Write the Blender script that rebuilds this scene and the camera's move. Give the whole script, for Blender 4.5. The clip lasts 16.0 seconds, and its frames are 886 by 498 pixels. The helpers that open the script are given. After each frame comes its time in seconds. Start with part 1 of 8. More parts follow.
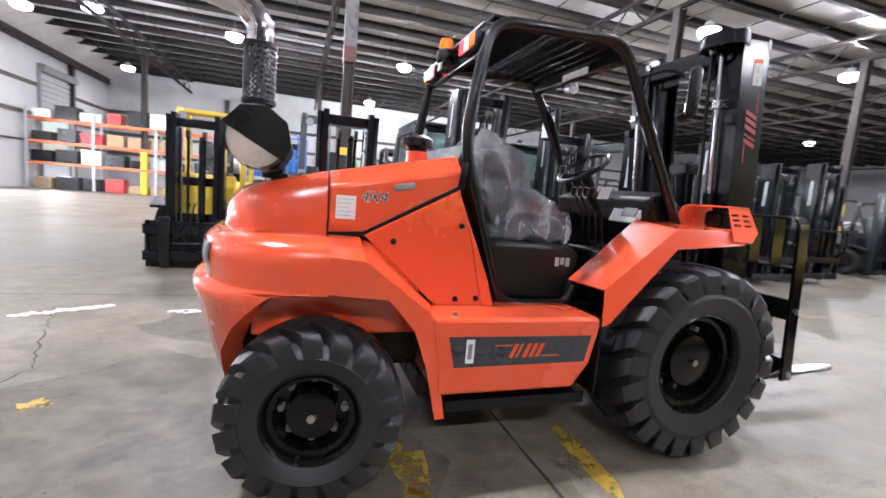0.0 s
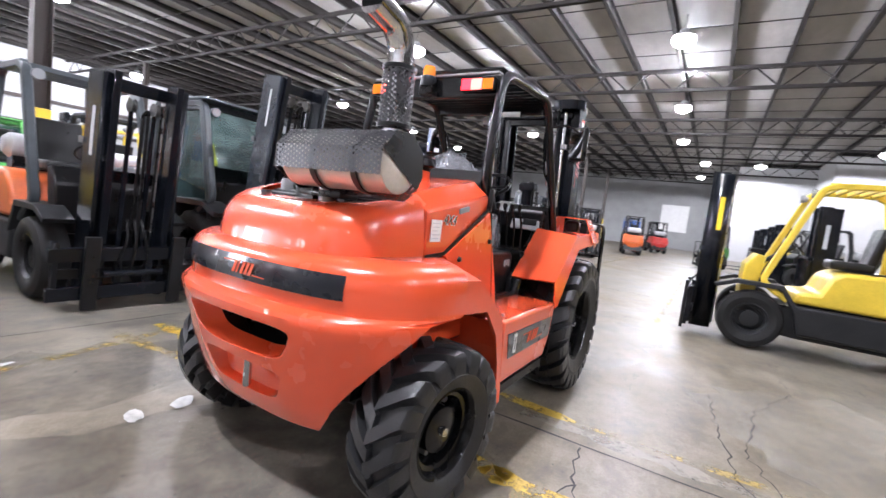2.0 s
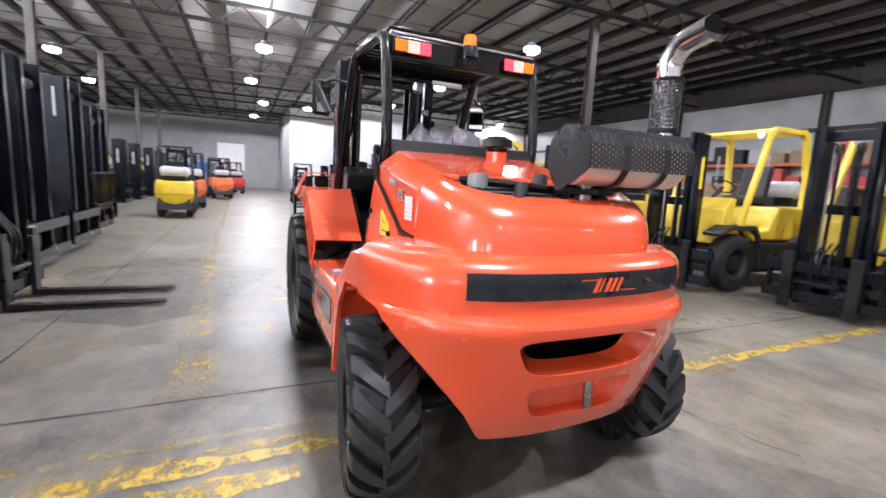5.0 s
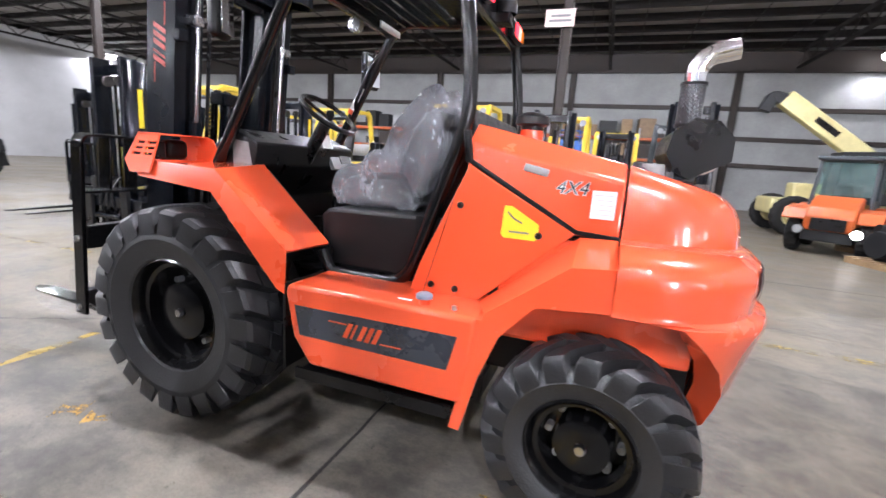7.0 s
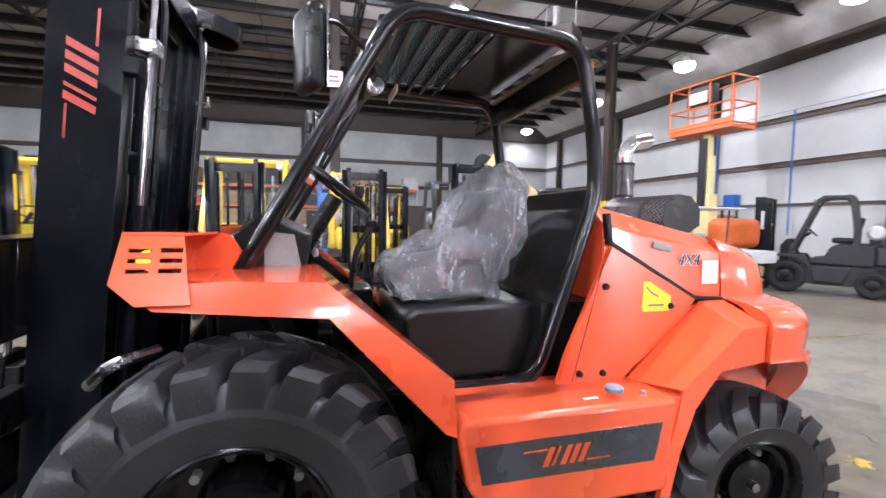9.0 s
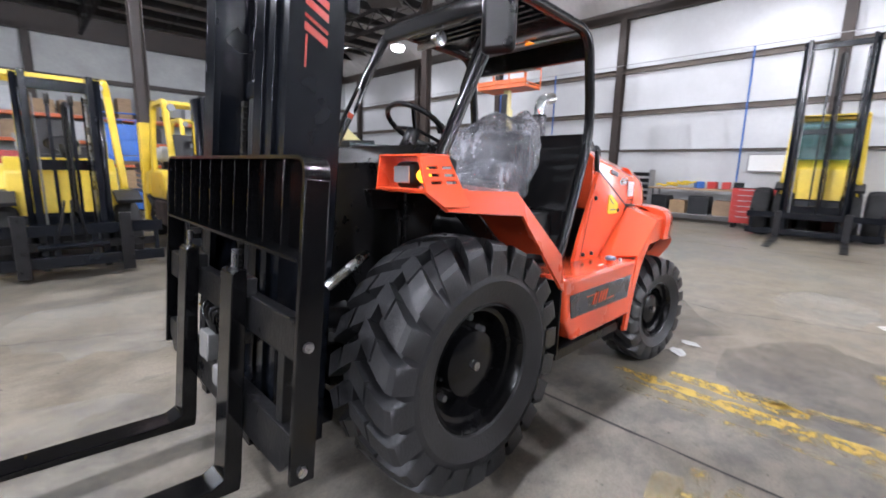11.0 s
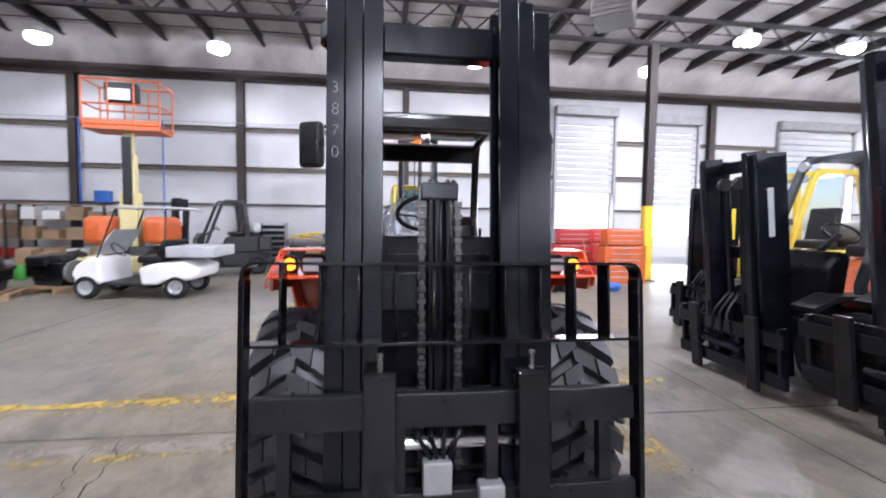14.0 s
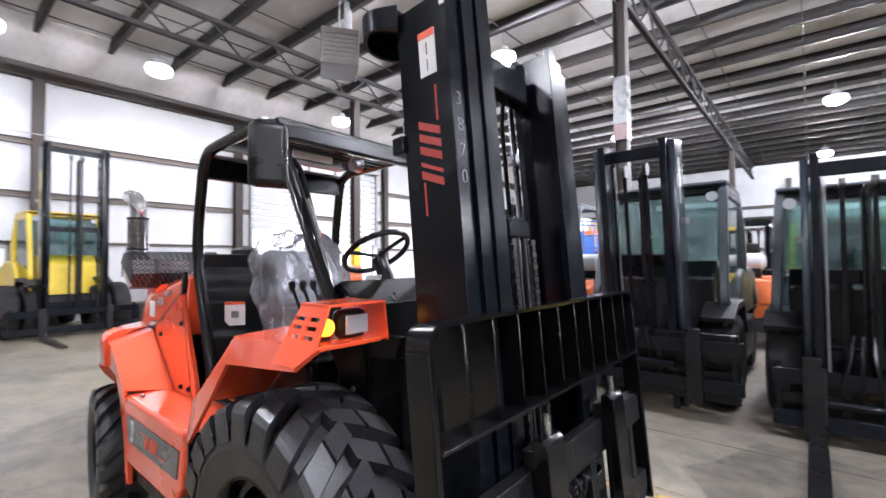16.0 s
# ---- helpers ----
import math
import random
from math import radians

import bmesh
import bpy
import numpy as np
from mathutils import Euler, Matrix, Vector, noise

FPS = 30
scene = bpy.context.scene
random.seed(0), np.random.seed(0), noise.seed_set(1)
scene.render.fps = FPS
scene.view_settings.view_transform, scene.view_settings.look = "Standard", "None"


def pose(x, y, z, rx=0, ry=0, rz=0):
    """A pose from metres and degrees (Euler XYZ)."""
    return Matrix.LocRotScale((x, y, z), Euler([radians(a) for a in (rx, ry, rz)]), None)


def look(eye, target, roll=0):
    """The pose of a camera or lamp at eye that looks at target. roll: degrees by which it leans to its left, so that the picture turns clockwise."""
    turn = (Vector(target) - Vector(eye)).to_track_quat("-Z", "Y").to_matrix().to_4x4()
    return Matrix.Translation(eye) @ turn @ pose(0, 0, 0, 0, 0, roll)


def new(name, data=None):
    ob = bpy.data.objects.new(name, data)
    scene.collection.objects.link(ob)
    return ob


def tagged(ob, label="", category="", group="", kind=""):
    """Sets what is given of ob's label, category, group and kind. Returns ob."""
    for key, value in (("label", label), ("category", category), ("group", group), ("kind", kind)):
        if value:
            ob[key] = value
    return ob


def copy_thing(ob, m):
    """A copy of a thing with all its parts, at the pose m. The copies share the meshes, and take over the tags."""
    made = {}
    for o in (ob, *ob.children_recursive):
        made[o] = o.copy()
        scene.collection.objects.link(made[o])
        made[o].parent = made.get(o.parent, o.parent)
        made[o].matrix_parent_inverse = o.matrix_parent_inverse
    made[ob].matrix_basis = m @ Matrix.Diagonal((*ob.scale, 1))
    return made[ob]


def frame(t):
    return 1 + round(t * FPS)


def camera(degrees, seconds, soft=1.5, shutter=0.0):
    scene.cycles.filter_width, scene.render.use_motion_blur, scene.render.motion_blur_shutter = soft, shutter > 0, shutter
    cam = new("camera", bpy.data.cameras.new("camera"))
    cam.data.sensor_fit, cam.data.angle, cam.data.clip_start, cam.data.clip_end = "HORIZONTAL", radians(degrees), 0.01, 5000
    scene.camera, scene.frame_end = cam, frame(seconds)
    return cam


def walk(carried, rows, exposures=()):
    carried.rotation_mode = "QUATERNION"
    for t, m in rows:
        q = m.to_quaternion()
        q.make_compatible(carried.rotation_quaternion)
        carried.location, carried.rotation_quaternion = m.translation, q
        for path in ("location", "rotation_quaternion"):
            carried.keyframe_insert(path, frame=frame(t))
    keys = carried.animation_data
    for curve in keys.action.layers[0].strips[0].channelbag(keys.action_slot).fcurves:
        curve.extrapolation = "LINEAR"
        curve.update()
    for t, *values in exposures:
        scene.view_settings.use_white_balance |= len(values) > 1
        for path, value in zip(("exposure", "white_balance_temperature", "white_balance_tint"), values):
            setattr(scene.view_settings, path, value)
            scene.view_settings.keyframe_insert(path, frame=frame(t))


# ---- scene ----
cam = camera(90.4, 16.0, 1.5, 0.35)
PATH = [
    (0, (-1.115, -2.556, 1.347), (-0.481, -0.676, 1.096), 5.0),
    (0.5, (-1.584, -2.45, 1.335), (-0.612, -0.718, 1.096), 6.3),
    (1, (-1.942, -2.245, 1.314), (-0.67, -0.72, 1.07), 4.9),
    (1.5, (-2.322, -2.003, 1.342), (-0.816, -0.705, 1.12), 5.8),
    (2, (-2.664, -1.666, 1.357), (-0.962, -0.632, 1.174), 6.9),
    (2.5, (-2.902, -1.194, 1.371), (-1.061, -0.437, 1.181), 6.0),
    (3, (-3.106, -0.742, 1.373), (-1.179, -0.25, 1.163), 4.9),
    (3.5, (-3.103, -0.22, 1.375), (-1.123, -0.034, 1.167), 1.9),
    (4, (-3.125, 0.289, 1.396), (-1.142, 0.15, 1.172), 4.3),
    (4.5, (-2.943, 0.772, 1.375), (-1.009, 0.321, 1.134), 2.7),
    (5, (-2.771, 1.223, 1.357), (-0.972, 0.398, 1.07), 2.9),
    (5.2, (-2.657, 1.399, 1.352), (-0.926, 0.434, 1.078), 3.9),
    (7.3, (-0.606, 2.321, 1.37), (-0.105, 0.417, 1.02), 3.1),
    (7.5, (-0.412, 2.298, 1.346), (0.002, 0.363, 1.059), 2.5),
    (8, (0.0, 2.228, 1.34), (0.194, 0.25, 1.135), 2.0),
    (8.5, (0.425, 2.192, 1.418), (0.23, 0.21, 1.245), 1.7),
    (8.7, (0.56, 2.156, 1.456), (0.215, 0.192, 1.316), 1.4),
    (10.8, (2.212, 1.989, 1.381), (0.91, 0.502, 1.075), 0.8),
    (11, (2.326, 1.943, 1.359), (0.959, 0.528, 1.001), 1.4),
    (11.5, (2.656, 1.692, 1.305), (1.108, 0.544, 0.769), 2.3),
    (12, (3.094, 1.395, 1.264), (1.625, 0.26, 0.52), 3.7),
    (12.5, (3.408, 1.046, 1.276), (1.916, 0.041, 0.402), 4.9),
    (13, (3.531, 0.605, 1.381), (1.699, 0.12, 0.743), 3.8),
    (13.5, (3.515, 0.164, 1.486), (1.553, 0.087, 1.104), 3.5),
    (14, (3.385, -0.246, 1.536), (1.404, 0.006, 1.421), 0.7),
    (14.5, (3.212, -0.663, 1.583), (1.303, -0.071, 1.658), 1.1),
    (15, (2.997, -1.011, 1.582), (1.215, -0.113, 1.707), 0.2),
    (15.5, (2.726, -1.321, 1.571), (1.168, -0.073, 1.699), -0.5),
    (16, (2.441, -1.555, 1.544), (1.158, -0.022, 1.6), -0.5),
]
walk(cam, [(t, look(eye, target, roll)) for t, eye, target, roll in PATH], [(0, 0.22, 6120, 16), (0.5, 0.38, 6100, 16), (1.5, 0.36, 6100, 16), (3, 0.38, 6120, 16), (4, 0.34, 6120, 16), (5, 0.22, 6150, 16), (8, 0.46, 6150, 15), (8.7, 0.44, 6150, 15), (11, 0.14, 6050, 14), (12, 0.22, 6070, 15), (13, 0.42, 6000, 15), (13.5, 0.24, 5850, 17), (14.5, 0.12, 5980, 16), (15.5, 0.34, 6050, 15), (16, 0.36, 6050, 15)])


# ---- world and light ----
world = bpy.data.worlds.new("daylight")
scene.world = world
world.use_nodes = True
wn = world.node_tree
sky = wn.nodes.new("ShaderNodeTexSky")
sky.sky_type = "NISHITA"
sky.sun_disc = False
sky.sun_elevation, sky.sun_rotation = radians(48), radians(146)
wn.links.new(sky.outputs["Color"], wn.nodes["Background"].inputs["Color"])
wn.nodes["Background"].inputs["Strength"].default_value = 0.12

LAMP_W = 1530.0
HALL_X0, HALL_X1, HALL_Y0, HALL_Y1 = -13.0, 50.0, -23.0, 32.0
ROOF_Z = 7.55
LAMPS = [(-11.1, -22), (-11.1, -15.3), (-11.2, -10.4), (-11.2, -5.4), (-11.2, -0.7), (-11.1, 2.6), (-11.0, 8.6), (-11, 18.6), (-10.6, 28),
         (-8.3, 9.9), (-8.3, 13.3), (-8.4, 17.4), (-3.6, 8.2), (-3.8, 17.9), (3.2, 18.0), (3.1, 27.8), (9.9, 28.0), (10.4, 8.4), (17.8, 8.9), (25.1, 9.4),
         (33, 10), (11.5, -0.1), (18.9, 0.3), (26.4, 0.7), (34.5, -0.3), (43, 0.2), (12.7, -9.3), (21.3, -9.1), (29, -8.6), (35, -3.6), (16.9, 18.5), (24.4, 18.6),
         (31.6, 18.9), (31.8, -19.5), (4.0, -0.2), (-3.5, -0.2), (2.9, 8.4), (5.0, -9.2), (-2.7, -9.2)]
sun_data = bpy.data.lights.new("sun", "SUN")
sun_data.energy, sun_data.angle, sun_data.color = 3.0, radians(0.5), (1.0, 0.95, 0.88)
sun = new("sun", sun_data)
sun.matrix_world = look((20, -30, 40), (0, 0, 0))


# ---- materials ----
def ramp(nt, fac, stops):
    r = nt.nodes.new("ShaderNodeValToRGB")
    while len(r.color_ramp.elements) < len(stops):
        r.color_ramp.elements.new(0.5)
    for e, (p, c) in zip(r.color_ramp.elements, stops):
        e.position, e.color = p, (*c, 1) if len(c) == 3 else c
    nt.links.new(fac, r.inputs["Fac"])
    return r.outputs["Color"]


def noise_of(nt, scale, detail=4.0, rough=0.55, stretch=None, coord="Object"):
    tc = nt.nodes.new("ShaderNodeTexCoord")
    src = tc.outputs[coord]
    if stretch:
        mp = nt.nodes.new("ShaderNodeMapping")
        mp.inputs["Scale"].default_value = stretch
        nt.links.new(src, mp.inputs["Vector"])
        src = mp.outputs["Vector"]
    n = nt.nodes.new("ShaderNodeTexNoise")
    n.inputs["Scale"].default_value, n.inputs["Detail"].default_value, n.inputs["Roughness"].default_value = scale, detail, rough
    nt.links.new(src, n.inputs["Vector"])
    return n.outputs["Fac"]


def mixc(nt, fac, a, b, mode="MIX"):
    m = nt.nodes.new("ShaderNodeMix")
    m.data_type, m.blend_type = "RGBA", mode
    for sock, v in ((m.inputs[0], fac), (m.inputs[6], a), (m.inputs[7], b)):
        if isinstance(v, bpy.types.NodeSocket):
            nt.links.new(v, sock)
        else:
            sock.default_value = v if isinstance(v, float) else (*v, 1)
    return m.outputs[2]


def dim(c, k):
    return tuple(v * k for v in c[:3])


def material(name, col, rough=0.5, metal=0.0, vary=0.25, scale=6.0, grain=60.0, bump=0.0, rough_vary=0.15, coat=0.0, stretch=None, emit=0.0, random_tint=0.0, spec=0.5):
    m = bpy.data.materials.new(name)
    m.use_nodes = True
    nt = m.node_tree
    p = nt.nodes["Principled BSDF"]
    big, small = noise_of(nt, scale, 5, 0.6, stretch), noise_of(nt, grain, 3, 0.6, stretch)
    c = ramp(nt, big, [(0.3, dim(col, 1 - vary)), (0.7, tuple(min(1.0, v * (1 + 0.5 * vary)) for v in col))])
    c = mixc(nt, ramp(nt, small, [(0.35, (0, 0, 0)), (0.75, (0.35, 0.35, 0.35))]), c, dim(col, 1 - vary * 1.2))
    if random_tint:
        oi = nt.nodes.new("ShaderNodeObjectInfo")
        c = mixc(nt, ramp(nt, oi.outputs["Random"], [(0, (0, 0, 0)), (1, (random_tint,) * 3)]), c, dim(col, 0.4))
    nt.links.new(c, p.inputs["Base Color"])
    rr = ramp(nt, big, [(0.25, (max(0.03, rough - rough_vary),) * 3), (0.8, (min(1, rough + rough_vary),) * 3)])
    nt.links.new(rr, p.inputs["Roughness"])
    p.inputs["Metallic"].default_value = metal
    p.inputs["Coat Weight"].default_value = coat
    p.inputs["Specular IOR Level"].default_value = spec
    p.inputs["Coat Roughness"].default_value = 0.06
    if bump:
        b = nt.nodes.new("ShaderNodeBump")
        b.inputs["Strength"].default_value, b.inputs["Distance"].default_value = bump, 0.01
        nt.links.new(small, b.inputs["Height"])
        nt.links.new(b.outputs["Normal"], p.inputs["Normal"])
    if emit:
        p.inputs["Emission Color"].default_value = (*col, 1)
        p.inputs["Emission Strength"].default_value = emit
    return m


def glass_mat(name, tint, alpha_mix, haze=0.04):
    """Tinted glass; a diffuse tinted film is painted in to imitate reflected surroundings."""
    m = bpy.data.materials.new(name)
    m.use_nodes = True
    nt = m.node_tree
    out = nt.nodes["Material Output"]
    tr, gl, mx = nt.nodes.new("ShaderNodeBsdfTransparent"), nt.nodes.new("ShaderNodeBsdfGlossy"), nt.nodes.new("ShaderNodeMixShader")
    tr.inputs["Color"].default_value = (*tint, 1)
    gl.inputs["Roughness"].default_value = 0.04
    fr = nt.nodes.new("ShaderNodeFresnel")
    fr.inputs["IOR"].default_value = alpha_mix
    nt.links.new(fr.outputs["Fac"], mx.inputs["Fac"])
    nt.links.new(tr.outputs["BSDF"], mx.inputs[1])
    nt.links.new(gl.outputs["BSDF"], mx.inputs[2])
    df, mx2 = nt.nodes.new("ShaderNodeBsdfDiffuse"), nt.nodes.new("ShaderNodeMixShader")
    df.inputs["Color"].default_value = (*dim(tint, 0.45), 1)
    nt.links.new(ramp(nt, noise_of(nt, 3, 5, 0.6), [(0.3, (0.04, 0.04, 0.04)), (0.7, (haze * 2,) * 3)]), mx2.inputs["Fac"])
    nt.links.new(mx.outputs["Shader"], mx2.inputs[1])
    nt.links.new(df.outputs["BSDF"], mx2.inputs[2])
    nt.links.new(mx2.outputs["Shader"], out.inputs["Surface"])
    return m


def film_mat(name):
    """Clear crumpled plastic wrap: mostly see-through, a little milky, with sharp glints."""
    m = bpy.data.materials.new(name)
    m.use_nodes = True
    nt = m.node_tree
    out = nt.nodes["Material Output"]
    tr, df, gl = nt.nodes.new("ShaderNodeBsdfTransparent"), nt.nodes.new("ShaderNodeBsdfDiffuse"), nt.nodes.new("ShaderNodeBsdfGlossy")
    tr.inputs["Color"].default_value = (0.9, 0.9, 0.94, 1)
    df.inputs["Color"].default_value = (0.75, 0.76, 0.82, 1)
    gl.inputs["Roughness"].default_value = 0.06
    b = nt.nodes.new("ShaderNodeBump")
    b.inputs["Strength"].default_value, b.inputs["Distance"].default_value = 0.8, 0.02
    nt.links.new(noise_of(nt, 22, 5, 0.65, (1, 1, 0.5)), b.inputs["Height"])
    nt.links.new(b.outputs["Normal"], gl.inputs["Normal"])
    milky, glint, fr = nt.nodes.new("ShaderNodeMixShader"), nt.nodes.new("ShaderNodeMixShader"), nt.nodes.new("ShaderNodeFresnel")
    nt.links.new(ramp(nt, noise_of(nt, 8, 6, 0.7, (1, 1, 0.45)), [(0.38, (0.09, 0.09, 0.09)), (0.54, (0.2, 0.2, 0.2)), (0.68, (0.48, 0.48, 0.48))]), milky.inputs["Fac"])
    fr.inputs["IOR"].default_value = 1.6
    nt.links.new(b.outputs["Normal"], fr.inputs["Normal"])
    nt.links.new(fr.outputs["Fac"], glint.inputs["Fac"])
    nt.links.new(tr.outputs["BSDF"], milky.inputs[1])
    nt.links.new(df.outputs["BSDF"], milky.inputs[2])
    nt.links.new(milky.outputs["Shader"], glint.inputs[1])
    nt.links.new(gl.outputs["BSDF"], glint.inputs[2])
    nt.links.new(glint.outputs["Shader"], out.inputs["Surface"])
    return m


def worn_paint(name, col, cover=0.5, scale=3.0, soft=0.055, most=0.92):
    """Floor paint that has flaked off in patches."""
    m = material(name, col, 0.5, vary=0.3, scale=4, grain=40)
    nt = m.node_tree
    out, p = nt.nodes["Material Output"], nt.nodes["Principled BSDF"]
    tr, mx = nt.nodes.new("ShaderNodeBsdfTransparent"), nt.nodes.new("ShaderNodeMixShader")
    n = mixc(nt, 0.5, noise_of(nt, scale, 6, 0.7), noise_of(nt, scale * 5, 5, 0.7))
    nt.links.new(ramp(nt, n, [(1 - cover - soft, (0, 0, 0)), (1 - cover + soft, (most,) * 3)]), mx.inputs["Fac"])
    nt.links.new(tr.outputs["BSDF"], mx.inputs[1])
    nt.links.new(p.outputs["BSDF"], mx.inputs[2])
    nt.links.new(mx.outputs["Shader"], out.inputs["Surface"])
    return m


def concrete_floor():
    """Sealed slab: grey ground, warm ground-in dirt, pale worn patches, dark scuffs, uneven shine."""
    m = bpy.data.materials.new("sealed_concrete")
    m.use_nodes = True
    nt = m.node_tree
    p = nt.nodes["Principled BSDF"]
    huge, big, mid, fine = noise_of(nt, 0.25, 4, 0.6), noise_of(nt, 0.9, 8, 0.7), noise_of(nt, 5.5, 7, 0.7), noise_of(nt, 75, 3, 0.6)
    patch, drag, spots = noise_of(nt, 2.1, 9, 0.75, (1, 1.3, 1)), noise_of(nt, 2.6, 7, 0.72, (0.5, 1.5, 1)), noise_of(nt, 14, 4, 0.6)
    c = ramp(nt, big, [(0.36, (0.110, 0.104, 0.095)), (0.5, (0.158, 0.148, 0.129)), (0.64, (0.220, 0.202, 0.172))])
    c = mixc(nt, ramp(nt, huge, [(0.42, (0, 0, 0)), (0.58, (0.75, 0.75, 0.75))]), c, (0.180, 0.146, 0.100))
    c = mixc(nt, ramp(nt, patch, [(0.47, (0, 0, 0)), (0.58, (0.5, 0.5, 0.5)), (0.7, (0.85, 0.85, 0.85))]), c, (0.282, 0.253, 0.204))
    c = mixc(nt, ramp(nt, patch, [(0.33, (0.75, 0.75, 0.75)), (0.48, (0, 0, 0))]), c, (0.084, 0.078, 0.071))
    c = mixc(nt, ramp(nt, mid, [(0.48, (0, 0, 0)), (0.66, (0.35, 0.35, 0.35))]), c, (0.246, 0.220, 0.176))
    c = mixc(nt, ramp(nt, drag, [(0.32, (0.6, 0.6, 0.6)), (0.40, (0, 0, 0))]), c, (0.088, 0.084, 0.077))
    c = mixc(nt, ramp(nt, spots, [(0.27, (0.8, 0.8, 0.8)), (0.33, (0, 0, 0))]), c, (0.044, 0.041, 0.038))
    c = mixc(nt, ramp(nt, fine, [(0.42, (0, 0, 0)), (0.8, (0.4, 0.4, 0.4))]), c, (0.097, 0.090, 0.081))
    nt.links.new(c, p.inputs["Base Color"])
    r = mixc(nt, 0.5, big, patch)
    nt.links.new(ramp(nt, r, [(0.4, (0.36, 0.36, 0.36)), (0.5, (0.46, 0.46, 0.46)), (0.58, (0.6, 0.6, 0.6))]), p.inputs["Roughness"])
    p.inputs["Specular IOR Level"].default_value = 0.13
    b = nt.nodes.new("ShaderNodeBump")
    b.inputs["Strength"].default_value, b.inputs["Distance"].default_value = 0.3, 0.004
    nt.links.new(mid, b.inputs["Height"])
    nt.links.new(b.outputs["Normal"], p.inputs["Normal"])
    return m


def perforated(name, col, pitch=0.014):
    """Dark sheet with staggered round holes through it."""
    m = bpy.data.materials.new(name)
    m.use_nodes = True
    nt = m.node_tree
    out, p = nt.nodes["Material Output"], nt.nodes["Principled BSDF"]
    p.inputs["Base Color"].default_value = (*col, 1)
    p.inputs["Metallic"].default_value, p.inputs["Roughness"].default_value = 0.6, 0.3
    tc, v = nt.nodes.new("ShaderNodeTexCoord"), nt.nodes.new("ShaderNodeTexVoronoi")
    v.inputs["Scale"].default_value, v.inputs["Randomness"].default_value = 1 / pitch, 0.0
    mp = nt.nodes.new("ShaderNodeMapping")
    mp.inputs["Rotation"].default_value = (0.6, 0.6, 0.785)
    nt.links.new(tc.outputs["Object"], mp.inputs["Vector"])
    nt.links.new(mp.outputs["Vector"], v.inputs["Vector"])
    tr, mx = nt.nodes.new("ShaderNodeBsdfTransparent"), nt.nodes.new("ShaderNodeMixShader")
    nt.links.new(ramp(nt, v.outputs["Distance"], [(0.41, (0, 0, 0)), (0.45, (1, 1, 1))]), mx.inputs["Fac"])
    nt.links.new(tr.outputs["BSDF"], mx.inputs[1])
    nt.links.new(p.outputs["BSDF"], mx.inputs[2])
    nt.links.new(mx.outputs["Shader"], out.inputs["Surface"])
    return m


ORANGE = material("orange_paint", (0.81, 0.094, 0.03), 0.26, vary=0.03, scale=1.5, grain=260, rough_vary=0.05, coat=1.0)
BLACK = material("black_paint", (0.005, 0.005, 0.0055), 0.2, vary=0.2, scale=4, grain=120, rough_vary=0.06, coat=0.0, spec=0.5)
SATIN = material("satin_black", (0.0055, 0.0055, 0.006), 0.34, spec=0.3, vary=0.3, scale=6, grain=150, bump=0.06)
GLOSSB = material("gloss_black_plate_paint", (0.004, 0.004, 0.0045), 0.15, spec=0.4, vary=0.25, scale=3, grain=90, rough_vary=0.07)
VINYL = material("black_vinyl", (0.007, 0.007, 0.0075), 0.42, spec=0.35, vary=0.2, scale=12, grain=300, bump=0.15)
RUBBER = material("tyre_rubber", (0.0225, 0.023, 0.025), 0.42, spec=0.5, vary=0.35, scale=5, grain=90, bump=0.2)
RUBBER_OLD = material("worn_tyre_rubber", (0.018, 0.018, 0.018), 0.75, spec=0.25, vary=0.45, scale=4, grain=60, bump=0.3)
MASTB = material("mast_steel_black", (0.005, 0.0062, 0.009), 0.22, spec=0.27, vary=0.3, scale=3, grain=80, rough_vary=0.12)
WORNB = material("worn_black_steel", (0.01, 0.01, 0.011), 0.36, metal=0.1, spec=0.35, vary=0.5, scale=7, grain=60, bump=0.15)
CHAIN = material("greased_chain_steel", (0.07, 0.067, 0.064), 0.4, metal=0.8, vary=0.4, scale=40, grain=200)
RIMB = material("gloss_black_rim", (0.004, 0.004, 0.0045), 0.22, vary=0.2, scale=4, grain=120, spec=0.3)
STEEL = material("bare_steel", (0.55, 0.55, 0.57), 0.3, metal=1.0, vary=0.2, scale=8, grain=90)
CHROME = material("chrome", (0.8, 0.8, 0.82), 0.12, metal=1.0, vary=0.06, scale=5, grain=80, rough_vary=0.06)
ALUM = material("aluminised_steel", (0.72, 0.66, 0.58), 0.38, metal=0.45, vary=0.25, scale=7, grain=50)
PERF = perforated("perforated_dark_sheet", (0.07, 0.07, 0.075), 0.0145)
WRAP = film_mat("clear_plastic_wrap")
DECAL = material("charcoal_decal", (0.026, 0.031, 0.042), 0.3, vary=0.12, scale=8, grain=100, coat=1.0)
DECAL_D = material("dull_red_decal", (0.45, 0.045, 0.03), 0.45, vary=0.15)
DECAL_R = material("orange_decal", (0.78, 0.1, 0.03), 0.4, vary=0.08)
WHITE = material("white_label", (0.8, 0.8, 0.78), 0.5, vary=0.06, scale=20)
PRINT = material("grey_print", (0.2, 0.2, 0.21), 0.6, vary=0.1)
YELLOW_L = material("yellow_label", (0.85, 0.62, 0.02), 0.45, vary=0.06)
YELLOW = material("yellow_machine_paint", (0.72, 0.52, 0.045), 0.38, vary=0.22, scale=3, grain=50, coat=0.2)
YELLOW_B = material("chrome_yellow_paint", (0.72, 0.5, 0.02), 0.45, vary=0.25, scale=3, grain=50)
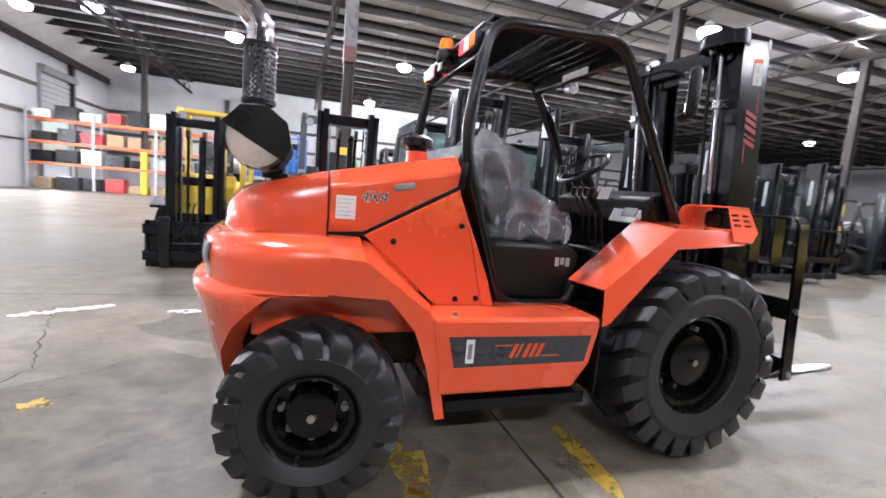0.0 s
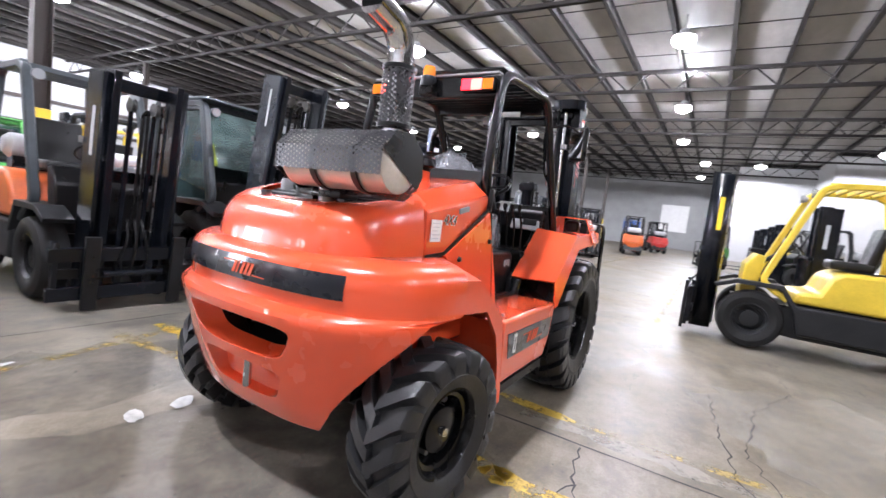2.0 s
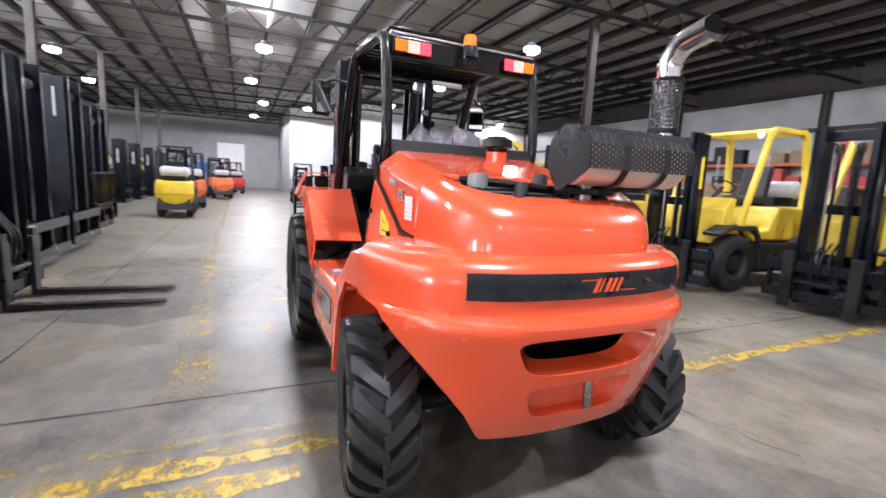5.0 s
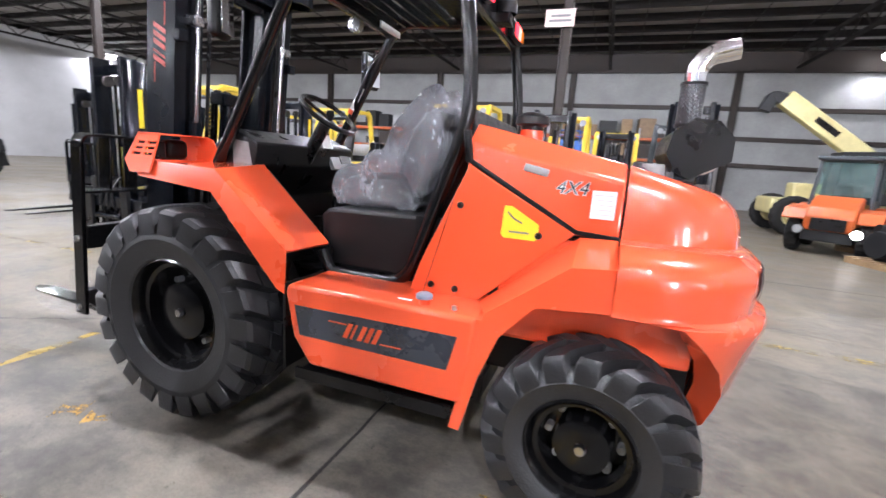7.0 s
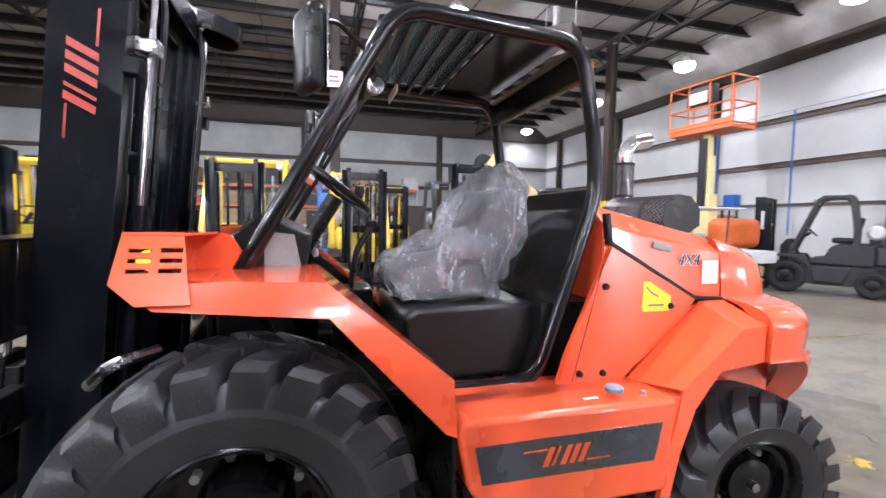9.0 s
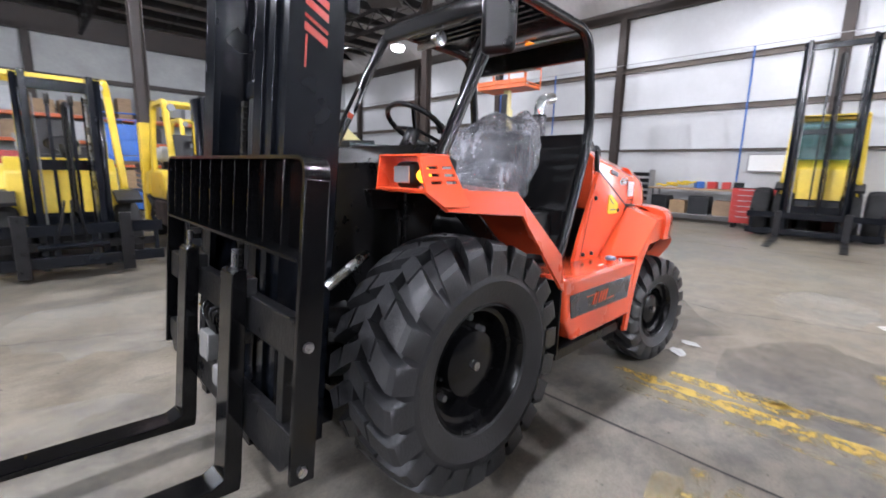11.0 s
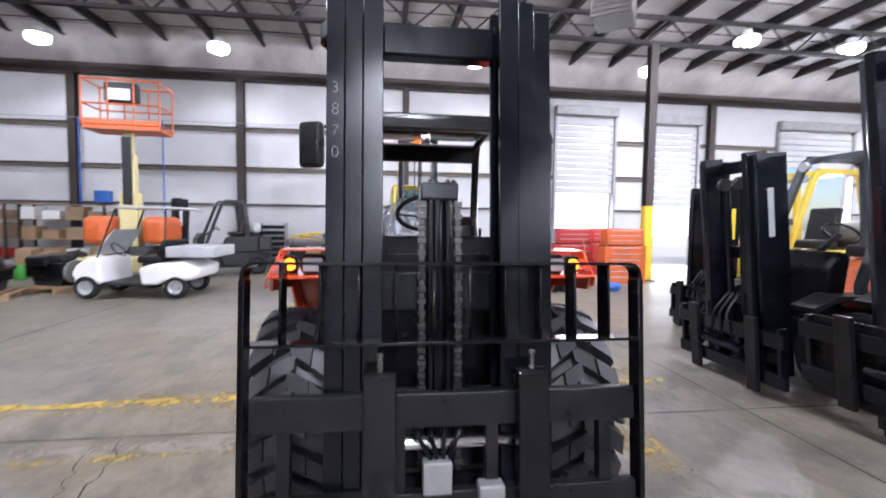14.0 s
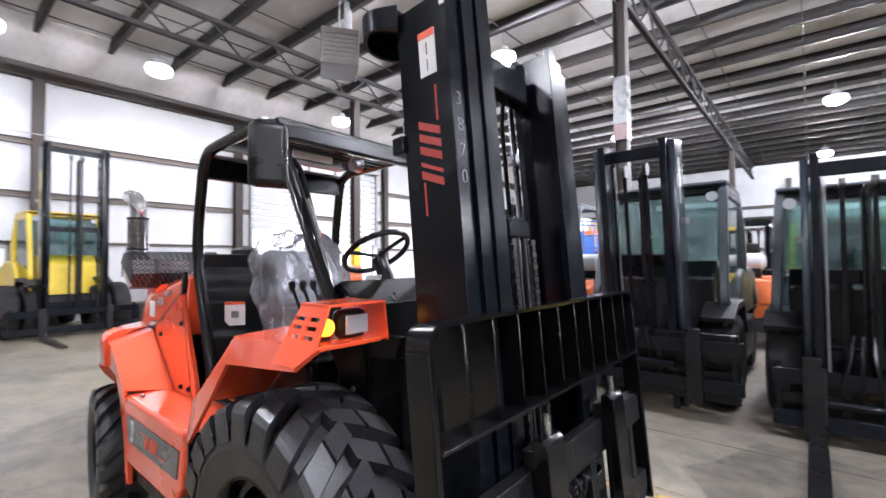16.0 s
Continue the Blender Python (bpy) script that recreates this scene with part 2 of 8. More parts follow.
CREAM = material("cream_boom_paint", (0.62, 0.55, 0.27), 0.45, vary=0.2, scale=3, grain=40)
ORANGE_D = material("faded_orange_paint", (0.62, 0.13, 0.03), 0.45, vary=0.3, scale=3, grain=50)
RED = material("red_paint", (0.45, 0.03, 0.025), 0.42, vary=0.25, scale=4)
BLUE = material("blue_paint", (0.03, 0.12, 0.42), 0.45, vary=0.3, scale=3)
GREEN = material("green_paint", (0.06, 0.32, 0.05), 0.45, vary=0.25, scale=3)
LIME = material("lime_green_paint", (0.32, 0.5, 0.05), 0.45, vary=0.25, scale=3)
SLATE = material("slate_machine_paint", (0.05, 0.06, 0.068), 0.45, spec=0.35, vary=0.35, scale=3, grain=50, bump=0.05)
CHAR = material("charcoal_machine_paint", (0.02, 0.021, 0.023), 0.5, spec=0.3, vary=0.35, scale=3, grain=50)
RAILS = material("slate_gloss_mast_paint", (0.022, 0.027, 0.034), 0.2, spec=0.5, vary=0.3, scale=3, grain=50, rough_vary=0.08)
GREYP = material("light_grey_paint", (0.42, 0.43, 0.44), 0.45, vary=0.2, scale=4)
WHITEP = material("white_paint", (0.78, 0.78, 0.77), 0.4, vary=0.08, scale=3)
TEAL = glass_mat("tinted_cab_glass", (0.6, 0.78, 0.77), 1.6, 0.16)
CLEAR = glass_mat("clear_glass", (0.85, 0.9, 0.9), 1.5)
MIRROR = material("mirror_glass", (0.85, 0.86, 0.88), 0.03, metal=1.0, vary=0.02, rough_vary=0.01)
WALLP = material("white_wall_panel", (0.5, 0.505, 0.51), 0.55, vary=0.12, scale=0.8, grain=9, rough_vary=0.1, random_tint=0.12)
WALLG = material("grey_wall_panel", (0.34, 0.345, 0.345), 0.6, vary=0.18, scale=0.7, grain=9)
DECK = material("faced_roof_insulation", (0.47, 0.455, 0.445), 0.6, vary=0.35, scale=0.6, grain=6, stretch=(0.4, 1, 1))
WALLS = material("dull_grey_wall_panel", (0.36, 0.37, 0.365), 0.6, vary=0.25, scale=0.7, grain=9)
TAN = material("brown_painted_girt", (0.13, 0.105, 0.085), 0.6, vary=0.4, scale=2, grain=30)
BROWN = material("brown_primer_steel", (0.034, 0.024, 0.019), 0.6, vary=0.4, scale=2, grain=30)
PURLIN = material("dark_purlin_steel", (0.018, 0.015, 0.014), 0.6, vary=0.4, scale=2, grain=30, spec=0.3)
GREYST = material("galvanised_grey_steel", (0.3, 0.3, 0.3), 0.5, metal=0.4, vary=0.3, scale=3)
FLOOR = concrete_floor()
CRACK = material("dark_joint_filler", (0.035, 0.032, 0.03), 0.8, vary=0.4, scale=6)
LINE_Y = worn_paint("worn_yellow_line", (0.46, 0.33, 0.08), 0.48, 2.2, 0.06, 0.8)
LINE_Y2 = worn_paint("bright_yellow_line", (0.58, 0.39, 0.05), 0.53, 3.0, 0.06, 0.88)
LINE_Y3 = worn_paint("faded_yellow_line", (0.42, 0.31, 0.1), 0.48, 3.0, 0.1, 0.55)
SPLASH = worn_paint("orange_yellow_paint_splash", (0.6, 0.34, 0.04), 0.5, 7.0, 0.06, 0.9)
LINE_W = worn_paint("worn_white_paint", (0.75, 0.74, 0.7), 0.55, 3.0)
JOINTP = worn_paint("pale_patching_mortar", (0.3, 0.27, 0.22), 0.6, 2.5, 0.12, 0.8)
DRY = worn_paint("pale_concrete_scuff", (0.5, 0.48, 0.43), 0.42, 1.2, 0.2, 0.55)
OIL_DARK = worn_paint("dark_oil_stain", (0.09, 0.085, 0.08), 0.42, 0.9, 0.22, 0.55)
LAMPM = material("lamp_diffuser", (1.0, 0.98, 0.95), 0.5, vary=0.0, emit=14.0)
REDL = material("lit_red_lens", (1.0, 0.02, 0.03), 0.2, vary=0.0, emit=5.0)
REDHOT = material("lit_red_led", (1.0, 0.1, 0.08), 0.2, vary=0.0, emit=6.0)
AMBL = material("lit_amber_lens", (1.0, 0.36, 0.02), 0.2, vary=0.0, emit=2.5)
AMBER = material("amber_lens", (0.85, 0.22, 0.01), 0.15, vary=0.05, coat=0.5)
LENS = material("headlamp_lens", (0.55, 0.57, 0.6), 0.08, metal=0.6, vary=0.1)
HOTL = material("lit_headlamp", (1.0, 0.97, 0.9), 0.2, vary=0.0, emit=18.0)
WOOD = material("raw_timber", (0.36, 0.24, 0.13), 0.7, vary=0.35, scale=5, grain=40, stretch=(1, 6, 6))
CARD = material("brown_cardboard", (0.3, 0.21, 0.13), 0.8, vary=0.25, scale=5)
DOORP = material("white_door_slat", (0.4, 0.405, 0.41), 0.45, vary=0.12, scale=2)
OUTG = material("sunlit_yard_concrete", (0.5, 0.48, 0.44), 0.8, vary=0.15, scale=0.5)
ENGINE = material("grimy_engine_grey", (0.06, 0.06, 0.06), 0.5, metal=0.3, vary=0.5, scale=20, grain=90)
CAPB = material("grey_blue_plastic", (0.16, 0.2, 0.26), 0.4, vary=0.15)
PAPER = material("trodden_white_paper", (0.5, 0.5, 0.48), 0.8, vary=0.35, scale=18, grain=80)
BORE_DARK = material("black_soot", (0.004, 0.004, 0.004), 0.95, spec=0.05, vary=0.3)


# ---- mesh helpers ----
def B():
    return bmesh.new()


def _bev(bm, faces, bev, seg=2):
    if bev > 0:
        edges = list({e for f in faces for e in f.edges})
        bmesh.ops.bevel(bm, geom=edges, offset=bev, segments=seg, profile=0.5, affect="EDGES", clamp_overlap=True)


def solid(bm, a, b, bev=0.0, seg=2):
    """A closed solid between two rings of corners that correspond."""
    va, vb = [bm.verts.new(p) for p in a], [bm.verts.new(p) for p in b]
    n = len(a)
    faces = [bm.faces.new(va[::-1]), bm.faces.new(vb)]
    faces += [bm.faces.new((va[i], va[(i + 1) % n], vb[(i + 1) % n], vb[i])) for i in range(n)]
    bmesh.ops.recalc_face_normals(bm, faces=faces)
    _bev(bm, faces, bev, seg)
    return bm


def box(bm, x0, x1, y0, y1, z0, z1, bev=0.0, seg=2):
    r = [(x0, y0), (x1, y0), (x1, y1), (x0, y1)]
    return solid(bm, [(x, y, z0) for x, y in r], [(x, y, z1) for x, y in r], bev, seg)


def slab_y(bm, pts, y0, y1, bev=0.0, seg=2):
    """Outline in x, z, drawn out along y."""
    return solid(bm, [(x, y0, z) for x, z in pts], [(x, y1, z) for x, z in pts], bev, seg)


def slab_z(bm, pts, z0, z1, bev=0.0, seg=2):
    return solid(bm, [(x, y, z0) for x, y in pts], [(x, y, z1) for x, y in pts], bev, seg)


def slab_x(bm, pts, x0, x1, bev=0.0, seg=2):
    return solid(bm, [(x0, y, z) for y, z in pts], [(x1, y, z) for y, z in pts], bev, seg)


def rounded(pts, r, n=5):
    """A polyline with its inner corners rounded."""
    pts = [Vector(p) for p in pts]
    out = [pts[0]]
    for a, b, c in zip(pts, pts[1:], pts[2:]):
        d = min(r, 0.45 * (a - b).length, 0.45 * (c - b).length)
        p, q = b + (a - b).normalized() * d, b + (c - b).normalized() * d
        for i in range(n + 1):
            t = i / n
            out.append(p * (1 - t) ** 2 + b * 2 * t * (1 - t) + q * t * t)
    return out + [pts[-1]]


def sweep(bm, path, prof, closed=False, up=(0, 0, 1)):
    """A section, as offsets sideways and up, drawn along a path."""
    path = [Vector(p) for p in path]
    n, rings = len(path), []
    side = None
    for i, p in enumerate(path):
        a = path[(i - 1) % n] if closed or i else p
        b = path[(i + 1) % n] if closed or i < n - 1 else p
        t = (b - a).normalized()
        if side is None:
            ref = Vector(up)
            if abs(t.dot(ref)) > 0.95:
                ref = Vector((0, 1, 0))
            side = t.cross(ref).normalized()
        side = (side - t * side.dot(t)).normalized()
        nn = side.cross(t)
        rings.append([bm.verts.new(p + side * u + nn * v) for u, v in prof])
    m, faces = len(prof), []
    for i in range(n if closed else n - 1):
        r, s = rings[i], rings[(i + 1) % n]
        faces += [bm.faces.new((r[j], r[(j + 1) % m], s[(j + 1) % m], s[j])) for j in range(m)]
    if not closed:
        faces += [bm.faces.new(rings[0][::-1]), bm.faces.new(rings[-1])]
    bmesh.ops.recalc_face_normals(bm, faces=faces)
    return bm


def circle(r, n=10):
    return [(r * math.cos(2 * math.pi * i / n), r * math.sin(2 * math.pi * i / n)) for i in range(n)]


def rect(w, h, c=0.0):
    w, h = w / 2, h / 2
    if not c:
        return [(-w, -h), (w, -h), (w, h), (-w, h)]
    return [(-w + c, -h), (w - c, -h), (w, -h + c), (w, h - c), (w - c, h), (-w + c, h), (-w, h - c), (-w, -h + c)]


def tube(bm, path, r, n=10, closed=False):
    return sweep(bm, path, circle(r, n), closed)


def lathe(bm, prof, n=32, axis="y", at=(0, 0, 0)):
    """Radius and height pairs turned about an axis; a radius of 0 closes the end."""
    rings = []
    for r, h in prof:
        ring = []
        for i in range(n if r > 1e-6 else 1):
            a = 2 * math.pi * i / n
            u, v = r * math.cos(a), r * math.sin(a)
            p = {"y": (u, h, v), "z": (u, v, h), "x": (h, u, v)}[axis]
            ring.append(bm.verts.new((p[0] + at[0], p[1] + at[1], p[2] + at[2])))
        rings.append(ring)
    faces = []
    for r, s in zip(rings, rings[1:]):
        for i in range(n):
            j = (i + 1) % n
            if len(r) == 1 and len(s) == 1:
                continue
            if len(r) == 1:
                faces.append(bm.faces.new((r[0], s[j], s[i])))
            elif len(s) == 1:
                faces.append(bm.faces.new((r[i], r[j], s[0])))
            else:
                faces.append(bm.faces.new((r[i], r[j], s[j], s[i])))
    bmesh.ops.recalc_face_normals(bm, faces=faces)
    return bm


def cyl(bm, a, b, r, n=14):
    return sweep(bm, [a, b], circle(r, n))


def mesh_of(name, bm, mat, m=None, angle=38):
    if m is not None:
        bmesh.ops.transform(bm, matrix=m, verts=bm.verts)
    # broad flat faces between narrow bevels keep a flat normal
    size = {f: f.calc_area() for f in bm.faces}
    for f in bm.faces:
        f.smooth = size[f] < 4 * max((size[g] for e in f.edges for g in e.link_faces if g is not f), default=0.0)
    soft = [f.smooth for f in bm.faces]
    me = bpy.data.meshes.new(name)
    bm.to_mesh(me)
    bm.free()
    me.materials.append(mat)
    me.set_sharp_from_angle(angle=radians(angle))
    me.polygons.foreach_set("use_smooth", soft)
    return me


def part(name, bm, mat, parent, label="", m=None, angle=38):
    ob = new(name, mesh_of(name, bm, mat, m, angle))
    ob.parent = parent
    return tagged(ob, label)


def again(ob, parent, m=None):
    """One more of a part, on the same mesh."""
    o = new(ob.name.split(".")[0], ob.data)
    o.parent = parent
    if m is not None:
        o.matrix_basis = m
    if "label" in ob:
        o["label"] = ob["label"]
    return o


def thing(name, label, category, m=None, group="", kind=""):
    ob = new(name)
    ob.empty_display_size = 0.2
    if m is not None:
        ob.matrix_basis = m
    return tagged(ob, label, category, group, kind)


def single(name, bm, mat, label, category, m=None, group="", kind="", angle=38):
    ob = new(name, mesh_of(name, bm, mat, None, angle))
    if m is not None:
        ob.matrix_basis = m
    return tagged(ob, label, category, group, kind)


def cut(bm, cutter):
    """The first solid less the second."""
    obs = []
    for b in (bm, cutter):
        me = bpy.data.meshes.new("tmp")
        b.to_mesh(me)
        b.free()
        obs.append(new("tmp", me))
    mod = obs[0].modifiers.new("cut", "BOOLEAN")
    mod.object, mod.operation, mod.solver = obs[1], "DIFFERENCE", "EXACT"
    bpy.context.view_layer.update()
    dg = bpy.context.evaluated_depsgraph_get()
    out = B()
    out.from_object(obs[0], dg)
    for o in obs:
        me = o.data
        bpy.data.objects.remove(o)
        bpy.data.meshes.remove(me)
    return out


def lettering(text, size, depth=0.002, shear=0.0, thin=0.0):
    c = bpy.data.curves.new("txt", "FONT")
    c.body, c.size, c.extrude, c.shear, c.align_x, c.align_y = text, size, depth, shear, "CENTER", "CENTER"
    c.offset = -thin
    o = new("txt", c)
    bpy.context.view_layer.update()
    bm = B()
    bm.from_mesh(o.to_mesh())
    o.to_mesh_clear()
    bpy.data.objects.remove(o)
    bpy.data.curves.remove(c)
    return bm


def emblem(w, h, parent, m, t=0.002, mat=None):
    """A slanted mark of five blocks between two thin strokes, in x and z, facing -y."""
    k, bw, mat = 0.22 * h, w * 0.5 / 5, mat or DECAL_R
    for i in range(5):
        x = -w * 0.25 + i * bw
        bb = bw * (0.3 if i == 1 else 0.62)
        ring = [(x - k, -h / 2), (x + bb - k, -h / 2), (x + bb + k, h / 2), (x + k, h / 2)]
        part("mark_stroke", slab_y(B(), ring, -t, 0), mat, parent, m=m)
    part("mark_stroke", box(B(), -w / 2, -w * 0.24, -t, 0, h * 0.36, h * 0.44), mat, parent, m=m)
    part("mark_stroke", box(B(), w * 0.22, w / 2, -t, 0, -h * 0.46, -h * 0.38), mat, parent, m=m)


# ---- the hall ----
tagged(new("floor", mesh_of("floor", box(B(), HALL_X0, HALL_X1, HALL_Y0, HALL_Y1, -0.25, 0.0), FLOOR)),
       "worn sealed grey concrete warehouse floor with stains and scuffs", "floor", kind="structure")
tagged(new("ground", mesh_of("ground", box(B(), -300, 300, -300, 300, -0.6, -0.28), OUTG)), "pale sunlit concrete yard outside the doors", "ground", kind="structure")
tagged(new("pavement", mesh_of("pavement", box(B(), -60, HALL_X0 - 0.26, -40, 60, -0.27, -0.02), OUTG)), "pale sunlit concrete apron outside the doors", "pavement", kind="structure")

DOORS = [(6.15, 8.45, 5.6, 2.75), (9.83, 11.95, 5.4, 2.3), (15.6, 19.0, 5.4, 4.0), (24.0, 27.3, 5.3, 3.3)]


def west_wall():
    bm = B()
    y = HALL_Y0
    for a, b, top, _ in DOORS:
        box(bm, HALL_X0 - 0.25, HALL_X0, y, a, -0.2, ROOF_Z + 0.2)
        box(bm, HALL_X0 - 0.25, HALL_X0, a, b, top, ROOF_Z + 0.2)
        y = b
    box(bm, HALL_X0 - 0.25, HALL_X0, y, HALL_Y1, -0.2, ROOF_Z + 0.2)
    return bm


wall_w = tagged(new("wall_west", mesh_of("wall_west", west_wall(), WALLP)), "white lined metal wall with brown girts and dock doors", "wall", kind="structure")
wall_s = tagged(new("wall_south", mesh_of("wall_south", box(B(), HALL_X0, HALL_X1, HALL_Y0 - 0.25, HALL_Y0, -0.2, ROOF_Z + 0.2), WALLS)), "grey lined metal wall with dark girts", "wall", kind="structure")
wall_n = tagged(new("wall_north", mesh_of("wall_north", box(B(), HALL_X0, HALL_X1, HALL_Y1, HALL_Y1 + 0.25, -0.2, ROOF_Z + 0.2), WALLG)), "grey lined metal wall far behind parked machines", "wall", kind="structure")
wall_e = tagged(new("wall_east", mesh_of("wall_east", box(B(), HALL_X1, HALL_X1 + 0.25, HALL_Y0, HALL_Y1, -0.2, ROOF_Z + 0.2), WALLG)), "pale grey end wall of the long hall", "wall", kind="structure")
part("partition", box(B(), 38, HALL_X1, -7.2, -2.5, 0, 7.34), WALLP, wall_e, "white full-height partition of a built-in room")
part("partition", box(B(), 32.5, HALL_X1, HALL_Y0 + 0.31, -7.203, 0, 7.34), WALLP, wall_e, "white full-height partition of a built-in room")
part("window", box(B(), HALL_X1 - 0.03, HALL_X1 + 0.0 - 0.004, 1.0, 3.6, 1.8, 4.6), WHITEP, wall_e, "bright white closed door panel")

for z, w in ((2.12, 0.6), (3.36, 1.3), (4.73, 1.3)):
    segs, y = [], HALL_Y0
    for a, b, top, _ in DOORS:
        segs.append((y, a))
        if z > top:
            segs.append((a, b))
        y = b
    segs.append((y, HALL_Y1))
    for a, b in segs:
        if b - a > 0.3:
            part("girt", slab_y(B(), [(-13.0, z - 0.06 * w), (-12.9, z - 0.06 * w), (-12.9, z - 0.03 * w), (-12.97, z - 0.02 * w), (-12.97, z + 0.04 * w), (-12.9, z + 0.06 * w), (-13.0, z + 0.06 * w)], a, b), TAN, wall_w)
    part("girt", box(B(), HALL_X0 + 0.1, HALL_X1, HALL_Y0, HALL_Y0 + 0.14, z - 0.1, z + 0.1, 0.01), BROWN, wall_s)
    part("girt", box(B(), HALL_X0 + 0.1, HALL_X1, HALL_Y1 - 0.14, HALL_Y1, z - 0.1, z + 0.1, 0.01), BROWN, wall_n)
part("eave_beam", box(B(), -13.0, -12.8, HALL_Y0, HALL_Y1, 6.35, 6.72, 0.02), BROWN, wall_w)
part("eave_lining", slab_y(B(), [(-12.99, 6.72), (-12.86, 6.72), (-11.75, 7.5), (-11.75, 7.54), (-12.99, 7.54)], HALL_Y0 + 0.01, HALL_Y1 - 0.01), DECK, wall_w, "faced insulation running down to the eave")
part("eave_beam", box(B(), HALL_X0, HALL_X1, HALL_Y0, HALL_Y0 + 0.2, 6.35, 7.26, 0.02), BROWN, wall_s)


y = HALL_Y0
for a, b, top, _ in DOORS + [(HALL_Y1, 0, 0, 0)]:
    part("lower_panel", box(B(), -12.998, -12.975, y + 0.01, a - 0.12, 0.0, 2.01), WALLP, wall_w, "pale lower wall lining")
    y = b + 0.1


def i_beam(bm, x, y, z0, z1, w=0.2, along="x"):
    t = 0.02
    f = (lambda a, b, c, d: box(bm, x + a, x + b, y + c, y + d, z0, z1)) if along == "x" else (lambda a, b, c, d: box(bm, x + c, x + d, y + a, y + b, z0, z1))
    f(-w / 2, -w / 2 + t, -w / 2, w / 2)
    f(w / 2 - t, w / 2, -w / 2, w / 2)
    f(-w / 2 + t, w / 2 - t, -t / 2, t / 2)
    return bm


for i, y in enumerate((-21.2, -15.9, -10.6, -5.3, 0.4, 5.6, 12.5, 20.1, 27.0)):
    tagged(new("wall_column", mesh_of("wall_column", i_beam(B(), -12.86, y, 0, 6.35, 0.24), BROWN)), "brown steel column against the white wall", "column", "wall columns", "structure")
for x in (-6, 1.5, 9, 16.5, 24, 31.5):
    tagged(new("wall_column", mesh_of("wall_column", i_beam(B(), x, HALL_Y0 + 0.16, 0, 6.35, 0.28), BROWN)), "dark steel column against the grey wall", "column", "wall columns", "structure")
    tagged(new("wall_column", mesh_of("wall_column", i_beam(B(), x, HALL_Y1 - 0.16, 0, 6.35, 0.28), BROWN)), "dark steel column against the grey wall", "column", "wall columns", "structure")

for a, b, top, low in DOORS:
    d = thing("door_1", "white sectional dock door drawn partly up", "door", kind="structure")
    n = max(2, round((top - low) / 0.24))
    h = (top - low) / n
    for k in range(n):
        z = low + k * h
        part("slat", slab_y(B(), [(-12.96, z + 0.012), (-12.92, z + 0.03), (-12.92, z + h - 0.012), (-12.96, z + h), (-12.99, z + h), (-12.99, z + 0.012)], a + 0.01, b - 0.01), DOORP, d)
    for y in (a - 0.1, b):
        part("jamb", box(B(), -13.0, -12.84, y, y + 0.1, 0, top + 0.1, 0.01), GREYST, d)
    part("track_hood", box(B(), -12.99, -12.7, a - 0.1, b + 0.1, top + 0.1, top + 0.45, 0.03), GREYST, d)

# daylight through the openings under the doors
for (a, b, top, low), watts in zip(DOORS, (90, 90, 1300, 900)):
    dd = bpy.data.lights.new("door_daylight", "AREA")
    dd.shape, dd.size, dd.size_y, dd.energy, dd.color = "RECTANGLE", low - 0.1, b - a - 0.1, watts, (0.95, 0.97, 1.0)
    dl = new("door_daylight", dd)
    dl.matrix_world = look((-13.1, (a + b) / 2, low / 2), (0, (a + b) / 2, low / 2 - 1.0))

# glowing daylight beyond the doors
tagged(new("backdrop", mesh_of("backdrop", box(B(), -75, -74.5, -50, 70, -0.27, 30), material("hazy_bright_sky", (1.0, 0.98, 0.95), 0.9, vary=0.02, emit=5.0))), "overexposed bright sky and yard outside the doors", "backdrop", kind="structure")

# roof


def roof():
    bm = B()
    box(bm, HALL_X0 - 0.25, HALL_X1 + 0.25, HALL_Y0 - 0.25, HALL_Y1 + 0.25, ROOF_Z, ROOF_Z + 0.2)
    deck = len(bm.faces)
    y = HALL_Y0 + 0.7
    while y < HALL_Y1:
        box(bm, HALL_X0, HALL_X1, y - 0.035, y + 0.035, ROOF_Z - 0.26, ROOF_Z - 0.003)
        box(bm, HALL_X0, HALL_X1, y - 0.035, y + 0.085, ROOF_Z - 0.28, ROOF_Z - 0.26)
        y += 1.5
    x = HALL_X0 + 1.9
    while x < HALL_X1:
        box(bm, x - 0.012, x + 0.012, HALL_Y0, HALL_Y1, ROOF_Z - 0.2, ROOF_Z - 0.175)
        x += 1.93
    bm.faces.ensure_lookup_table()
    for f in bm.faces[deck:]:
        f.material_index = 1
    return bm


roof_mesh = mesh_of("ceiling", roof(), DECK)
roof_mesh.materials.append(PURLIN)
tagged(new("ceiling", roof_mesh), "grey-white faced roof insulation above long dark purlins", "ceiling", kind="structure")


def truss():
    bm = B()
    lo, hi = 6.55, ROOF_Z - 0.3
    for z in (lo, hi):
        for s in (-0.06, 0.02):
            box(bm, s, s + 0.04, HALL_Y0, HALL_Y1, z - 0.05, z + 0.05)
    y, k = HALL_Y0, 0
    while y < HALL_Y1 - 0.8:
        a, b = ((lo, hi), (hi, lo))[k % 2]
        cyl(bm, (0, y, a), (0, y + 0.78, b), 0.028, 6)
        y, k = y + 0.78, k + 1
    return bm


tr_mesh = mesh_of("roof_truss", truss(), PURLIN)
for x in (-8.2, -0.25, 7.9, 15.3, 22.8, 30.3, 37.8, 45.2):
    o = new("roof_truss", tr_mesh)
    o.location.x = x
    tagged(o, "dark steel lattice roof truss across the hall", "truss", "roof trusses", "structure")

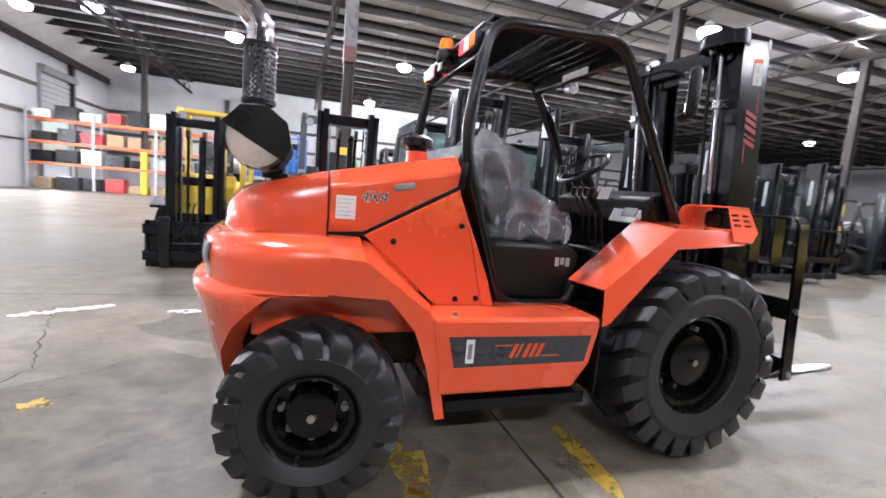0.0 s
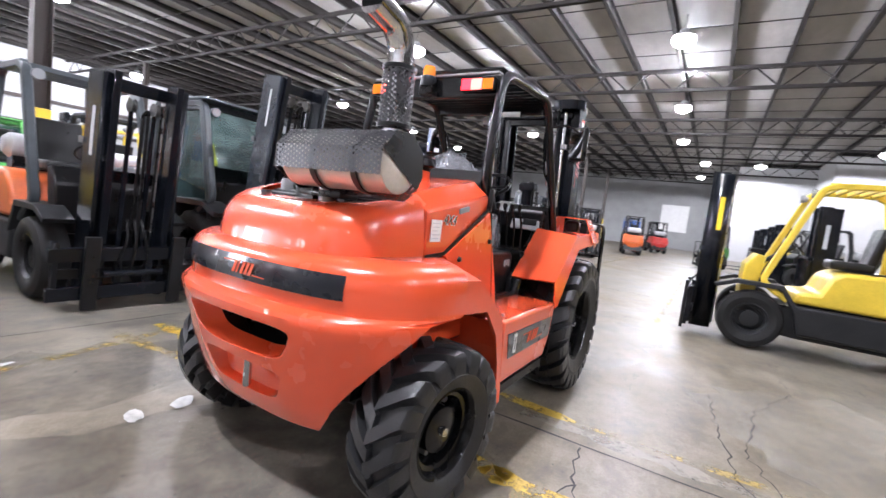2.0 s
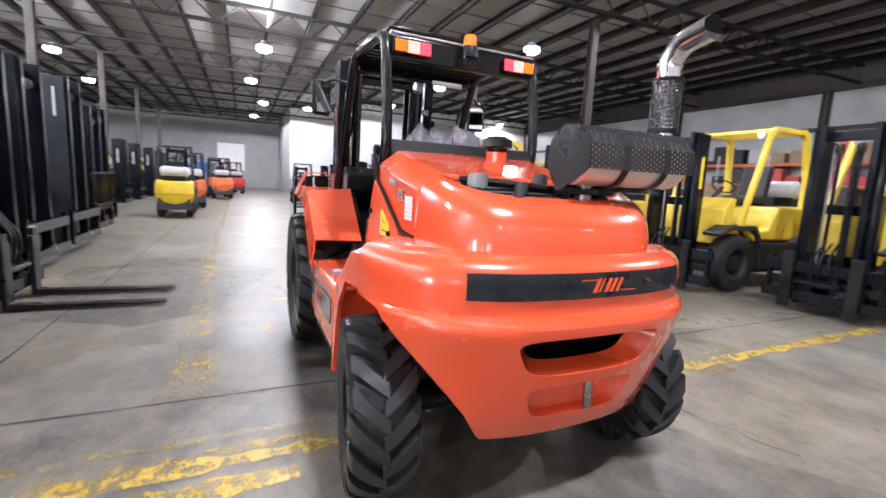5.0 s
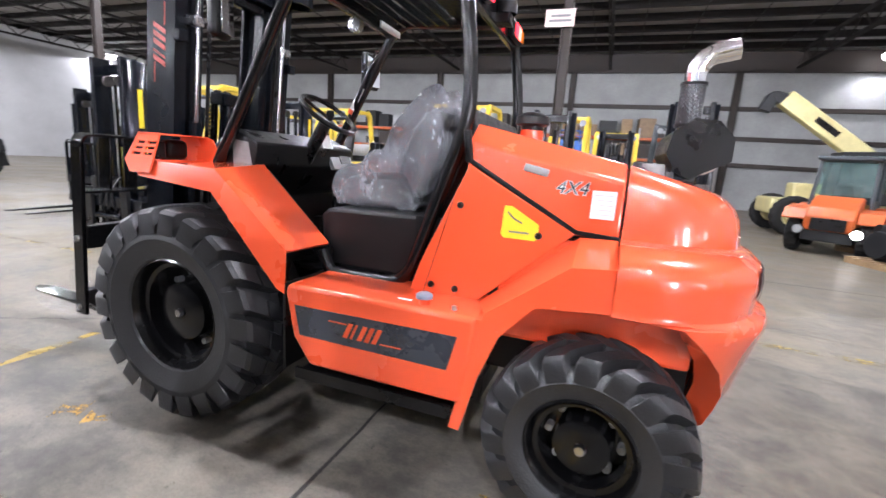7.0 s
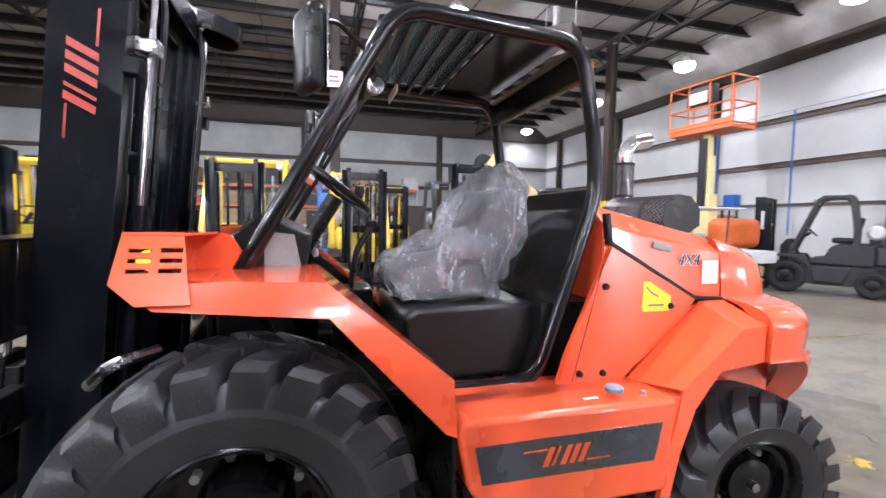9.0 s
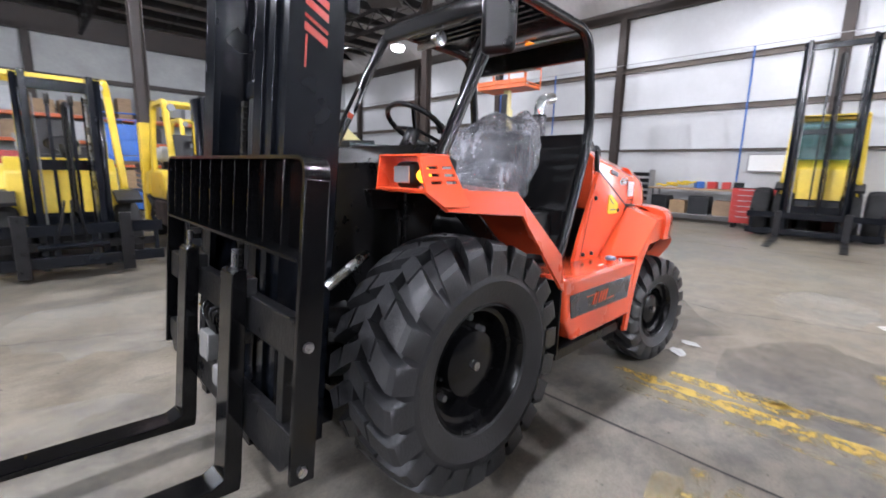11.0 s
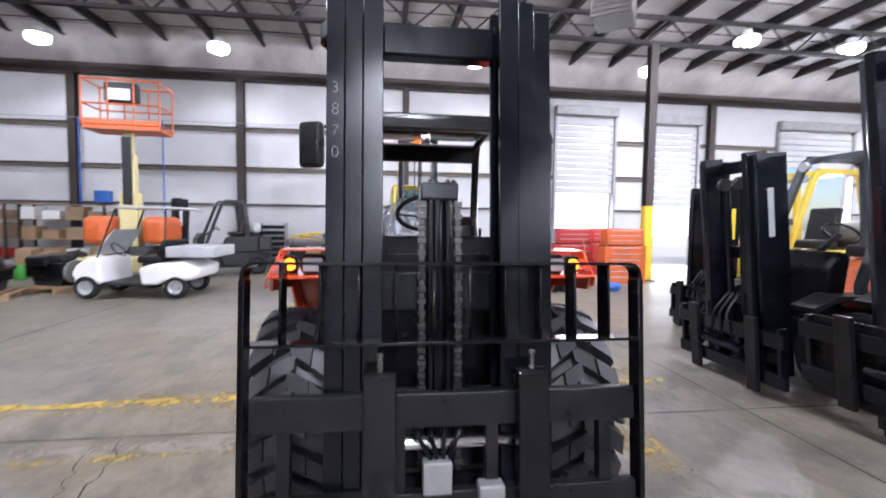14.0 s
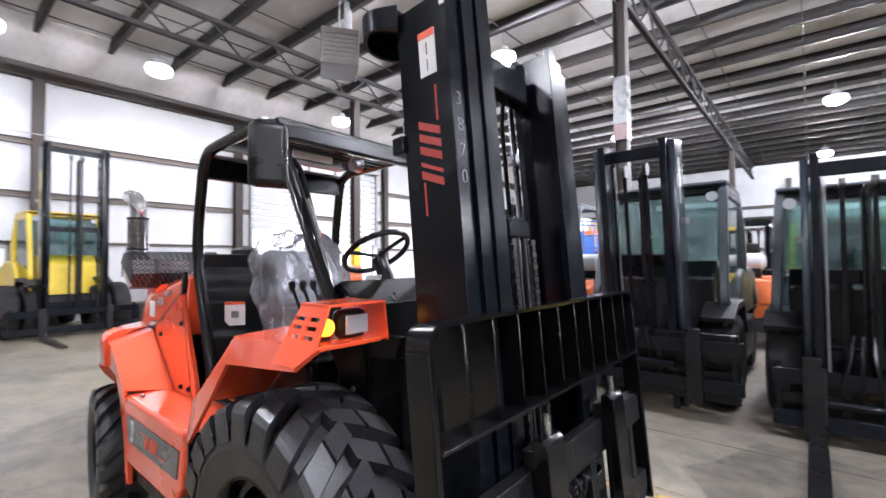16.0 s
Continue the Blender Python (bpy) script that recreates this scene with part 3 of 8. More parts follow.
for cy, xs in ((7.0, (-8.2, -0.25, 7.9, 15.3, 22.8, 30.3, 37.8)), (-8.5, (-7.2, 0.4, 8.3, 15.9, 23.4)), (22.4, (-8.2, -0.25, 7.9, 15.3, 22.8))):
    for x in xs:
        c = thing("column", "dark brown steel column with a yellow guard at its foot", "column", pose(x, cy - (0.35 if (x, cy) == (-7.2, -8.5) else 0), 0), "hall columns", "structure")
        part("shaft", i_beam(B(), 0, 0, 0, 6.5, 0.22), BROWN, c)
        part("base_plate", box(B(), -0.2, 0.2, -0.2, 0.2, 0, 0.025, 0.004), BROWN, c)
        part("guard_sleeve", box(B(), -0.122, 0.122, -0.122, 0.122, 0.03, 2.1, 0.02), YELLOW_B, c, "chipped yellow guard sleeve")
        # Added sleeves: a whitish reflection and red tint on the shaft, put in as colour.
        if (x, cy) == (-0.25, 7.0):
            part("white_wrap", box(B(), -0.125, 0.125, -0.125, 0.125, 4.1, 5.0, 0.006), material("scuffed_pale_wrap", (0.2, 0.2, 0.2), 0.3, vary=0.4, scale=5), c, "pale sleeve coloured as a reflection on the shaft")
            part("red_wrap", box(B(), -0.126, 0.126, -0.126, 0.126, 3.8, 4.095, 0.006), material("faded_red_wrap", (0.16, 0.07, 0.06), 0.35, vary=0.3, scale=5), c, "dull red sleeve coloured as a red tint on the shaft")

lampset = None
for i, (x, y) in enumerate(LAMPS):
    if lampset is None:
        lampset = thing("high_bay_lamp", "round lit white high-bay lamp hung from the roof", "ceiling lamp", pose(x, y, 6.9), "high-bay lamps")
        part("housing", lathe(B(), [(0, 0.22), (0.13, 0.22), (0.16, 0.1), (0.3, 0.05), (0.32, 0.0), (0.3, 0.0)], 24, "z"), GREYP, lampset)
        part("diffuser", lathe(B(), [(0.3, 0.0), (0.31, -0.08), (0.28, -0.17), (0.17, -0.23), (0, -0.25)], 24, "z"), LAMPM, lampset, "glowing white diffuser")
        part("hanger", cyl(B(), (0, 0, 0.2), (0, 0, ROOF_Z - 6.9 - 0.01), 0.012, 8), GREYST, lampset)
    else:
        copy_thing(lampset, pose(x, y, 6.9))
    ld = bpy.data.lights.new("high_bay_light", "SPOT" if x < -7.5 or x > 20 or (y < -7 and x > 4) else "POINT")
    if x < -7.5:
        ld.spot_size, ld.spot_blend = math.radians(142), 0.5
    elif ld.type == "SPOT":
        ld.spot_size, ld.spot_blend = math.radians(168), 0.12
    ld.shadow_soft_size, ld.energy, ld.color = 0.045, LAMP_W * (0.16 if x < -10.5 else 0.34 if x < -7.5 else 0.85 if y < -7 and x < 4 else 0.6 if y < -7 else 0.55 if x > 20 else 0.68 if (x, y) == (4.0, -0.2) else 1.0), (0.97, 0.97, 1.0)
    lo = new("high_bay_light", ld)
    lo.location = (x, y, 6.62)


# floor markings, joints and cracks lie a few millimetres on the slab
def strip(pts, w, z=0.004, jitter=0.0, step=0.12):
    bm = B()
    path = [Vector((*p, z)) for p in pts]
    fine = []
    for a, b in zip(path, path[1:]):
        n = max(1, int((b - a).length / step))
        fine += [a.lerp(b, i / n) for i in range(n)]
    fine.append(path[-1])
    rows = []
    for i, p in enumerate(fine):
        t = (fine[min(i + 1, len(fine) - 1)] - fine[max(i - 1, 0)]).normalized()
        s = Vector((-t.y, t.x, 0))
        p = p + s * jitter * random.uniform(-1, 1)
        hw = w / 2 * (1 + (random.uniform(-0.6, 0.5) if jitter else 0))
        rows.append((bm.verts.new(p + s * hw), bm.verts.new(p - s * hw)))
    for (a, b), (c, d) in zip(rows, rows[1:]):
        bm.faces.new((a, b, d, c))
    return bm


def mark(name, bm, mat, label, category):
    return tagged(new(name, mesh_of(name, bm, mat)), label, category, kind="structure")


for x in (-7.6, 0.1, 7.8, 15.5, 23.2, 31):
    mark("floor_joint", strip([(x, -22.9), (x, 31.9)], 0.016, 0.003, 0.004, 0.15), CRACK, "dark sawn joint in the concrete floor", "floor joint")
for y in (-12.9, -5.0, 2.75, 10.5, 18.2):
    mark("floor_joint", strip([(-12.9, y), (49.9, y)], 0.014, 0.003, 0.004, 0.2), CRACK, "dark sawn joint in the concrete floor", "floor joint")
for pts in ([(0.06, -1.15), (-0.3, -1.2), (-0.55, -1.3), (-1.0, -1.32), (-1.6, -1.5)], [(1.9, -1.84), (1.44, -1.86), (1.0, -1.9), (0.37, -2.0), (0.12, -2.1)],
            [(0.33, -2.2), (0.79, -2.05), (1.74, -2.15), (2.6, -2.5)], [(2.2, 0.1), (2.5, -0.1), (2.62, 0.2), (2.9, 0.35), (3.4, 0.6)], [(-3.2, 2.3), (-2.7, 0.8), (-2.9, 0.0)],
            [(-0.35, -1.25), (-0.8, -1.0), (-1.2, -1.05)], [(4.2, 0.9), (3.4, 1.4), (2.6, 1.3), (1.9, 1.6)], [(-5.2, -3.0), (-3.8, -2.4), (-2.5, -2.6)]):
    mark("floor_crack", strip(pts, 0.009, 0.0035, 0.022, 0.06), CRACK, "thin dark crack in the concrete floor", "floor crack")
for pts, w, mt in (([(-0.46, -6.5), (-0.48, -4.1), (-0.52, -2.0), (-0.58, -0.4)], 0.12, LINE_Y2), ([(-0.66, -2.4), (-0.64, -1.0)], 0.07, LINE_Y), ([(-0.8, 1.0), (-0.81, 1.75)], 0.12, LINE_Y2), ([(-0.83, 1.31), (-1.02, 2.35)], 0.06, LINE_Y), ([(2.36, 0.36), (2.33, 1.0)], 0.07, LINE_Y2), ([(-0.33, -4.5), (-0.36, -1.5)], 0.05, LINE_Y), ([(-0.55, -0.95), (-0.5, -0.5)], 0.09, LINE_Y2),
                   ([(-0.61, 0.7), (-0.62, 2.5)], 0.11, LINE_Y2), ([(-0.5, 0.75), (-0.54, 2.4)], 0.06, LINE_Y), ([(-0.85, 1.45), (-0.97, 2.5)], 0.07, LINE_Y), ([(-0.37, 0.85), (-0.4, 2.5)], 0.06, LINE_Y),
                   ([(0.42, -0.4), (0.38, -1.05)], 0.08, LINE_Y2), ([(0.38, -1.1), (0.44, -3.3)], 0.07, LINE_Y), ([(0.3, 1.38), (0.9, 1.52)], 0.12, LINE_Y3), ([(0.15, 1.49), (3.4, 1.63), (9.5, 1.8)], 0.1, LINE_Y), ([(0.15, 1.62), (5.5, 1.78)], 0.06, LINE_Y),
                   ([(2.3, 0.72), (2.72, 0.8), (2.95, 0.86)], 0.06, LINE_Y3), ([(3.05, 1.0), (3.4, 1.05)], 0.08, LINE_Y3),
                   ([(-1.9, 2.0), (-0.6, 2.28)], 0.09, LINE_Y), ([(-6.5, -2.0), (-2.2, -2.05)], 0.09, LINE_Y), ([(1.0, -5.2), (3.2, -5.0)], 0.09, LINE_Y), ([(4.8, -1.1), (14, -1.0)], 0.09, LINE_Y),
                   ([(10.0, 1.75), (30.0, 2.0)], 0.1, LINE_Y)):
    mark("floor_line", strip(pts, w, 0.005, 0.006), mt, "flaked yellow painted line on the floor", "floor line")
mark("floor_joint", strip([(0.28, -8.0), (0.28, -3.4), (0.26, -0.7)], 0.13, 0.0032, 0.012, 0.09), JOINTP, "pale patched strip beside the floor joint", "floor joint")
for pts, w, mt in (([(-2.25, 2.12), (-1.75, 2.14)], 0.11, LINE_W), ([(-2.5, 0.25), (-2.38, 0.32)], 0.13, LINE_Y2), ([(1.27, 0.97), (1.37, 1.03)], 0.09, SPLASH), ([(1.43, 1.0), (1.55, 1.06)], 0.1, SPLASH),
                   ([(-3.4, 1.98), (-2.75, 2.35)], 0.1, LINE_W), ([(1.3, 1.47), (1.4, 1.53)], 0.08, SPLASH)):
    mark("paint_splash", strip(pts, w, 0.0045, 0.03, 0.04), mt, "dried splash of paint on the floor", "paint splash")
# Blotches; the last one darkens a broad area of floor before the truck row.
for cx, cy, rx, ry, mt in ((-1.9, -0.3, 1.6, 1.3, OIL_DARK), (1.6, -2.6, 1.2, 0.9, DRY), (2.8, -0.5, 1.4, 0.9, DRY), (-3.7, 1.5, 0.9, 0.5, DRY), (0.5, 2.1, 0.8, 0.5, DRY), (-4.2, -2.8, 1.8, 1.0, DRY), (-1.5, 1.7, 0.95, 0.6, OIL_DARK), (3.5, 2.1, 1.8, 1.3, OIL_DARK)):
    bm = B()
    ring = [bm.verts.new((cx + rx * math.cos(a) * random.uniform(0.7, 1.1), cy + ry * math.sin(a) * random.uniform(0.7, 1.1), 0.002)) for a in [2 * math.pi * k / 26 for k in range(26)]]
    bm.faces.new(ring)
    mark("floor_stain", bm, mt, "blotchy patch of stained, worn and darker concrete", "stain")


def scrap(x, y, turn, s):
    bm = B()
    pts = [(math.cos(a) * s * random.uniform(0.7, 1.1), 0.6 * math.sin(a) * s * random.uniform(0.7, 1.1)) for a in [2 * math.pi * k / 11 for k in range(11)]]
    top = [bm.verts.new((px, py, 0.004 + random.uniform(0, 0.008))) for px, py in pts]
    mid = bm.verts.new((0, 0, 0.012))
    for a, b in zip(top, top[1:] + top[:1]):
        bm.faces.new((a, b, mid))
    return single("paper_scrap", bm, PAPER, "crumpled white scrap of paper on the floor", "paper", pose(x, y, 0.002, 0, 0, turn), "paper scraps")


for a in ((-1.235, 0.9, 30, 0.1), (-1.5, 0.91, 80, 0.085), (-1.75, 2.12, 10, 0.07)):
    scrap(*a)


# ---- wheels and parked forklifts ----
def tyre_mesh(R, W, rim_r, lug_h=0.03, n=48, blocks=0, mat=None):
    """A tyre carcass; blocks cuts a coarse tread into its crown."""
    bm = B()
    h, b = W / 2, R - (0 if blocks else lug_h)
    prof = [(rim_r, -h * 0.72), (rim_r + 0.02, -h * 0.86), (0.5 * (rim_r + b), -h), (b - 0.07, -h * 0.95), (b - 0.025, -h * 0.82), (b - 0.006, -h * 0.5), (b, 0),
            (b - 0.006, h * 0.5), (b - 0.025, h * 0.82), (b - 0.07, h * 0.95), (0.5 * (rim_r + b), h), (rim_r + 0.02, h * 0.86), (rim_r, h * 0.72)]
    lathe(bm, prof, blocks * 4 if blocks else n, "y")
    if blocks:
        for v in bm.verts:
            r = math.hypot(v.co.x, v.co.z)
            if r > b - 0.03:
                k = round(math.atan2(v.co.z, v.co.x) / (2 * math.pi) * blocks * 4)
                shift = 2 if v.co.y > 0 else 0
                if (k + shift) % 4 < 2:
                    v.co.x *= 1 - lug_h / r
                    v.co.z *= 1 - lug_h / r
    return mesh_of("wheel", bm, mat or RUBBER, None, 30)


def lug_mesh(R, W, lug_h, sweep_back, mat, width=0.05):
    """One slanted tread bar from the crown to the left shoulder, at the wheel's +x."""
    bm = B()
    h, b, rows = W / 2, R - lug_h, []
    groove = ((0.40, 0.0, 0.0), (0.415, -0.02, 0.0), (0.45, -0.02, 0.0), (0.465, 0.0, 0.0)) if width > 0.07 else ((0.35, 0.0, 0.0),)
    for t, rr, dr in ((-0.07, 0.0, 0.0), *groove, (0.72, -0.006, 0.0), (0.9, -0.016, -0.01), (0.975, -0.034, -0.03), (1.0, -0.05 - 0.4 * lug_h, -0.02 - lug_h)):
        a = -sweep_back * max(t, 0) * W / R
        wd = (width + 0.02 * t) / R
        rows.append([bm.verts.new((r * math.cos(a + da), h * t, r * math.sin(a + da))) for da, r in ((-wd * 0.66, b - 0.02 + dr), (-wd * 0.5, R + rr), (wd * 0.5, R + rr), (wd * 0.66, b - 0.02 + dr))])
    fs = [bm.faces.new((r[j], r[j + 1], s[j + 1], s[j])) for r, s in zip(rows, rows[1:]) for j in range(3)]
    fs += [bm.faces.new(rows[0]), bm.faces.new(rows[-1][::-1])]
    bmesh.ops.recalc_face_normals(bm, faces=fs)
    return mesh_of("lug", bm, mat, None, 30)


def rim_mesh(rim_r, W, mat, dish=0.06, name="rim"):
    """Outer face towards +y."""
    bm, h = B(), W / 2
    lathe(bm, [(rim_r + 0.018, h * 0.8), (rim_r + 0.004, h * 0.84), (rim_r - 0.012, h * 0.72), (rim_r - 0.016, h * 0.56), (rim_r - 0.036, h * 0.52), (rim_r - 0.042, h * 0.2), (rim_r * 0.82, h * 0.2 - dish), (rim_r * 0.56, h * 0.2 - dish), (rim_r * 0.53, h * 0.5), (rim_r * 0.36, h * 0.56), (0, h * 0.57)], 40, "y")
    lathe(bm, [(rim_r - 0.042, h * 0.2), (rim_r - 0.01, -h * 0.8), (rim_r + 0.018, -h * 0.84)], 40, "y")
    return mesh_of(name, bm, mat, None, 35)


MESHES = {}


def keep(key, make):
    if key not in MESHES:
        MESHES[key] = make()
    return MESHES[key]


def wheel(parent, x, y, R, W, outer, rim_mat, lugs=0, turn=0.0, bolts=0, tag="", mat=None, steer=0.0, lug_w=0.05):
    """A wheel part with tyre and rim; outer is +1 for a left wheel. Lugs past zero on a new tyre are tread bars of their own."""
    old = bool(tag)
    mt = mat or RUBBER_OLD
    lug_h = 0.046 if R > 0.5 else 0.034
    w = new("wheel", keep(("tyre", R, W, lugs if old else 0, tag), lambda: tyre_mesh(R, W, R * 0.5, 0.02 if old else lug_h, blocks=lugs if old else 0, mat=mt)))
    w.parent = parent
    w.matrix_basis = Matrix.Translation((x, y, R)) @ pose(0, 0, 0, 0, 0, steer) @ (pose(0, 0, 0, 0, turn, 0) if outer > 0 else pose(0, 0, 0, 0, 0, 180) @ pose(0, 0, 0, 0, turn, 0))
    w["label"] = "worn black rubber tyre on a rim" if old else "new black tyre with deep slanted lugs"
    r = new("rim", keep(("rim", R, W, rim_mat.name), lambda: rim_mesh(R * 0.5, W, rim_mat)))
    r.parent = w
    if lugs and not old:
        back = (0.36 if lug_w > 0.07 else 0.5) * outer
        me = keep(("lug", R, W, back), lambda: lug_mesh(R, W, lug_h, back, mt, lug_w))
        me2 = keep(("lug2", R, W, back), lambda: lug_mesh(R, W, lug_h, -back, mt, lug_w))
        for k in range(lugs):
            a = 360 / lugs * k
            o = new("lug", me)
            o.parent, o.matrix_basis = w, pose(0, 0, 0, 0, a, 0)
            o = new("lug", me2)
            o.parent, o.matrix_basis = w, pose(0, 0, 0, 0, a + 180 / lugs, 0) @ pose(0, 0, 0, 0, 0, 180) @ pose(0, 0, 0, 0, 180, 0)
    if bolts:
        nut = keep("nut", lambda: mesh_of("wheel_nut", cyl(B(), (0, -0.03, 0), (0, 0.02, 0), 0.016, 6), GREYST))
        for k in range(bolts):
            a = 2 * math.pi * k / bolts + 0.2
            o = new("wheel_nut", nut)
            o.parent = w
            rr = R * 0.5 * 0.69
            o.location = (rr * math.cos(a), W / 2 * 0.2 - 0.06 + 0.02, rr * math.sin(a))
        cap = new("hub_cap", keep(("cap", R), lambda: mesh_of("hub_cap", lathe(B(), [(0.0, 0.02), (0.018, 0.018), (0.022, 0.0), (0.022, -0.02)], 12, "y"), STEEL)))
        cap.parent = w
        cap.location = (0, W / 2 * 0.57, 0)
    return w


def forklift(name, label, pos, heading, body, guard, s=1.0, mast_h=2.3, W=1.15, wb=1.7, cab=False, lp=True, forks=True, carriage=1.1, car_z=0.1, seat_col=None, tilt=0.0, stripe=None, dual=False, backrest=True, plate=False, mast_w=0.0):
    """A parked counterbalance truck; its origin lies on the floor under the front axle and it faces +x."""
    t = thing(name, label, "forklift", pose(pos[0], pos[1], 0, 0, 0, heading), "parked forklifts")
    R1, R2 = 0.40 * s, 0.31 * s
    hw = W / 2
    rear = -wb - 0.5 * s
    fl = 0.62 * s
    # frame and body
    part("chassis", slab_y(B(), [(0.2 * s, 0.3 * s), (0.2 * s, fl), (-0.35 * s, fl), (-0.5 * s, 0.69 * s), (rear + 0.1, 0.69 * s), (rear, 0.28 * s), (-wb + 0.36 * s, 0.26 * s), (-wb + 0.3 * s, 0.24 * s), (-0.5 * s, 0.24 * s)], -hw * 0.78, hw * 0.78, 0.02), CHAR, t, "charcoal lower frame")
    for sy in (-1, 1):
        part("front_fender", slab_y(B(), [(0.45 * s, 0.8 * s), (0.2 * s, 0.9 * s), (-0.3 * s, 0.9 * s), (-0.5 * s, 0.6 * s), (-0.45 * s, 0.58 * s), (-0.28 * s, 0.84 * s), (0.2 * s, 0.845 * s), (0.42 * s, 0.76 * s)], sy * hw * 0.62, sy * hw, 0.008), CHAR, t)
        part("side_skirt", slab_y(B(), [(-0.5 * s, 0.3 * s), (-wb + 0.46 * s, 0.3 * s), (-wb + 0.36 * s, 0.67 * s), (-0.42 * s, 0.67 * s)], sy * hw * 0.78, sy * hw * 0.97, 0.03), CHAR, t)
    part("hood", slab_y(B(), [(-0.40 * s, 0.70 * s), (-0.44 * s, 0.84 * s), (-0.66 * s, 0.86 * s), (-0.74 * s, 1.08 * s), (-0.86 * s, 1.16 * s), (-wb - 0.02 * s, 1.17 * s), (-wb - 0.02 * s, 0.68 * s)], -hw * 0.9, hw * 0.9, 0.045, 3), body, t, "painted engine hood")
    prof = [(0, 0.28), (0.52, 0.28), (0.62, 0.5), (0.7, 0.84), (0.66, 1.02), (0.5, 1.14), (0, 1.16)]
    cw = [(rear + 0.12 * s, -hw * 0.95), (rear, -hw * 0.6), (rear - 0.03, 0), (rear, hw * 0.6), (rear + 0.12 * s, hw * 0.95), (-wb - 0.02 * s, hw * 0.95), (-wb - 0.02 * s, -hw * 0.95)]
    cw2 = [(x + 0.05 * s, y * 0.93) if x < -wb - 0.1 * s else (x, y * 0.93) for x, y in cw]
    part("counterweight", solid(B(), [(x, y, 0.72 * s) for x, y in cw], [(x, y, 1.13 * s) for x, y in cw2], 0.05, 3), body, t, "painted cast counterweight")
    part("lower_counterweight", solid(B(), [(x + 0.12 * s if x < -wb - 0.1 * s else x, y * 0.72, 0.26 * s) for x, y in cw], [(x, y * 0.98, 0.715 * s) for x, y in cw], 0.03, 2), CHAR if stripe is None else stripe, t)
    part("cowl", slab_y(B(), [(0.16 * s, fl), (0.14 * s, 1.1 * s), (0.02 * s, 1.26 * s), (-0.08 * s, 1.24 * s), (0.0, fl)], -hw * 0.72, hw * 0.72, 0.02), body if body in (YELLOW, LIME) else SATIN, t)
    part("floor_plate", box(B(), -0.5 * s, 0.22 * s, -hw * 0.7, hw * 0.7, fl + 0.003, fl + 0.02), SATIN, t)
    st = seat_col or VINYL
    part("seat_cushion", box(B(), -1.2 * s, -0.76 * s, -0.24, 0.24, 1.18 * s, 1.3 * s, 0.04, 3), st, t)
    part("seat_back", slab_y(B(), [(-1.2 * s, 1.26 * s), (-1.1 * s, 1.26 * s), (-1.2 * s, 1.76 * s), (-1.3 * s, 1.74 * s)], -0.23, 0.23, 0.035, 3), st, t)
    col = part("steering_column", tube(B(), [(0.0, 0.05, 1.1 * s), (-0.38 * s, 0.05, 1.4 * s)], 0.03), SATIN, t)
    a = [(-0.4 * s + 0.12 * math.cos(k * 0.3927) * 0.8, 0.05 + 0.17 * math.sin(k * 0.3927), 1.42 * s + 0.17 * math.cos(k * 0.3927) * 0.55) for k in range(16)]
    part("steering_wheel", tube(B(), a, 0.013, 6, True), SATIN, t)
    # guard
    gz, gw = (1.9 if cab else 2.2) * s, hw * 0.86
    fx0, fx1, rx0, rx1 = (0.26 * s, -0.04 * s, -wb * 0.62, -wb * 0.58) if cab else (-0.06 * s, -0.52 * s, -wb * 0.8, -wb * 0.74)
    for sy in (-1, 1):
        part("front_post", sweep(B(), rounded([(fx0 - 0.3 * s, sy * gw, 0.72 * s), (fx0, sy * gw, 0.92 * s), (fx1, sy * gw * 0.94, gz - 0.04), (fx1 - 0.16, sy * gw * 0.94, gz)], 0.1), rect(0.085, 0.075, 0.014)), guard, t)
        part("rear_post", sweep(B(), rounded([(rx0, sy * gw, 1.12 * s), (rx0, sy * gw, 1.5 * s), (rx1, sy * gw * 0.94, gz - 0.05), (rx1 + 0.1, sy * gw * 0.94, gz)], 0.1), rect(0.12, 0.075, 0.014)), guard, t)
        part("roof_rail", box(B(), rx1 + 0.02, fx1 - 0.04, sy * gw * 0.94 - 0.035, sy * gw * 0.94 + 0.035, gz - 0.035, gz + 0.035, 0.012), guard, t)
    n = 6
    for k in range(n):
        x = rx1 + 0.06 + (fx1 - rx1 - 0.22) * k / (n - 1)
        part("roof_bar", box(B(), x - 0.02, x + 0.02, -gw * 0.94 + 0.03, gw * 0.94 - 0.03, gz - 0.028, gz + 0.028, 0.006), guard, t)
    part("hood_panel", box(B(), -wb + 0.05, -0.9 * s, -hw * 0.45, hw * 0.45, 1.172 * s, 1.185 * s, 0.004), SATIN, t)
    if lp and not cab:
        z, x = 1.42 * s, -wb + 0.0 * s
        part("gas_bottle", lathe(B(), [(0, -0.38), (0.09, -0.37), (0.15, -0.31), (0.155, 0.29), (0.1, 0.36), (0, 0.37)], 20, "y", (x, 0, z)), GREYP, t, "dull grey gas bottle")
        part("bottle_cradle", box(B(), x - 0.1, x + 0.1, -0.3, 0.3, 1.15 * s, z - 0.12, 0.01), SATIN, t)
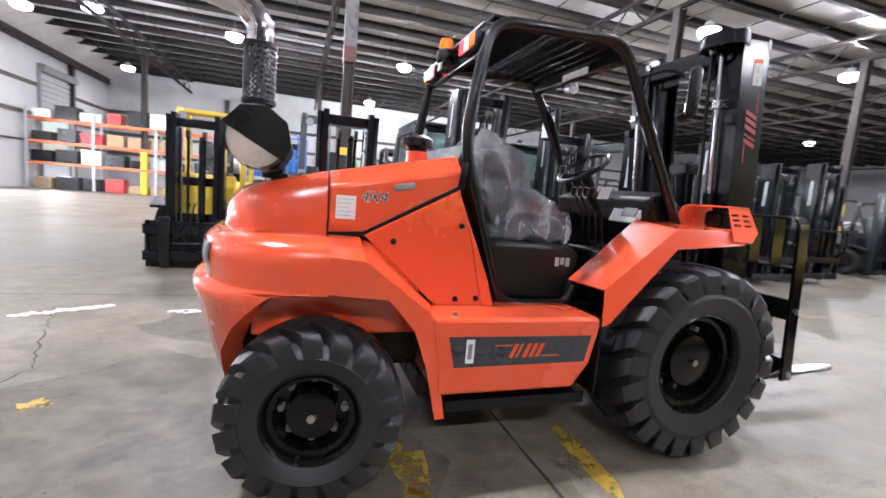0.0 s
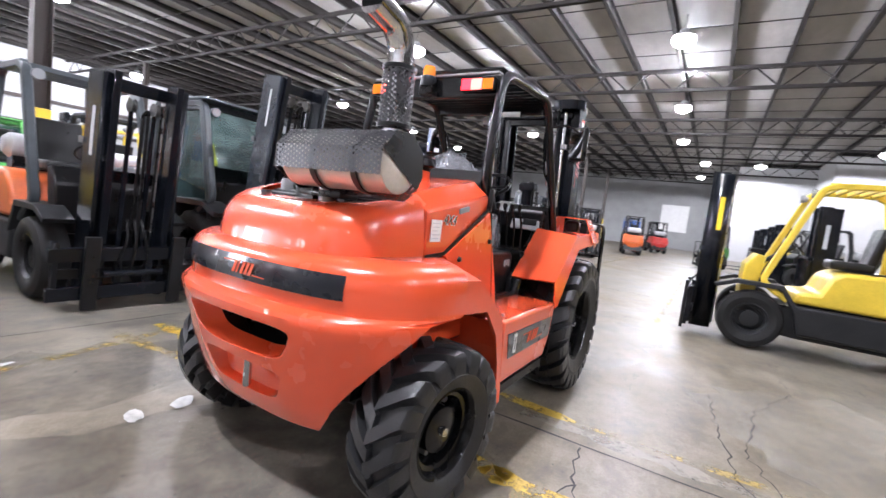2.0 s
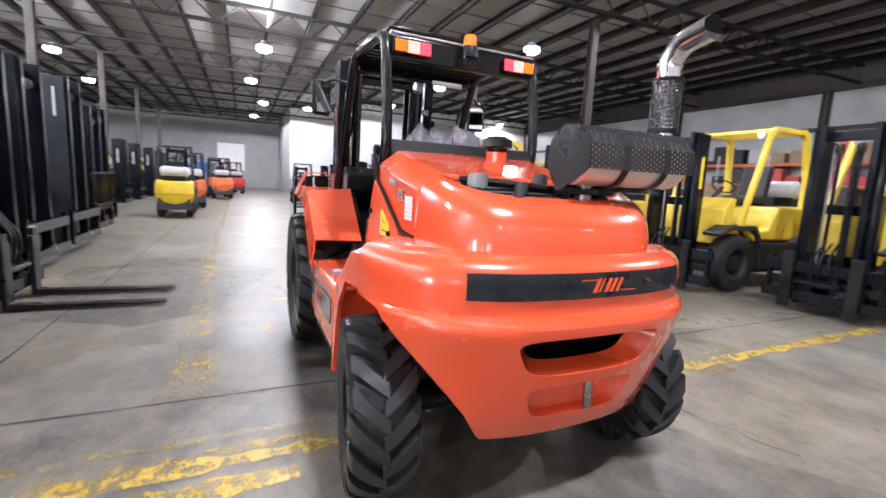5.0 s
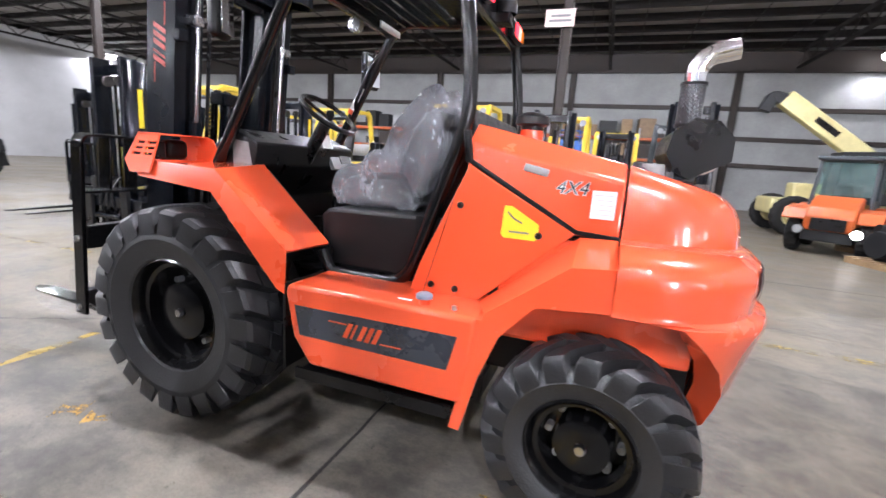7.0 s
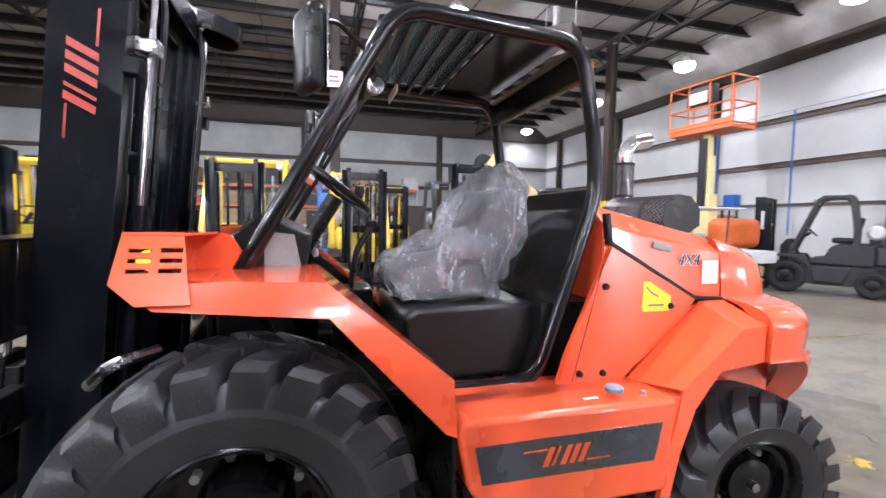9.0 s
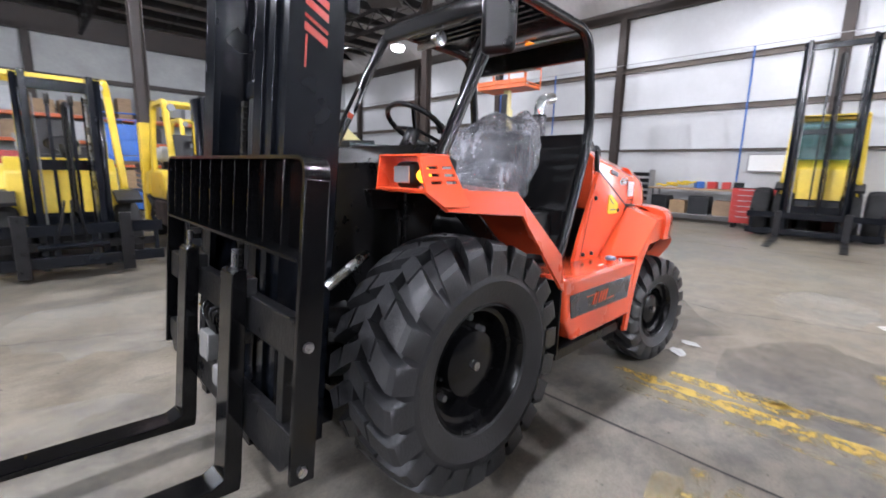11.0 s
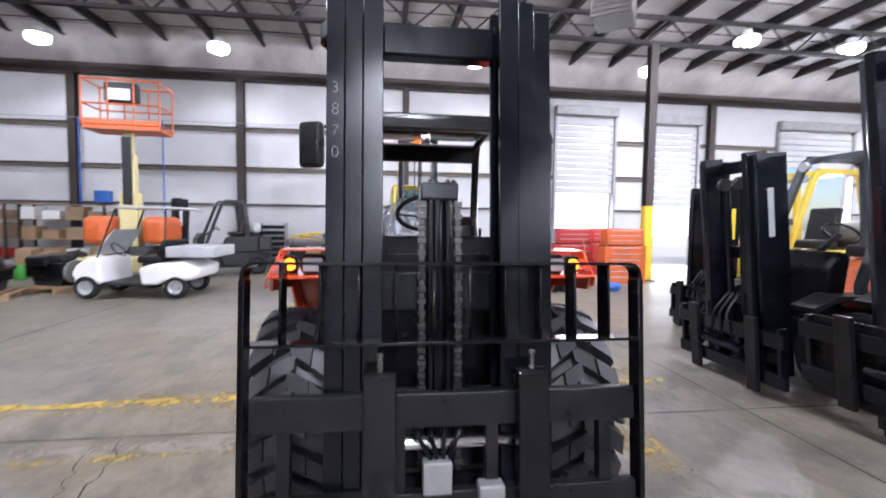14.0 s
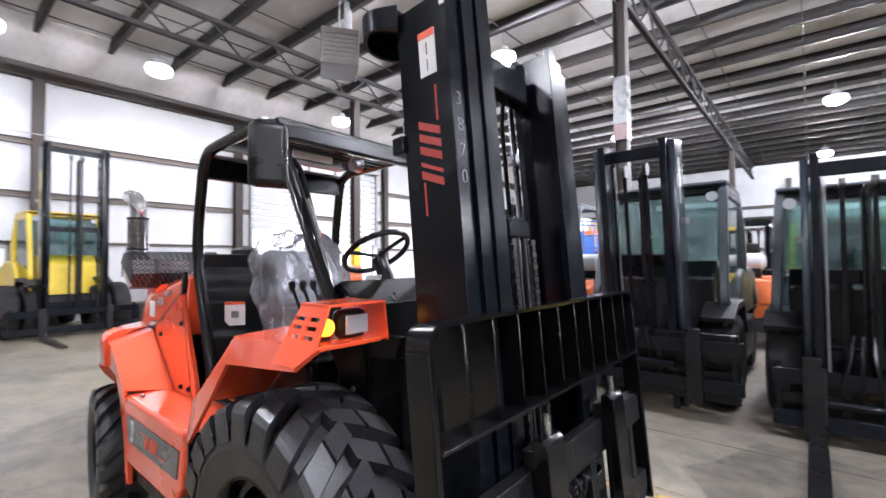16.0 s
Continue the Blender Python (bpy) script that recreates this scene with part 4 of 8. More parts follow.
    if cab:
        part("cab_rear_glass", box(B(), rx0 - 0.005, rx0 + 0.005, -gw + 0.05, gw - 0.05, 1.25 * s, gz - 0.08), TEAL, t)
        for sy in (-1, 1):
            part("cab_side_glass", slab_y(B(), [(fx0 - 0.1, 0.98 * s), (fx1 - 0.05, gz - 0.06), (rx1 + 0.02, gz - 0.06), (rx0 + 0.08, 1.2 * s)], sy * gw * 0.97 - 0.004, sy * gw * 0.97 + 0.004), TEAL, t, "tinted green side glass")
            part("door_frame", sweep(B(), rounded([(fx0 - 0.06, sy * gw * 0.99, 0.7 * s), (fx1 - 0.03, sy * gw * 0.98, gz - 0.07), (rx1 + 0.08, sy * gw * 0.98, gz - 0.07), (rx0 + 0.1, sy * gw * 0.99, 1.2 * s)], 0.06), rect(0.05, 0.04, 0.008)), guard, t)
        part("windscreen", slab_y(B(), [(fx0 - 0.02, 1.25 * s), (fx1 + 0.02, gz - 0.08), (fx1 + 0.01, gz - 0.08), (fx0 - 0.03, 1.25 * s)], -gw + 0.06, gw - 0.06), TEAL, t)
        part("roof_panel", box(B(), rx1, fx1 + 0.03, -gw, gw, gz + 0.037, gz + 0.075, 0.02), guard, t)
    # mast
    mx = 0.46 * s
    dp = 0.04 if guard in (YELLOW, YELLOW_B) and not dual else 0.12
    M = Matrix.Translation((mx, 0, 0.35)) @ pose(0, 0, 0, 0, -tilt, 0) @ Matrix.Translation((-mx, 0, -0.35))
    mw = mast_w or 0.34 * min(s, 1.05) * (W / 1.15) ** 0.25
    for sy in (-1, 1):
        part("outer_rail", slab_z(B(), [(mx - dp, sy * mw), (mx + 0.18, sy * mw), (mx + 0.18, sy * (mw - 0.06)), (mx + 0.14, sy * (mw - 0.06)), (mx + 0.14, sy * (mw - 0.025)), (mx, sy * (mw - 0.025)), (mx, sy * (mw - 0.06)), (mx - dp, sy * (mw - 0.06))], 0.14, mast_h), RAILS if body is SLATE else MASTB, t, m=M)
        part("inner_rail", slab_z(B(), [(mx + 0.01, sy * (mw - 0.066)), (mx + 0.22, sy * (mw - 0.066)), (mx + 0.22, sy * (mw - 0.13)), (mx + 0.01, sy * (mw - 0.13))], 0.12, mast_h + 0.03, 0.006), MASTB, t, m=M)
        part("lift_cylinder", cyl(B(), (mx - 0.03, sy * (mw - 0.11), 0.2), (mx - 0.03, sy * (mw - 0.11), mast_h - 0.15), 0.035), STEEL if sy > 0 else MASTB, t, m=M)
        part("lift_chain", box(B(), mx + 0.1, mx + 0.12, sy * 0.1 - 0.018, sy * 0.1 + 0.018, 0.5, mast_h - 0.25), MASTB, t, m=M)
        part("mast_mark", box(B(), mx + 0.025, mx + 0.085, sy * mw - 0.002, sy * mw + 0.002, mast_h * 0.66, mast_h * 0.86), YELLOW_L if guard in (YELLOW, YELLOW_B) else GREYP, t, m=M) if body not in (SLATE,) else part("mast_mark", box(B(), mx + 0.04, mx + 0.07, sy * mw - 0.002, sy * mw + 0.002, mast_h * 0.78, mast_h * 0.94), GREYP, t, m=M)
    part("top_crosshead", box(B(), mx - 0.03, mx + 0.03, -mw + 0.02, mw - 0.02, mast_h - 0.14, mast_h - 0.02, 0.01), MASTB, t, m=M)
    for sy in (-1, 1):
        part("sheave", lathe(B(), [(0, -0.022), (0.065, -0.022), (0.052, -0.008), (0.052, 0.008), (0.065, 0.022), (0, 0.022)], 16, "y", (mx + 0.12, sy * 0.1, mast_h - 0.24)), CHAIN, t, m=M)
        part("mast_hose", tube(B(), [(mx + 0.02, sy * (mw - 0.16), 0.5), (mx + 0.02, sy * (mw - 0.16), mast_h - 0.18)], 0.012, 6), GREYST if sy < 0 else SATIN, t, m=M)
        part("mast_stay", box(B(), mx - dp - 0.012, mx - dp, sy * mw - 0.035, sy * mw + 0.035, mast_h * 0.7, mast_h * 0.7 + 0.06, 0.004), GREYST, t, m=M)
    part("low_crosshead", box(B(), mx - 0.05, mx - 0.02, -mw + 0.02, mw - 0.02, 0.55, 0.75, 0.01), MASTB, t, m=M)
    part("mid_crosshead", box(B(), mx - 0.05, mx - 0.02, -mw + 0.02, mw - 0.02, mast_h * 0.55, mast_h * 0.55 + 0.12, 0.01), MASTB, t, m=M)
    part("hydraulic_hose", tube(B(), rounded([(mx + 0.06, 0.03, 0.5), (mx + 0.06, 0.03, mast_h - 0.3), (mx + 0.09, 0.06, mast_h - 0.25), (mx + 0.11, 0.06, 0.7)], 0.04), 0.018, 8), SATIN, t, m=M)
    cx, ch = mx + 0.24, carriage / 2
    part("carriage_bar", box(B(), cx, cx + 0.05, -ch, ch, car_z + 0.42, car_z + 0.55, 0.008), MASTB, t, m=M)
    part("carriage_bar", box(B(), cx, cx + 0.05, -ch, ch, car_z + 0.06, car_z + 0.19, 0.008), MASTB, t, m=M)
    for sy in (-1, 1):
        part("carriage_plate", box(B(), cx - 0.03, cx + 0.045, sy * ch * 0.92 - 0.02, sy * ch * 0.92 + 0.02, car_z + 0.1, car_z + 0.6, 0.006), MASTB, t, m=M)
    if plate == 2:
        part("carriage_body", box(B(), cx - 0.035, cx - 0.002, -ch * 0.96, ch * 0.96, car_z - 0.04, car_z + 0.6, 0.008), SATIN, t, "black plated carriage", m=M)
    if plate:
        part("shifter_bar", box(B(), cx - 0.04, cx - 0.002, -ch * 0.9, ch * 0.9, car_z + 0.25, car_z + 0.34, 0.006), SATIN, t, m=M)
        for k in range(4):
            y = -ch * 0.6 + ch * 1.2 * k / 3
            part("carriage_rib", box(B(), cx - 0.03, cx + 0.02, y - 0.03, y + 0.03, car_z + 0.19, car_z + 0.42, 0.005), MASTB, t, m=M)
        for y in (-ch * 0.55, ch * 0.55):
            part("fork_shank", box(B(), cx + 0.052, cx + 0.095, y - 0.06, y + 0.06, car_z - 0.03, car_z + 0.66, 0.006), WORNB, t, m=M)
        part("shift_cylinder", cyl(B(), (cx + 0.06, -ch * 0.4, car_z + 0.3), (cx + 0.06, ch * 0.35, car_z + 0.3), 0.03, 12), MASTB, t, m=M)
        for k in range(3):
            part("carriage_hose", tube(B(), rounded([(mx + 0.16, -0.06 + 0.06 * k, 0.9), (cx + 0.07, -0.1 + 0.08 * k, car_z + 0.62), (cx + 0.05, -0.16 + 0.13 * k, car_z + 0.4), (cx - 0.02, -0.1 + 0.08 * k, car_z + 0.3)], 0.08), 0.012, 6), SATIN, t, m=M)
    if backrest:
        part("backrest_frame", sweep(B(), rounded([(cx + 0.02, -ch * 0.97, car_z + 0.5), (cx + 0.02, -ch * 0.97, car_z + 1.15), (cx + 0.02, ch * 0.97, car_z + 1.15), (cx + 0.02, ch * 0.97, car_z + 0.5)], 0.05), rect(0.05, 0.03, 0.006)), MASTB, t, m=M)
        for k in range(5):
            y = -ch * 0.65 + ch * 1.3 * k / 4
            part("backrest_bar", box(B(), cx + 0.005, cx + 0.03, y - 0.012, y + 0.012, car_z + 0.56, car_z + 1.14), MASTB, t, m=M)
    if forks:
        fk = slab_y(B(), [(cx + 0.055, car_z - 0.04), (cx + 1.15 * s, car_z - 0.035), (cx + 1.15 * s, car_z - 0.025), (cx + 0.25, car_z + 0.005), (cx + 0.1, car_z + 0.02), (cx + 0.095, car_z + 0.58), (cx + 0.055, car_z + 0.58)], -0.06, 0.06, 0.006)
        f = part("fork", fk, WORNB, t, "black steel fork blade", m=M)
        f.location.y = -ch * 0.5
        again(f, t, pose(0, ch * 0.5, 0))
    # wheels and lights
    for sy in (-1, 1):
        wheel(t, 0, sy * (hw - 0.13 * s), R1, 0.26 * s, sy, SATIN if body is not YELLOW else CHAR, 16 if s > 1.1 else 0, tag="old")
        if dual:
            wheel(t, 0, sy * (hw + 0.17 * s), R1, 0.26 * s, sy, SATIN, 16, tag="old")
        wheel(t, -wb, sy * (hw - 0.16 * s), R2, 0.2 * s, sy, SATIN, 0, tag="old")
        part("work_light", lathe(B(), [(0, 0), (0.055, 0.0), (0.06, -0.03), (0.03, -0.08), (0, -0.085)], 16, "x", (fx1 + 0.1, sy * gw * 0.8, gz - 0.1)), LENS, t)
    return t


# ---- the orange rough-terrain forklift ----
hero = thing("rough_terrain_forklift", "new glossy orange four-wheel-drive forklift with black mast, parked on concrete", "forklift", pose(0, 0, 0))


def shell_ring(w, xr, xf, n, N, inset=0.0):
    """Plan outline of a rounded tail: from the right side round the back to the left side."""
    pts = []
    for k in range(N + 1):
        a = math.pi * (k / N - 0.5)
        c, s = max(0.0, math.cos(a)) ** (2 / n), abs(math.sin(a)) ** (2 / n) * (1 if a > 0 else -1)
        pts.append((xf + (xr + inset * 1.6 - xf) * c, (w - inset) * s))
    return pts


def shell(levels, n=3.0, N=40, thick=0.05, top=None):
    bm, rings = B(), []
    for z, w, xr, xf in levels:
        o, i = shell_ring(w, xr, xf, n, N), shell_ring(w, xr, xf, n, N, thick)
        zz = lambda x: z if top is None else top(z, x)  # noqa: E731
        rings.append([bm.verts.new((x, y, zz(x))) for x, y in o + i[::-1]])
    m, fs = len(rings[0]), []
    for r, s in zip(rings, rings[1:]):
        fs += [bm.faces.new((r[j], r[(j + 1) % m], s[(j + 1) % m], s[j])) for j in range(m)]
    for r, flip in ((rings[0], 1), (rings[-1], 0)):
        for j in range(m // 2 - 1):
            q = (r[j], r[j + 1], r[m - 2 - j], r[m - 1 - j])
            fs.append(bm.faces.new(q[::-1] if flip else q))
    bmesh.ops.recalc_face_normals(bm, faces=fs)
    return bm


def weight_shell(levels, xf=-0.985, n=2.55, N=48, thick=0.1):
    """Cast tail: each level follows one plan curve, cut off at the half width that the wheel arch leaves."""
    bm, rings = B(), []
    for z, w, xr, half in levels:
        lim = math.pi / 2 if half is None else math.asin(min(1.0, (half / w) ** (n / 2)))
        ring = []
        for ww, rr, order in ((w, xr, 1), (w - thick, xr + thick, -1)):
            pts = []
            for k in range(N + 1):
                a = lim * (2 * k / N - 1)
                c, q = max(0.0, math.cos(a)) ** (2 / n), abs(math.sin(a)) ** (2 / n) * (1 if a > 0 else -1)
                pts.append((xf + (rr - xf) * c, ww * q, z))
            ring += pts[::order]
        rings.append([bm.verts.new(p) for p in ring])
    m, fs = len(rings[0]), []
    for r, t in zip(rings, rings[1:]):
        fs += [bm.faces.new((r[j], r[(j + 1) % m], t[(j + 1) % m], t[j])) for j in range(m)]
    for r in (rings[0], rings[-1]):
        fs += [bm.faces.new((r[j], r[j + 1], r[m - 2 - j], r[m - 1 - j])) for j in range(m // 2 - 1)]
    bmesh.ops.recalc_face_normals(bm, faces=fs)
    return bm


def slot_ring(x, half, zc, h, lean, grow=1.0, up=0.0, n=3.6, N=36):
    """A long rounded opening, wider at its top, in the plane x."""
    pts = []
    for k in range(N):
        a = 2 * math.pi * k / N
        cy, cz = math.cos(a), math.sin(a)
        y, z = abs(cy) ** (2 / n) * (1 if cy > 0 else -1), abs(cz) ** (2 / n) * (1 if cz > 0 else -1)
        pts.append((x, half * grow * y * (1 + lean * z), zc + up + h * grow * z))
    return pts


cw = weight_shell([(0.362, 0.64, -1.394, 0.365), (0.372, 0.67, -1.426, 0.388), (0.4, 0.695, -1.448, 0.415), (0.5, 0.723, -1.482, 0.475), (0.6, 0.753, -1.515, 0.555), (0.72, 0.776, -1.546, 0.655), (0.8, 0.789, -1.570, 0.722),
                   (0.845, 0.795, -1.584, 0.752), (0.868, 0.797, -1.585, 0.764), (0.886, 0.796, -1.575, 0.770), (0.899, 0.793, -1.552, None), (0.908, 0.790, -1.534, None), (0.925, 0.790, -1.531, None), (1.0, 0.796, -1.542, None),
                   (1.045, 0.794, -1.536, None), (1.075, 0.784, -1.522, None), (1.098, 0.764, -1.497, None), (1.113, 0.733, -1.462, None), (1.122, 0.687, -1.42, None), (1.127, 0.615, -1.360, None)])
cw = cut(cw, solid(B(), slot_ring(-1.68, 0.335, 0.73, 0.083, 0.09, 1.25, n=5.0), slot_ring(-1.36, 0.335, 0.73, 0.083, 0.16, 0.6, 0.036, n=5.0)))
cw = cut(cw, solid(B(), slot_ring(-1.60, 0.25, 0.532, 0.075, 0.06, 1.24, n=6.0), slot_ring(-1.425, 0.25, 0.532, 0.075, 0.1, 0.84, 0.016, n=6.0)))
weight = part("counterweight", cw, ORANGE, hero, "glossy orange rounded rear counterweight", angle=30)
part("tow_pin", lathe(B(), [(0, 0.62), (0.016, 0.615), (0.018, 0.5), (0.013, 0.49), (0, 0.49)], 14, "z", (-1.49, -0.04, 0)), STEEL, weight, "bare steel tow pin")


def tail_band():
    """Charcoal band wrapped on the back of the counterweight."""
    bm = B()
    z0, z1 = 0.965, 1.062
    rows = []
    for z, xr in ((z0, -1.540), (0.5 * (z0 + z1), -1.542), (z1, -1.532)):
        pts = [p for p in shell_ring(0.795, xr, -0.985, 2.55, 160)]
        rows.append([(x, y, z) for x, y in pts if abs(y) < 0.535])
    n = min(len(r) for r in rows)
    rows = [r[:n] for r in rows]
    va = [[bm.verts.new((x - 0.004, y, z)) for x, y, z in r] for r in rows]
    for r, s in zip(va, va[1:]):
        for a, b, c, d in zip(r, r[1:], s[1:], s):
            bm.faces.new((a, d, c, b))
    bmesh.ops.solidify(bm, geom=bm.faces[:], thickness=0.004)
    return bm


band = part("name_band", tail_band(), DECAL, hero, "charcoal band with an orange mark")
emblem(0.27, 0.052, band, pose(-1.5485, -0.04, 1.015, 0, 0, -90))

rim_z = lambda z, x: 1.12 + (z - 1.12) / 0.26 * (1.40 + (x + 1.0) * 0.26 - 1.12)  # noqa: E731
tail = part("tail_hood", shell([(1.10, 0.546, -1.452, -0.99), (1.18, 0.543, -1.448, -0.99), (1.27, 0.533, -1.436, -0.99), (1.32, 0.522, -1.418, -0.99), (1.355, 0.502, -1.392, -0.99), (1.375, 0.475, -1.362, -0.99), (1.38, 0.452, -1.34, -0.99)], 3.3, 44, 0.035, rim_z), ORANGE, hero, "orange open-topped tail hood", angle=30)
pack = shell_ring(0.415, -1.325, -0.99, 2.7, 18)
part("radiator_grille", solid(B(), [(x, y, 1.2) for x, y in pack], [(x, y, 1.283 + (x + 1.33) * 0.25) for x, y in pack]), SATIN, tail, "dark cooling pack under the tail hood")
for k in range(14):
    x = -1.30 + k * 0.022
    w = 0.40 * max(0.0, 1 - ((-0.99 - x) / 0.335) ** 2.7) ** (1 / 2.7) - 0.02
    z = 1.283 + (x + 1.33) * 0.25
    part("grille_slat", box(B(), x, x + 0.006, -w, w, z - 0.004, z + 0.02), GREYST if k % 3 == 0 else SATIN, tail)
for (x, y, r, h) in ((-1.08, 0.3, 0.045, 0.07), (-1.15, 0.12, 0.03, 0.06), (-1.05, -0.05, 0.035, 0.075), (-1.28, 0.22, 0.025, 0.05)):
    part("engine_cap", lathe(B(), [(0, h), (r * 0.9, h), (r, h * 0.7), (r, 0)], 14, "z", (x, y, 1.283 + (x + 1.33) * 0.25)), GREYST if r > 0.04 else ENGINE, tail)
part("coolant_hose", tube(B(), rounded([(-1.02, 0.36, 1.385), (-1.1, 0.2, 1.38), (-1.16, 0.05, 1.365), (-1.2, -0.2, 1.35)], 0.06), 0.018, 8), SATIN, tail)

hood = B()
sec = lambda x, b, side, top: [(x, -0.545, b), (x, -0.55, b + 0.04), (x, -0.535, side), (x, -0.425, top), (x, 0.425, top), (x, 0.535, side), (x, 0.55, b + 0.04), (x, 0.545, b)]  # noqa: E731
solid(hood, sec(-0.982, 1.12, 1.335, 1.405), sec(-0.365, 1.12, 1.455, 1.54), 0.012)
hood_p = part("engine_hood", hood, ORANGE, hero, "orange sloping engine hood")
part("engine_bay", box(B(), -1.3, -0.12, -0.47, 0.47, 0.5, 1.119), SATIN, hero)
part("inner_fender", box(B(), -1.29, -0.54, -0.56, 0.56, 0.66, 1.1, 0.02), ORANGE, hero, "orange inner wheel housing")

MIRM = lambda S: Matrix.Translation((0.79, S(0.665), 0)) @ pose(0, 0, 0, 0, 0, S(22)) @ Matrix.Translation((-0.79, -S(0.665), 0))  # noqa: E731
OUT4 = lettering("4X4", 0.07, 0.0015, 0.25)
EDGE4 = lettering("4X4", 0.07, 0.0006, 0.25, -0.002)
for sy in (-1, 1):
    S = lambda y: sy * y  # noqa: E731
    # side door, seams, fender
    d = part("engine_door", slab_y(B(), [(-0.385, 1.365), (-0.825, 1.128), (-0.46, 0.80), (-0.145, 0.79), (-0.19, 0.93)], S(0.54), S(0.567), 0.005), ORANGE, hero, "orange engine side door")
    for x, z in ((-0.25, 0.84), (-0.36, 0.836), (-0.358, 1.197), (-0.688, 1.106)):
        part("door_stud", lathe(B(), [(0, 0.018), (0.011, 0.015), (0.015, 0.004), (0.015, 0)], 12, "y", (0, 0, 0)), SATIN, d, m=Matrix.Translation((x, S(0.566), z)) @ (Matrix.Identity(4) if sy > 0 else pose(0, 0, 0, 180)))
    part("door_seam", sweep(B(), [(-0.345, S(0.5675), 1.29), (-0.215, S(0.5675), 0.8)], rect(0.002, 0.003)), SATIN, d)
    part("hood_seal", sweep(B(), [(-0.36, S(0.552), 1.392), (-0.825, S(0.556), 1.136), (-0.985, S(0.556), 1.125)], rect(0.012, 0.018, 0.003)), SATIN, hero)
    part("hood_hinge", box(B(), -0.385, -0.355, S(0.552) - 0.012, S(0.552) + 0.012, 1.37, 1.5, 0.006), SATIN, hero, m=Matrix.Translation((-0.37, 0, 1.43)) @ pose(0, 0, 0, 0, 8, 0) @ Matrix.Translation((0.37, 0, -1.43)))
    part("hood_latch", box(B(), -0.70, -0.60, S(0.545) - 0.006, S(0.545) + 0.006, 1.345, 1.375, 0.006), GREYST, hood_p, m=Matrix.Translation((-0.65, 0, 1.36)) @ pose(0, 0, 0, 0, -12, 0) @ Matrix.Translation((0.65, 0, -1.36)))
    lab = part("paper_label", box(B(), -0.955, -0.868, S(0.551) - 0.002, S(0.551) + 0.002, 1.195, 1.30), WHITE, hero, "white paper label")
    for k in range(5):
        part("print_line", box(B(), -0.948 + 0.004 * (k % 2), -0.876 - 0.012 * (k % 3), S(0.5535) - 0.0012, S(0.5535) + 0.0012, 1.282 - k * 0.018, 1.2845 - k * 0.018), GREYP, lab)
    t4 = OUT4.copy()
    part("badge_outline", EDGE4.copy(), WHITE, hood_p, "white outline of the badge lettering", m=Matrix.Translation((-0.79, S(0.5485), 1.30)) @ pose(0, 0, 0, 90, 0, 0 if sy < 0 else 180))
    part("badge", t4, DECAL, hood_p, "dark drive badge lettering", m=Matrix.Translation((-0.79, S(0.549), 1.30)) @ pose(0, 0, 0, 90, 0, 0 if sy < 0 else 180))
    bm = B()
    P = lambda x, y, z: bm.verts.new((x, S(y), z))  # noqa: E731
    T0, T1, T2 = P(-0.983, 0.555, 1.125), P(-0.845, 0.565, 1.12), P(-0.475, 0.57, 0.802)
    P0, P1, P2, L1, L2 = P(-0.983, 0.776, 1.055), P(-0.84, 0.787, 1.045), P(-0.553, 0.797, 0.83), P(-0.50, 0.797, 0.60), P(-0.448, 0.797, 0.34)
    Q0, Q1, Q2, R1, R2 = P(-0.983, 0.77, 0.90), P(-0.735, 0.79, 0.885), P(-0.615, 0.797, 0.75), P(-0.55, 0.797, 0.58), P(-0.492, 0.797, 0.335)
    for q in ((T0, T1, P1, P0), (T1, T2, P2, P1), (P0, P1, Q1, Q0), (P1, P2, Q2, Q1), (P2, L1, R1, Q2), (L1, L2, R2, R1)):
        bm.faces.new(q if sy < 0 else q[::-1])
    bmesh.ops.recalc_face_normals(bm, faces=bm.faces[:])
    bmesh.ops.solidify(bm, geom=bm.faces[:], thickness=0.02)
    bmesh.ops.recalc_face_normals(bm, faces=bm.faces[:])
    part("rear_fender", bm, ORANGE, hero, "faceted orange rear fender", angle=20)
    # side tank
    tank = part("side_tank", slab_y(B(), [(-0.53, 0.805), (0.33, 0.805), (0.345, 0.765), (0.302, 0.565), (0.215, 0.445), (-0.50, 0.445)], S(0.42), S(0.80), 0.022, 3), ORANGE, hero, "orange side tank with a charcoal name panel")
    pn = part("name_panel", slab_y(B(), [(-0.458, 0.722), (0.285, 0.716), (0.258, 0.585), (-0.425, 0.58)], S(0.797), S(0.805)), DECAL, hero, "charcoal name panel with an orange mark")
    emblem(0.34, 0.066, pn, Matrix.Translation((-0.06, S(0.8055), 0.652)) @ pose(0, 0, 0, 0, 0, 0 if sy < 0 else 180))
    if sy > 0:
        part("filler_neck", lathe(B(), [(0.022, 0.028), (0.024, 0.0)], 16, "z", (-0.29, 0.735, 0.804)), ORANGE, tank)
        part("fuel_cap", lathe(B(), [(0, 0.046), (0.012, 0.05), (0.026, 0.046), (0.034, 0.04), (0.034, 0.026), (0, 0.026)], 20, "z", (-0.29, 0.735, 0.804)), CAPB, tank, "grey-blue fuel cap")
        part("tank_label", box(B(), -0.23, -0.17, 0.715, 0.73, 0.8045, 0.8058), WHITE, tank)
        yl = part("warning_label", slab_y(B(), [(-0.545, 1.214), (-0.575, 1.214), (-0.686, 1.15), (-0.688, 1.095), (-0.675, 1.085), (-0.55, 1.085), (-0.538, 1.1)], 0.5675, 0.571), YELLOW_L, hero, "yellow warning label with a pictogram")
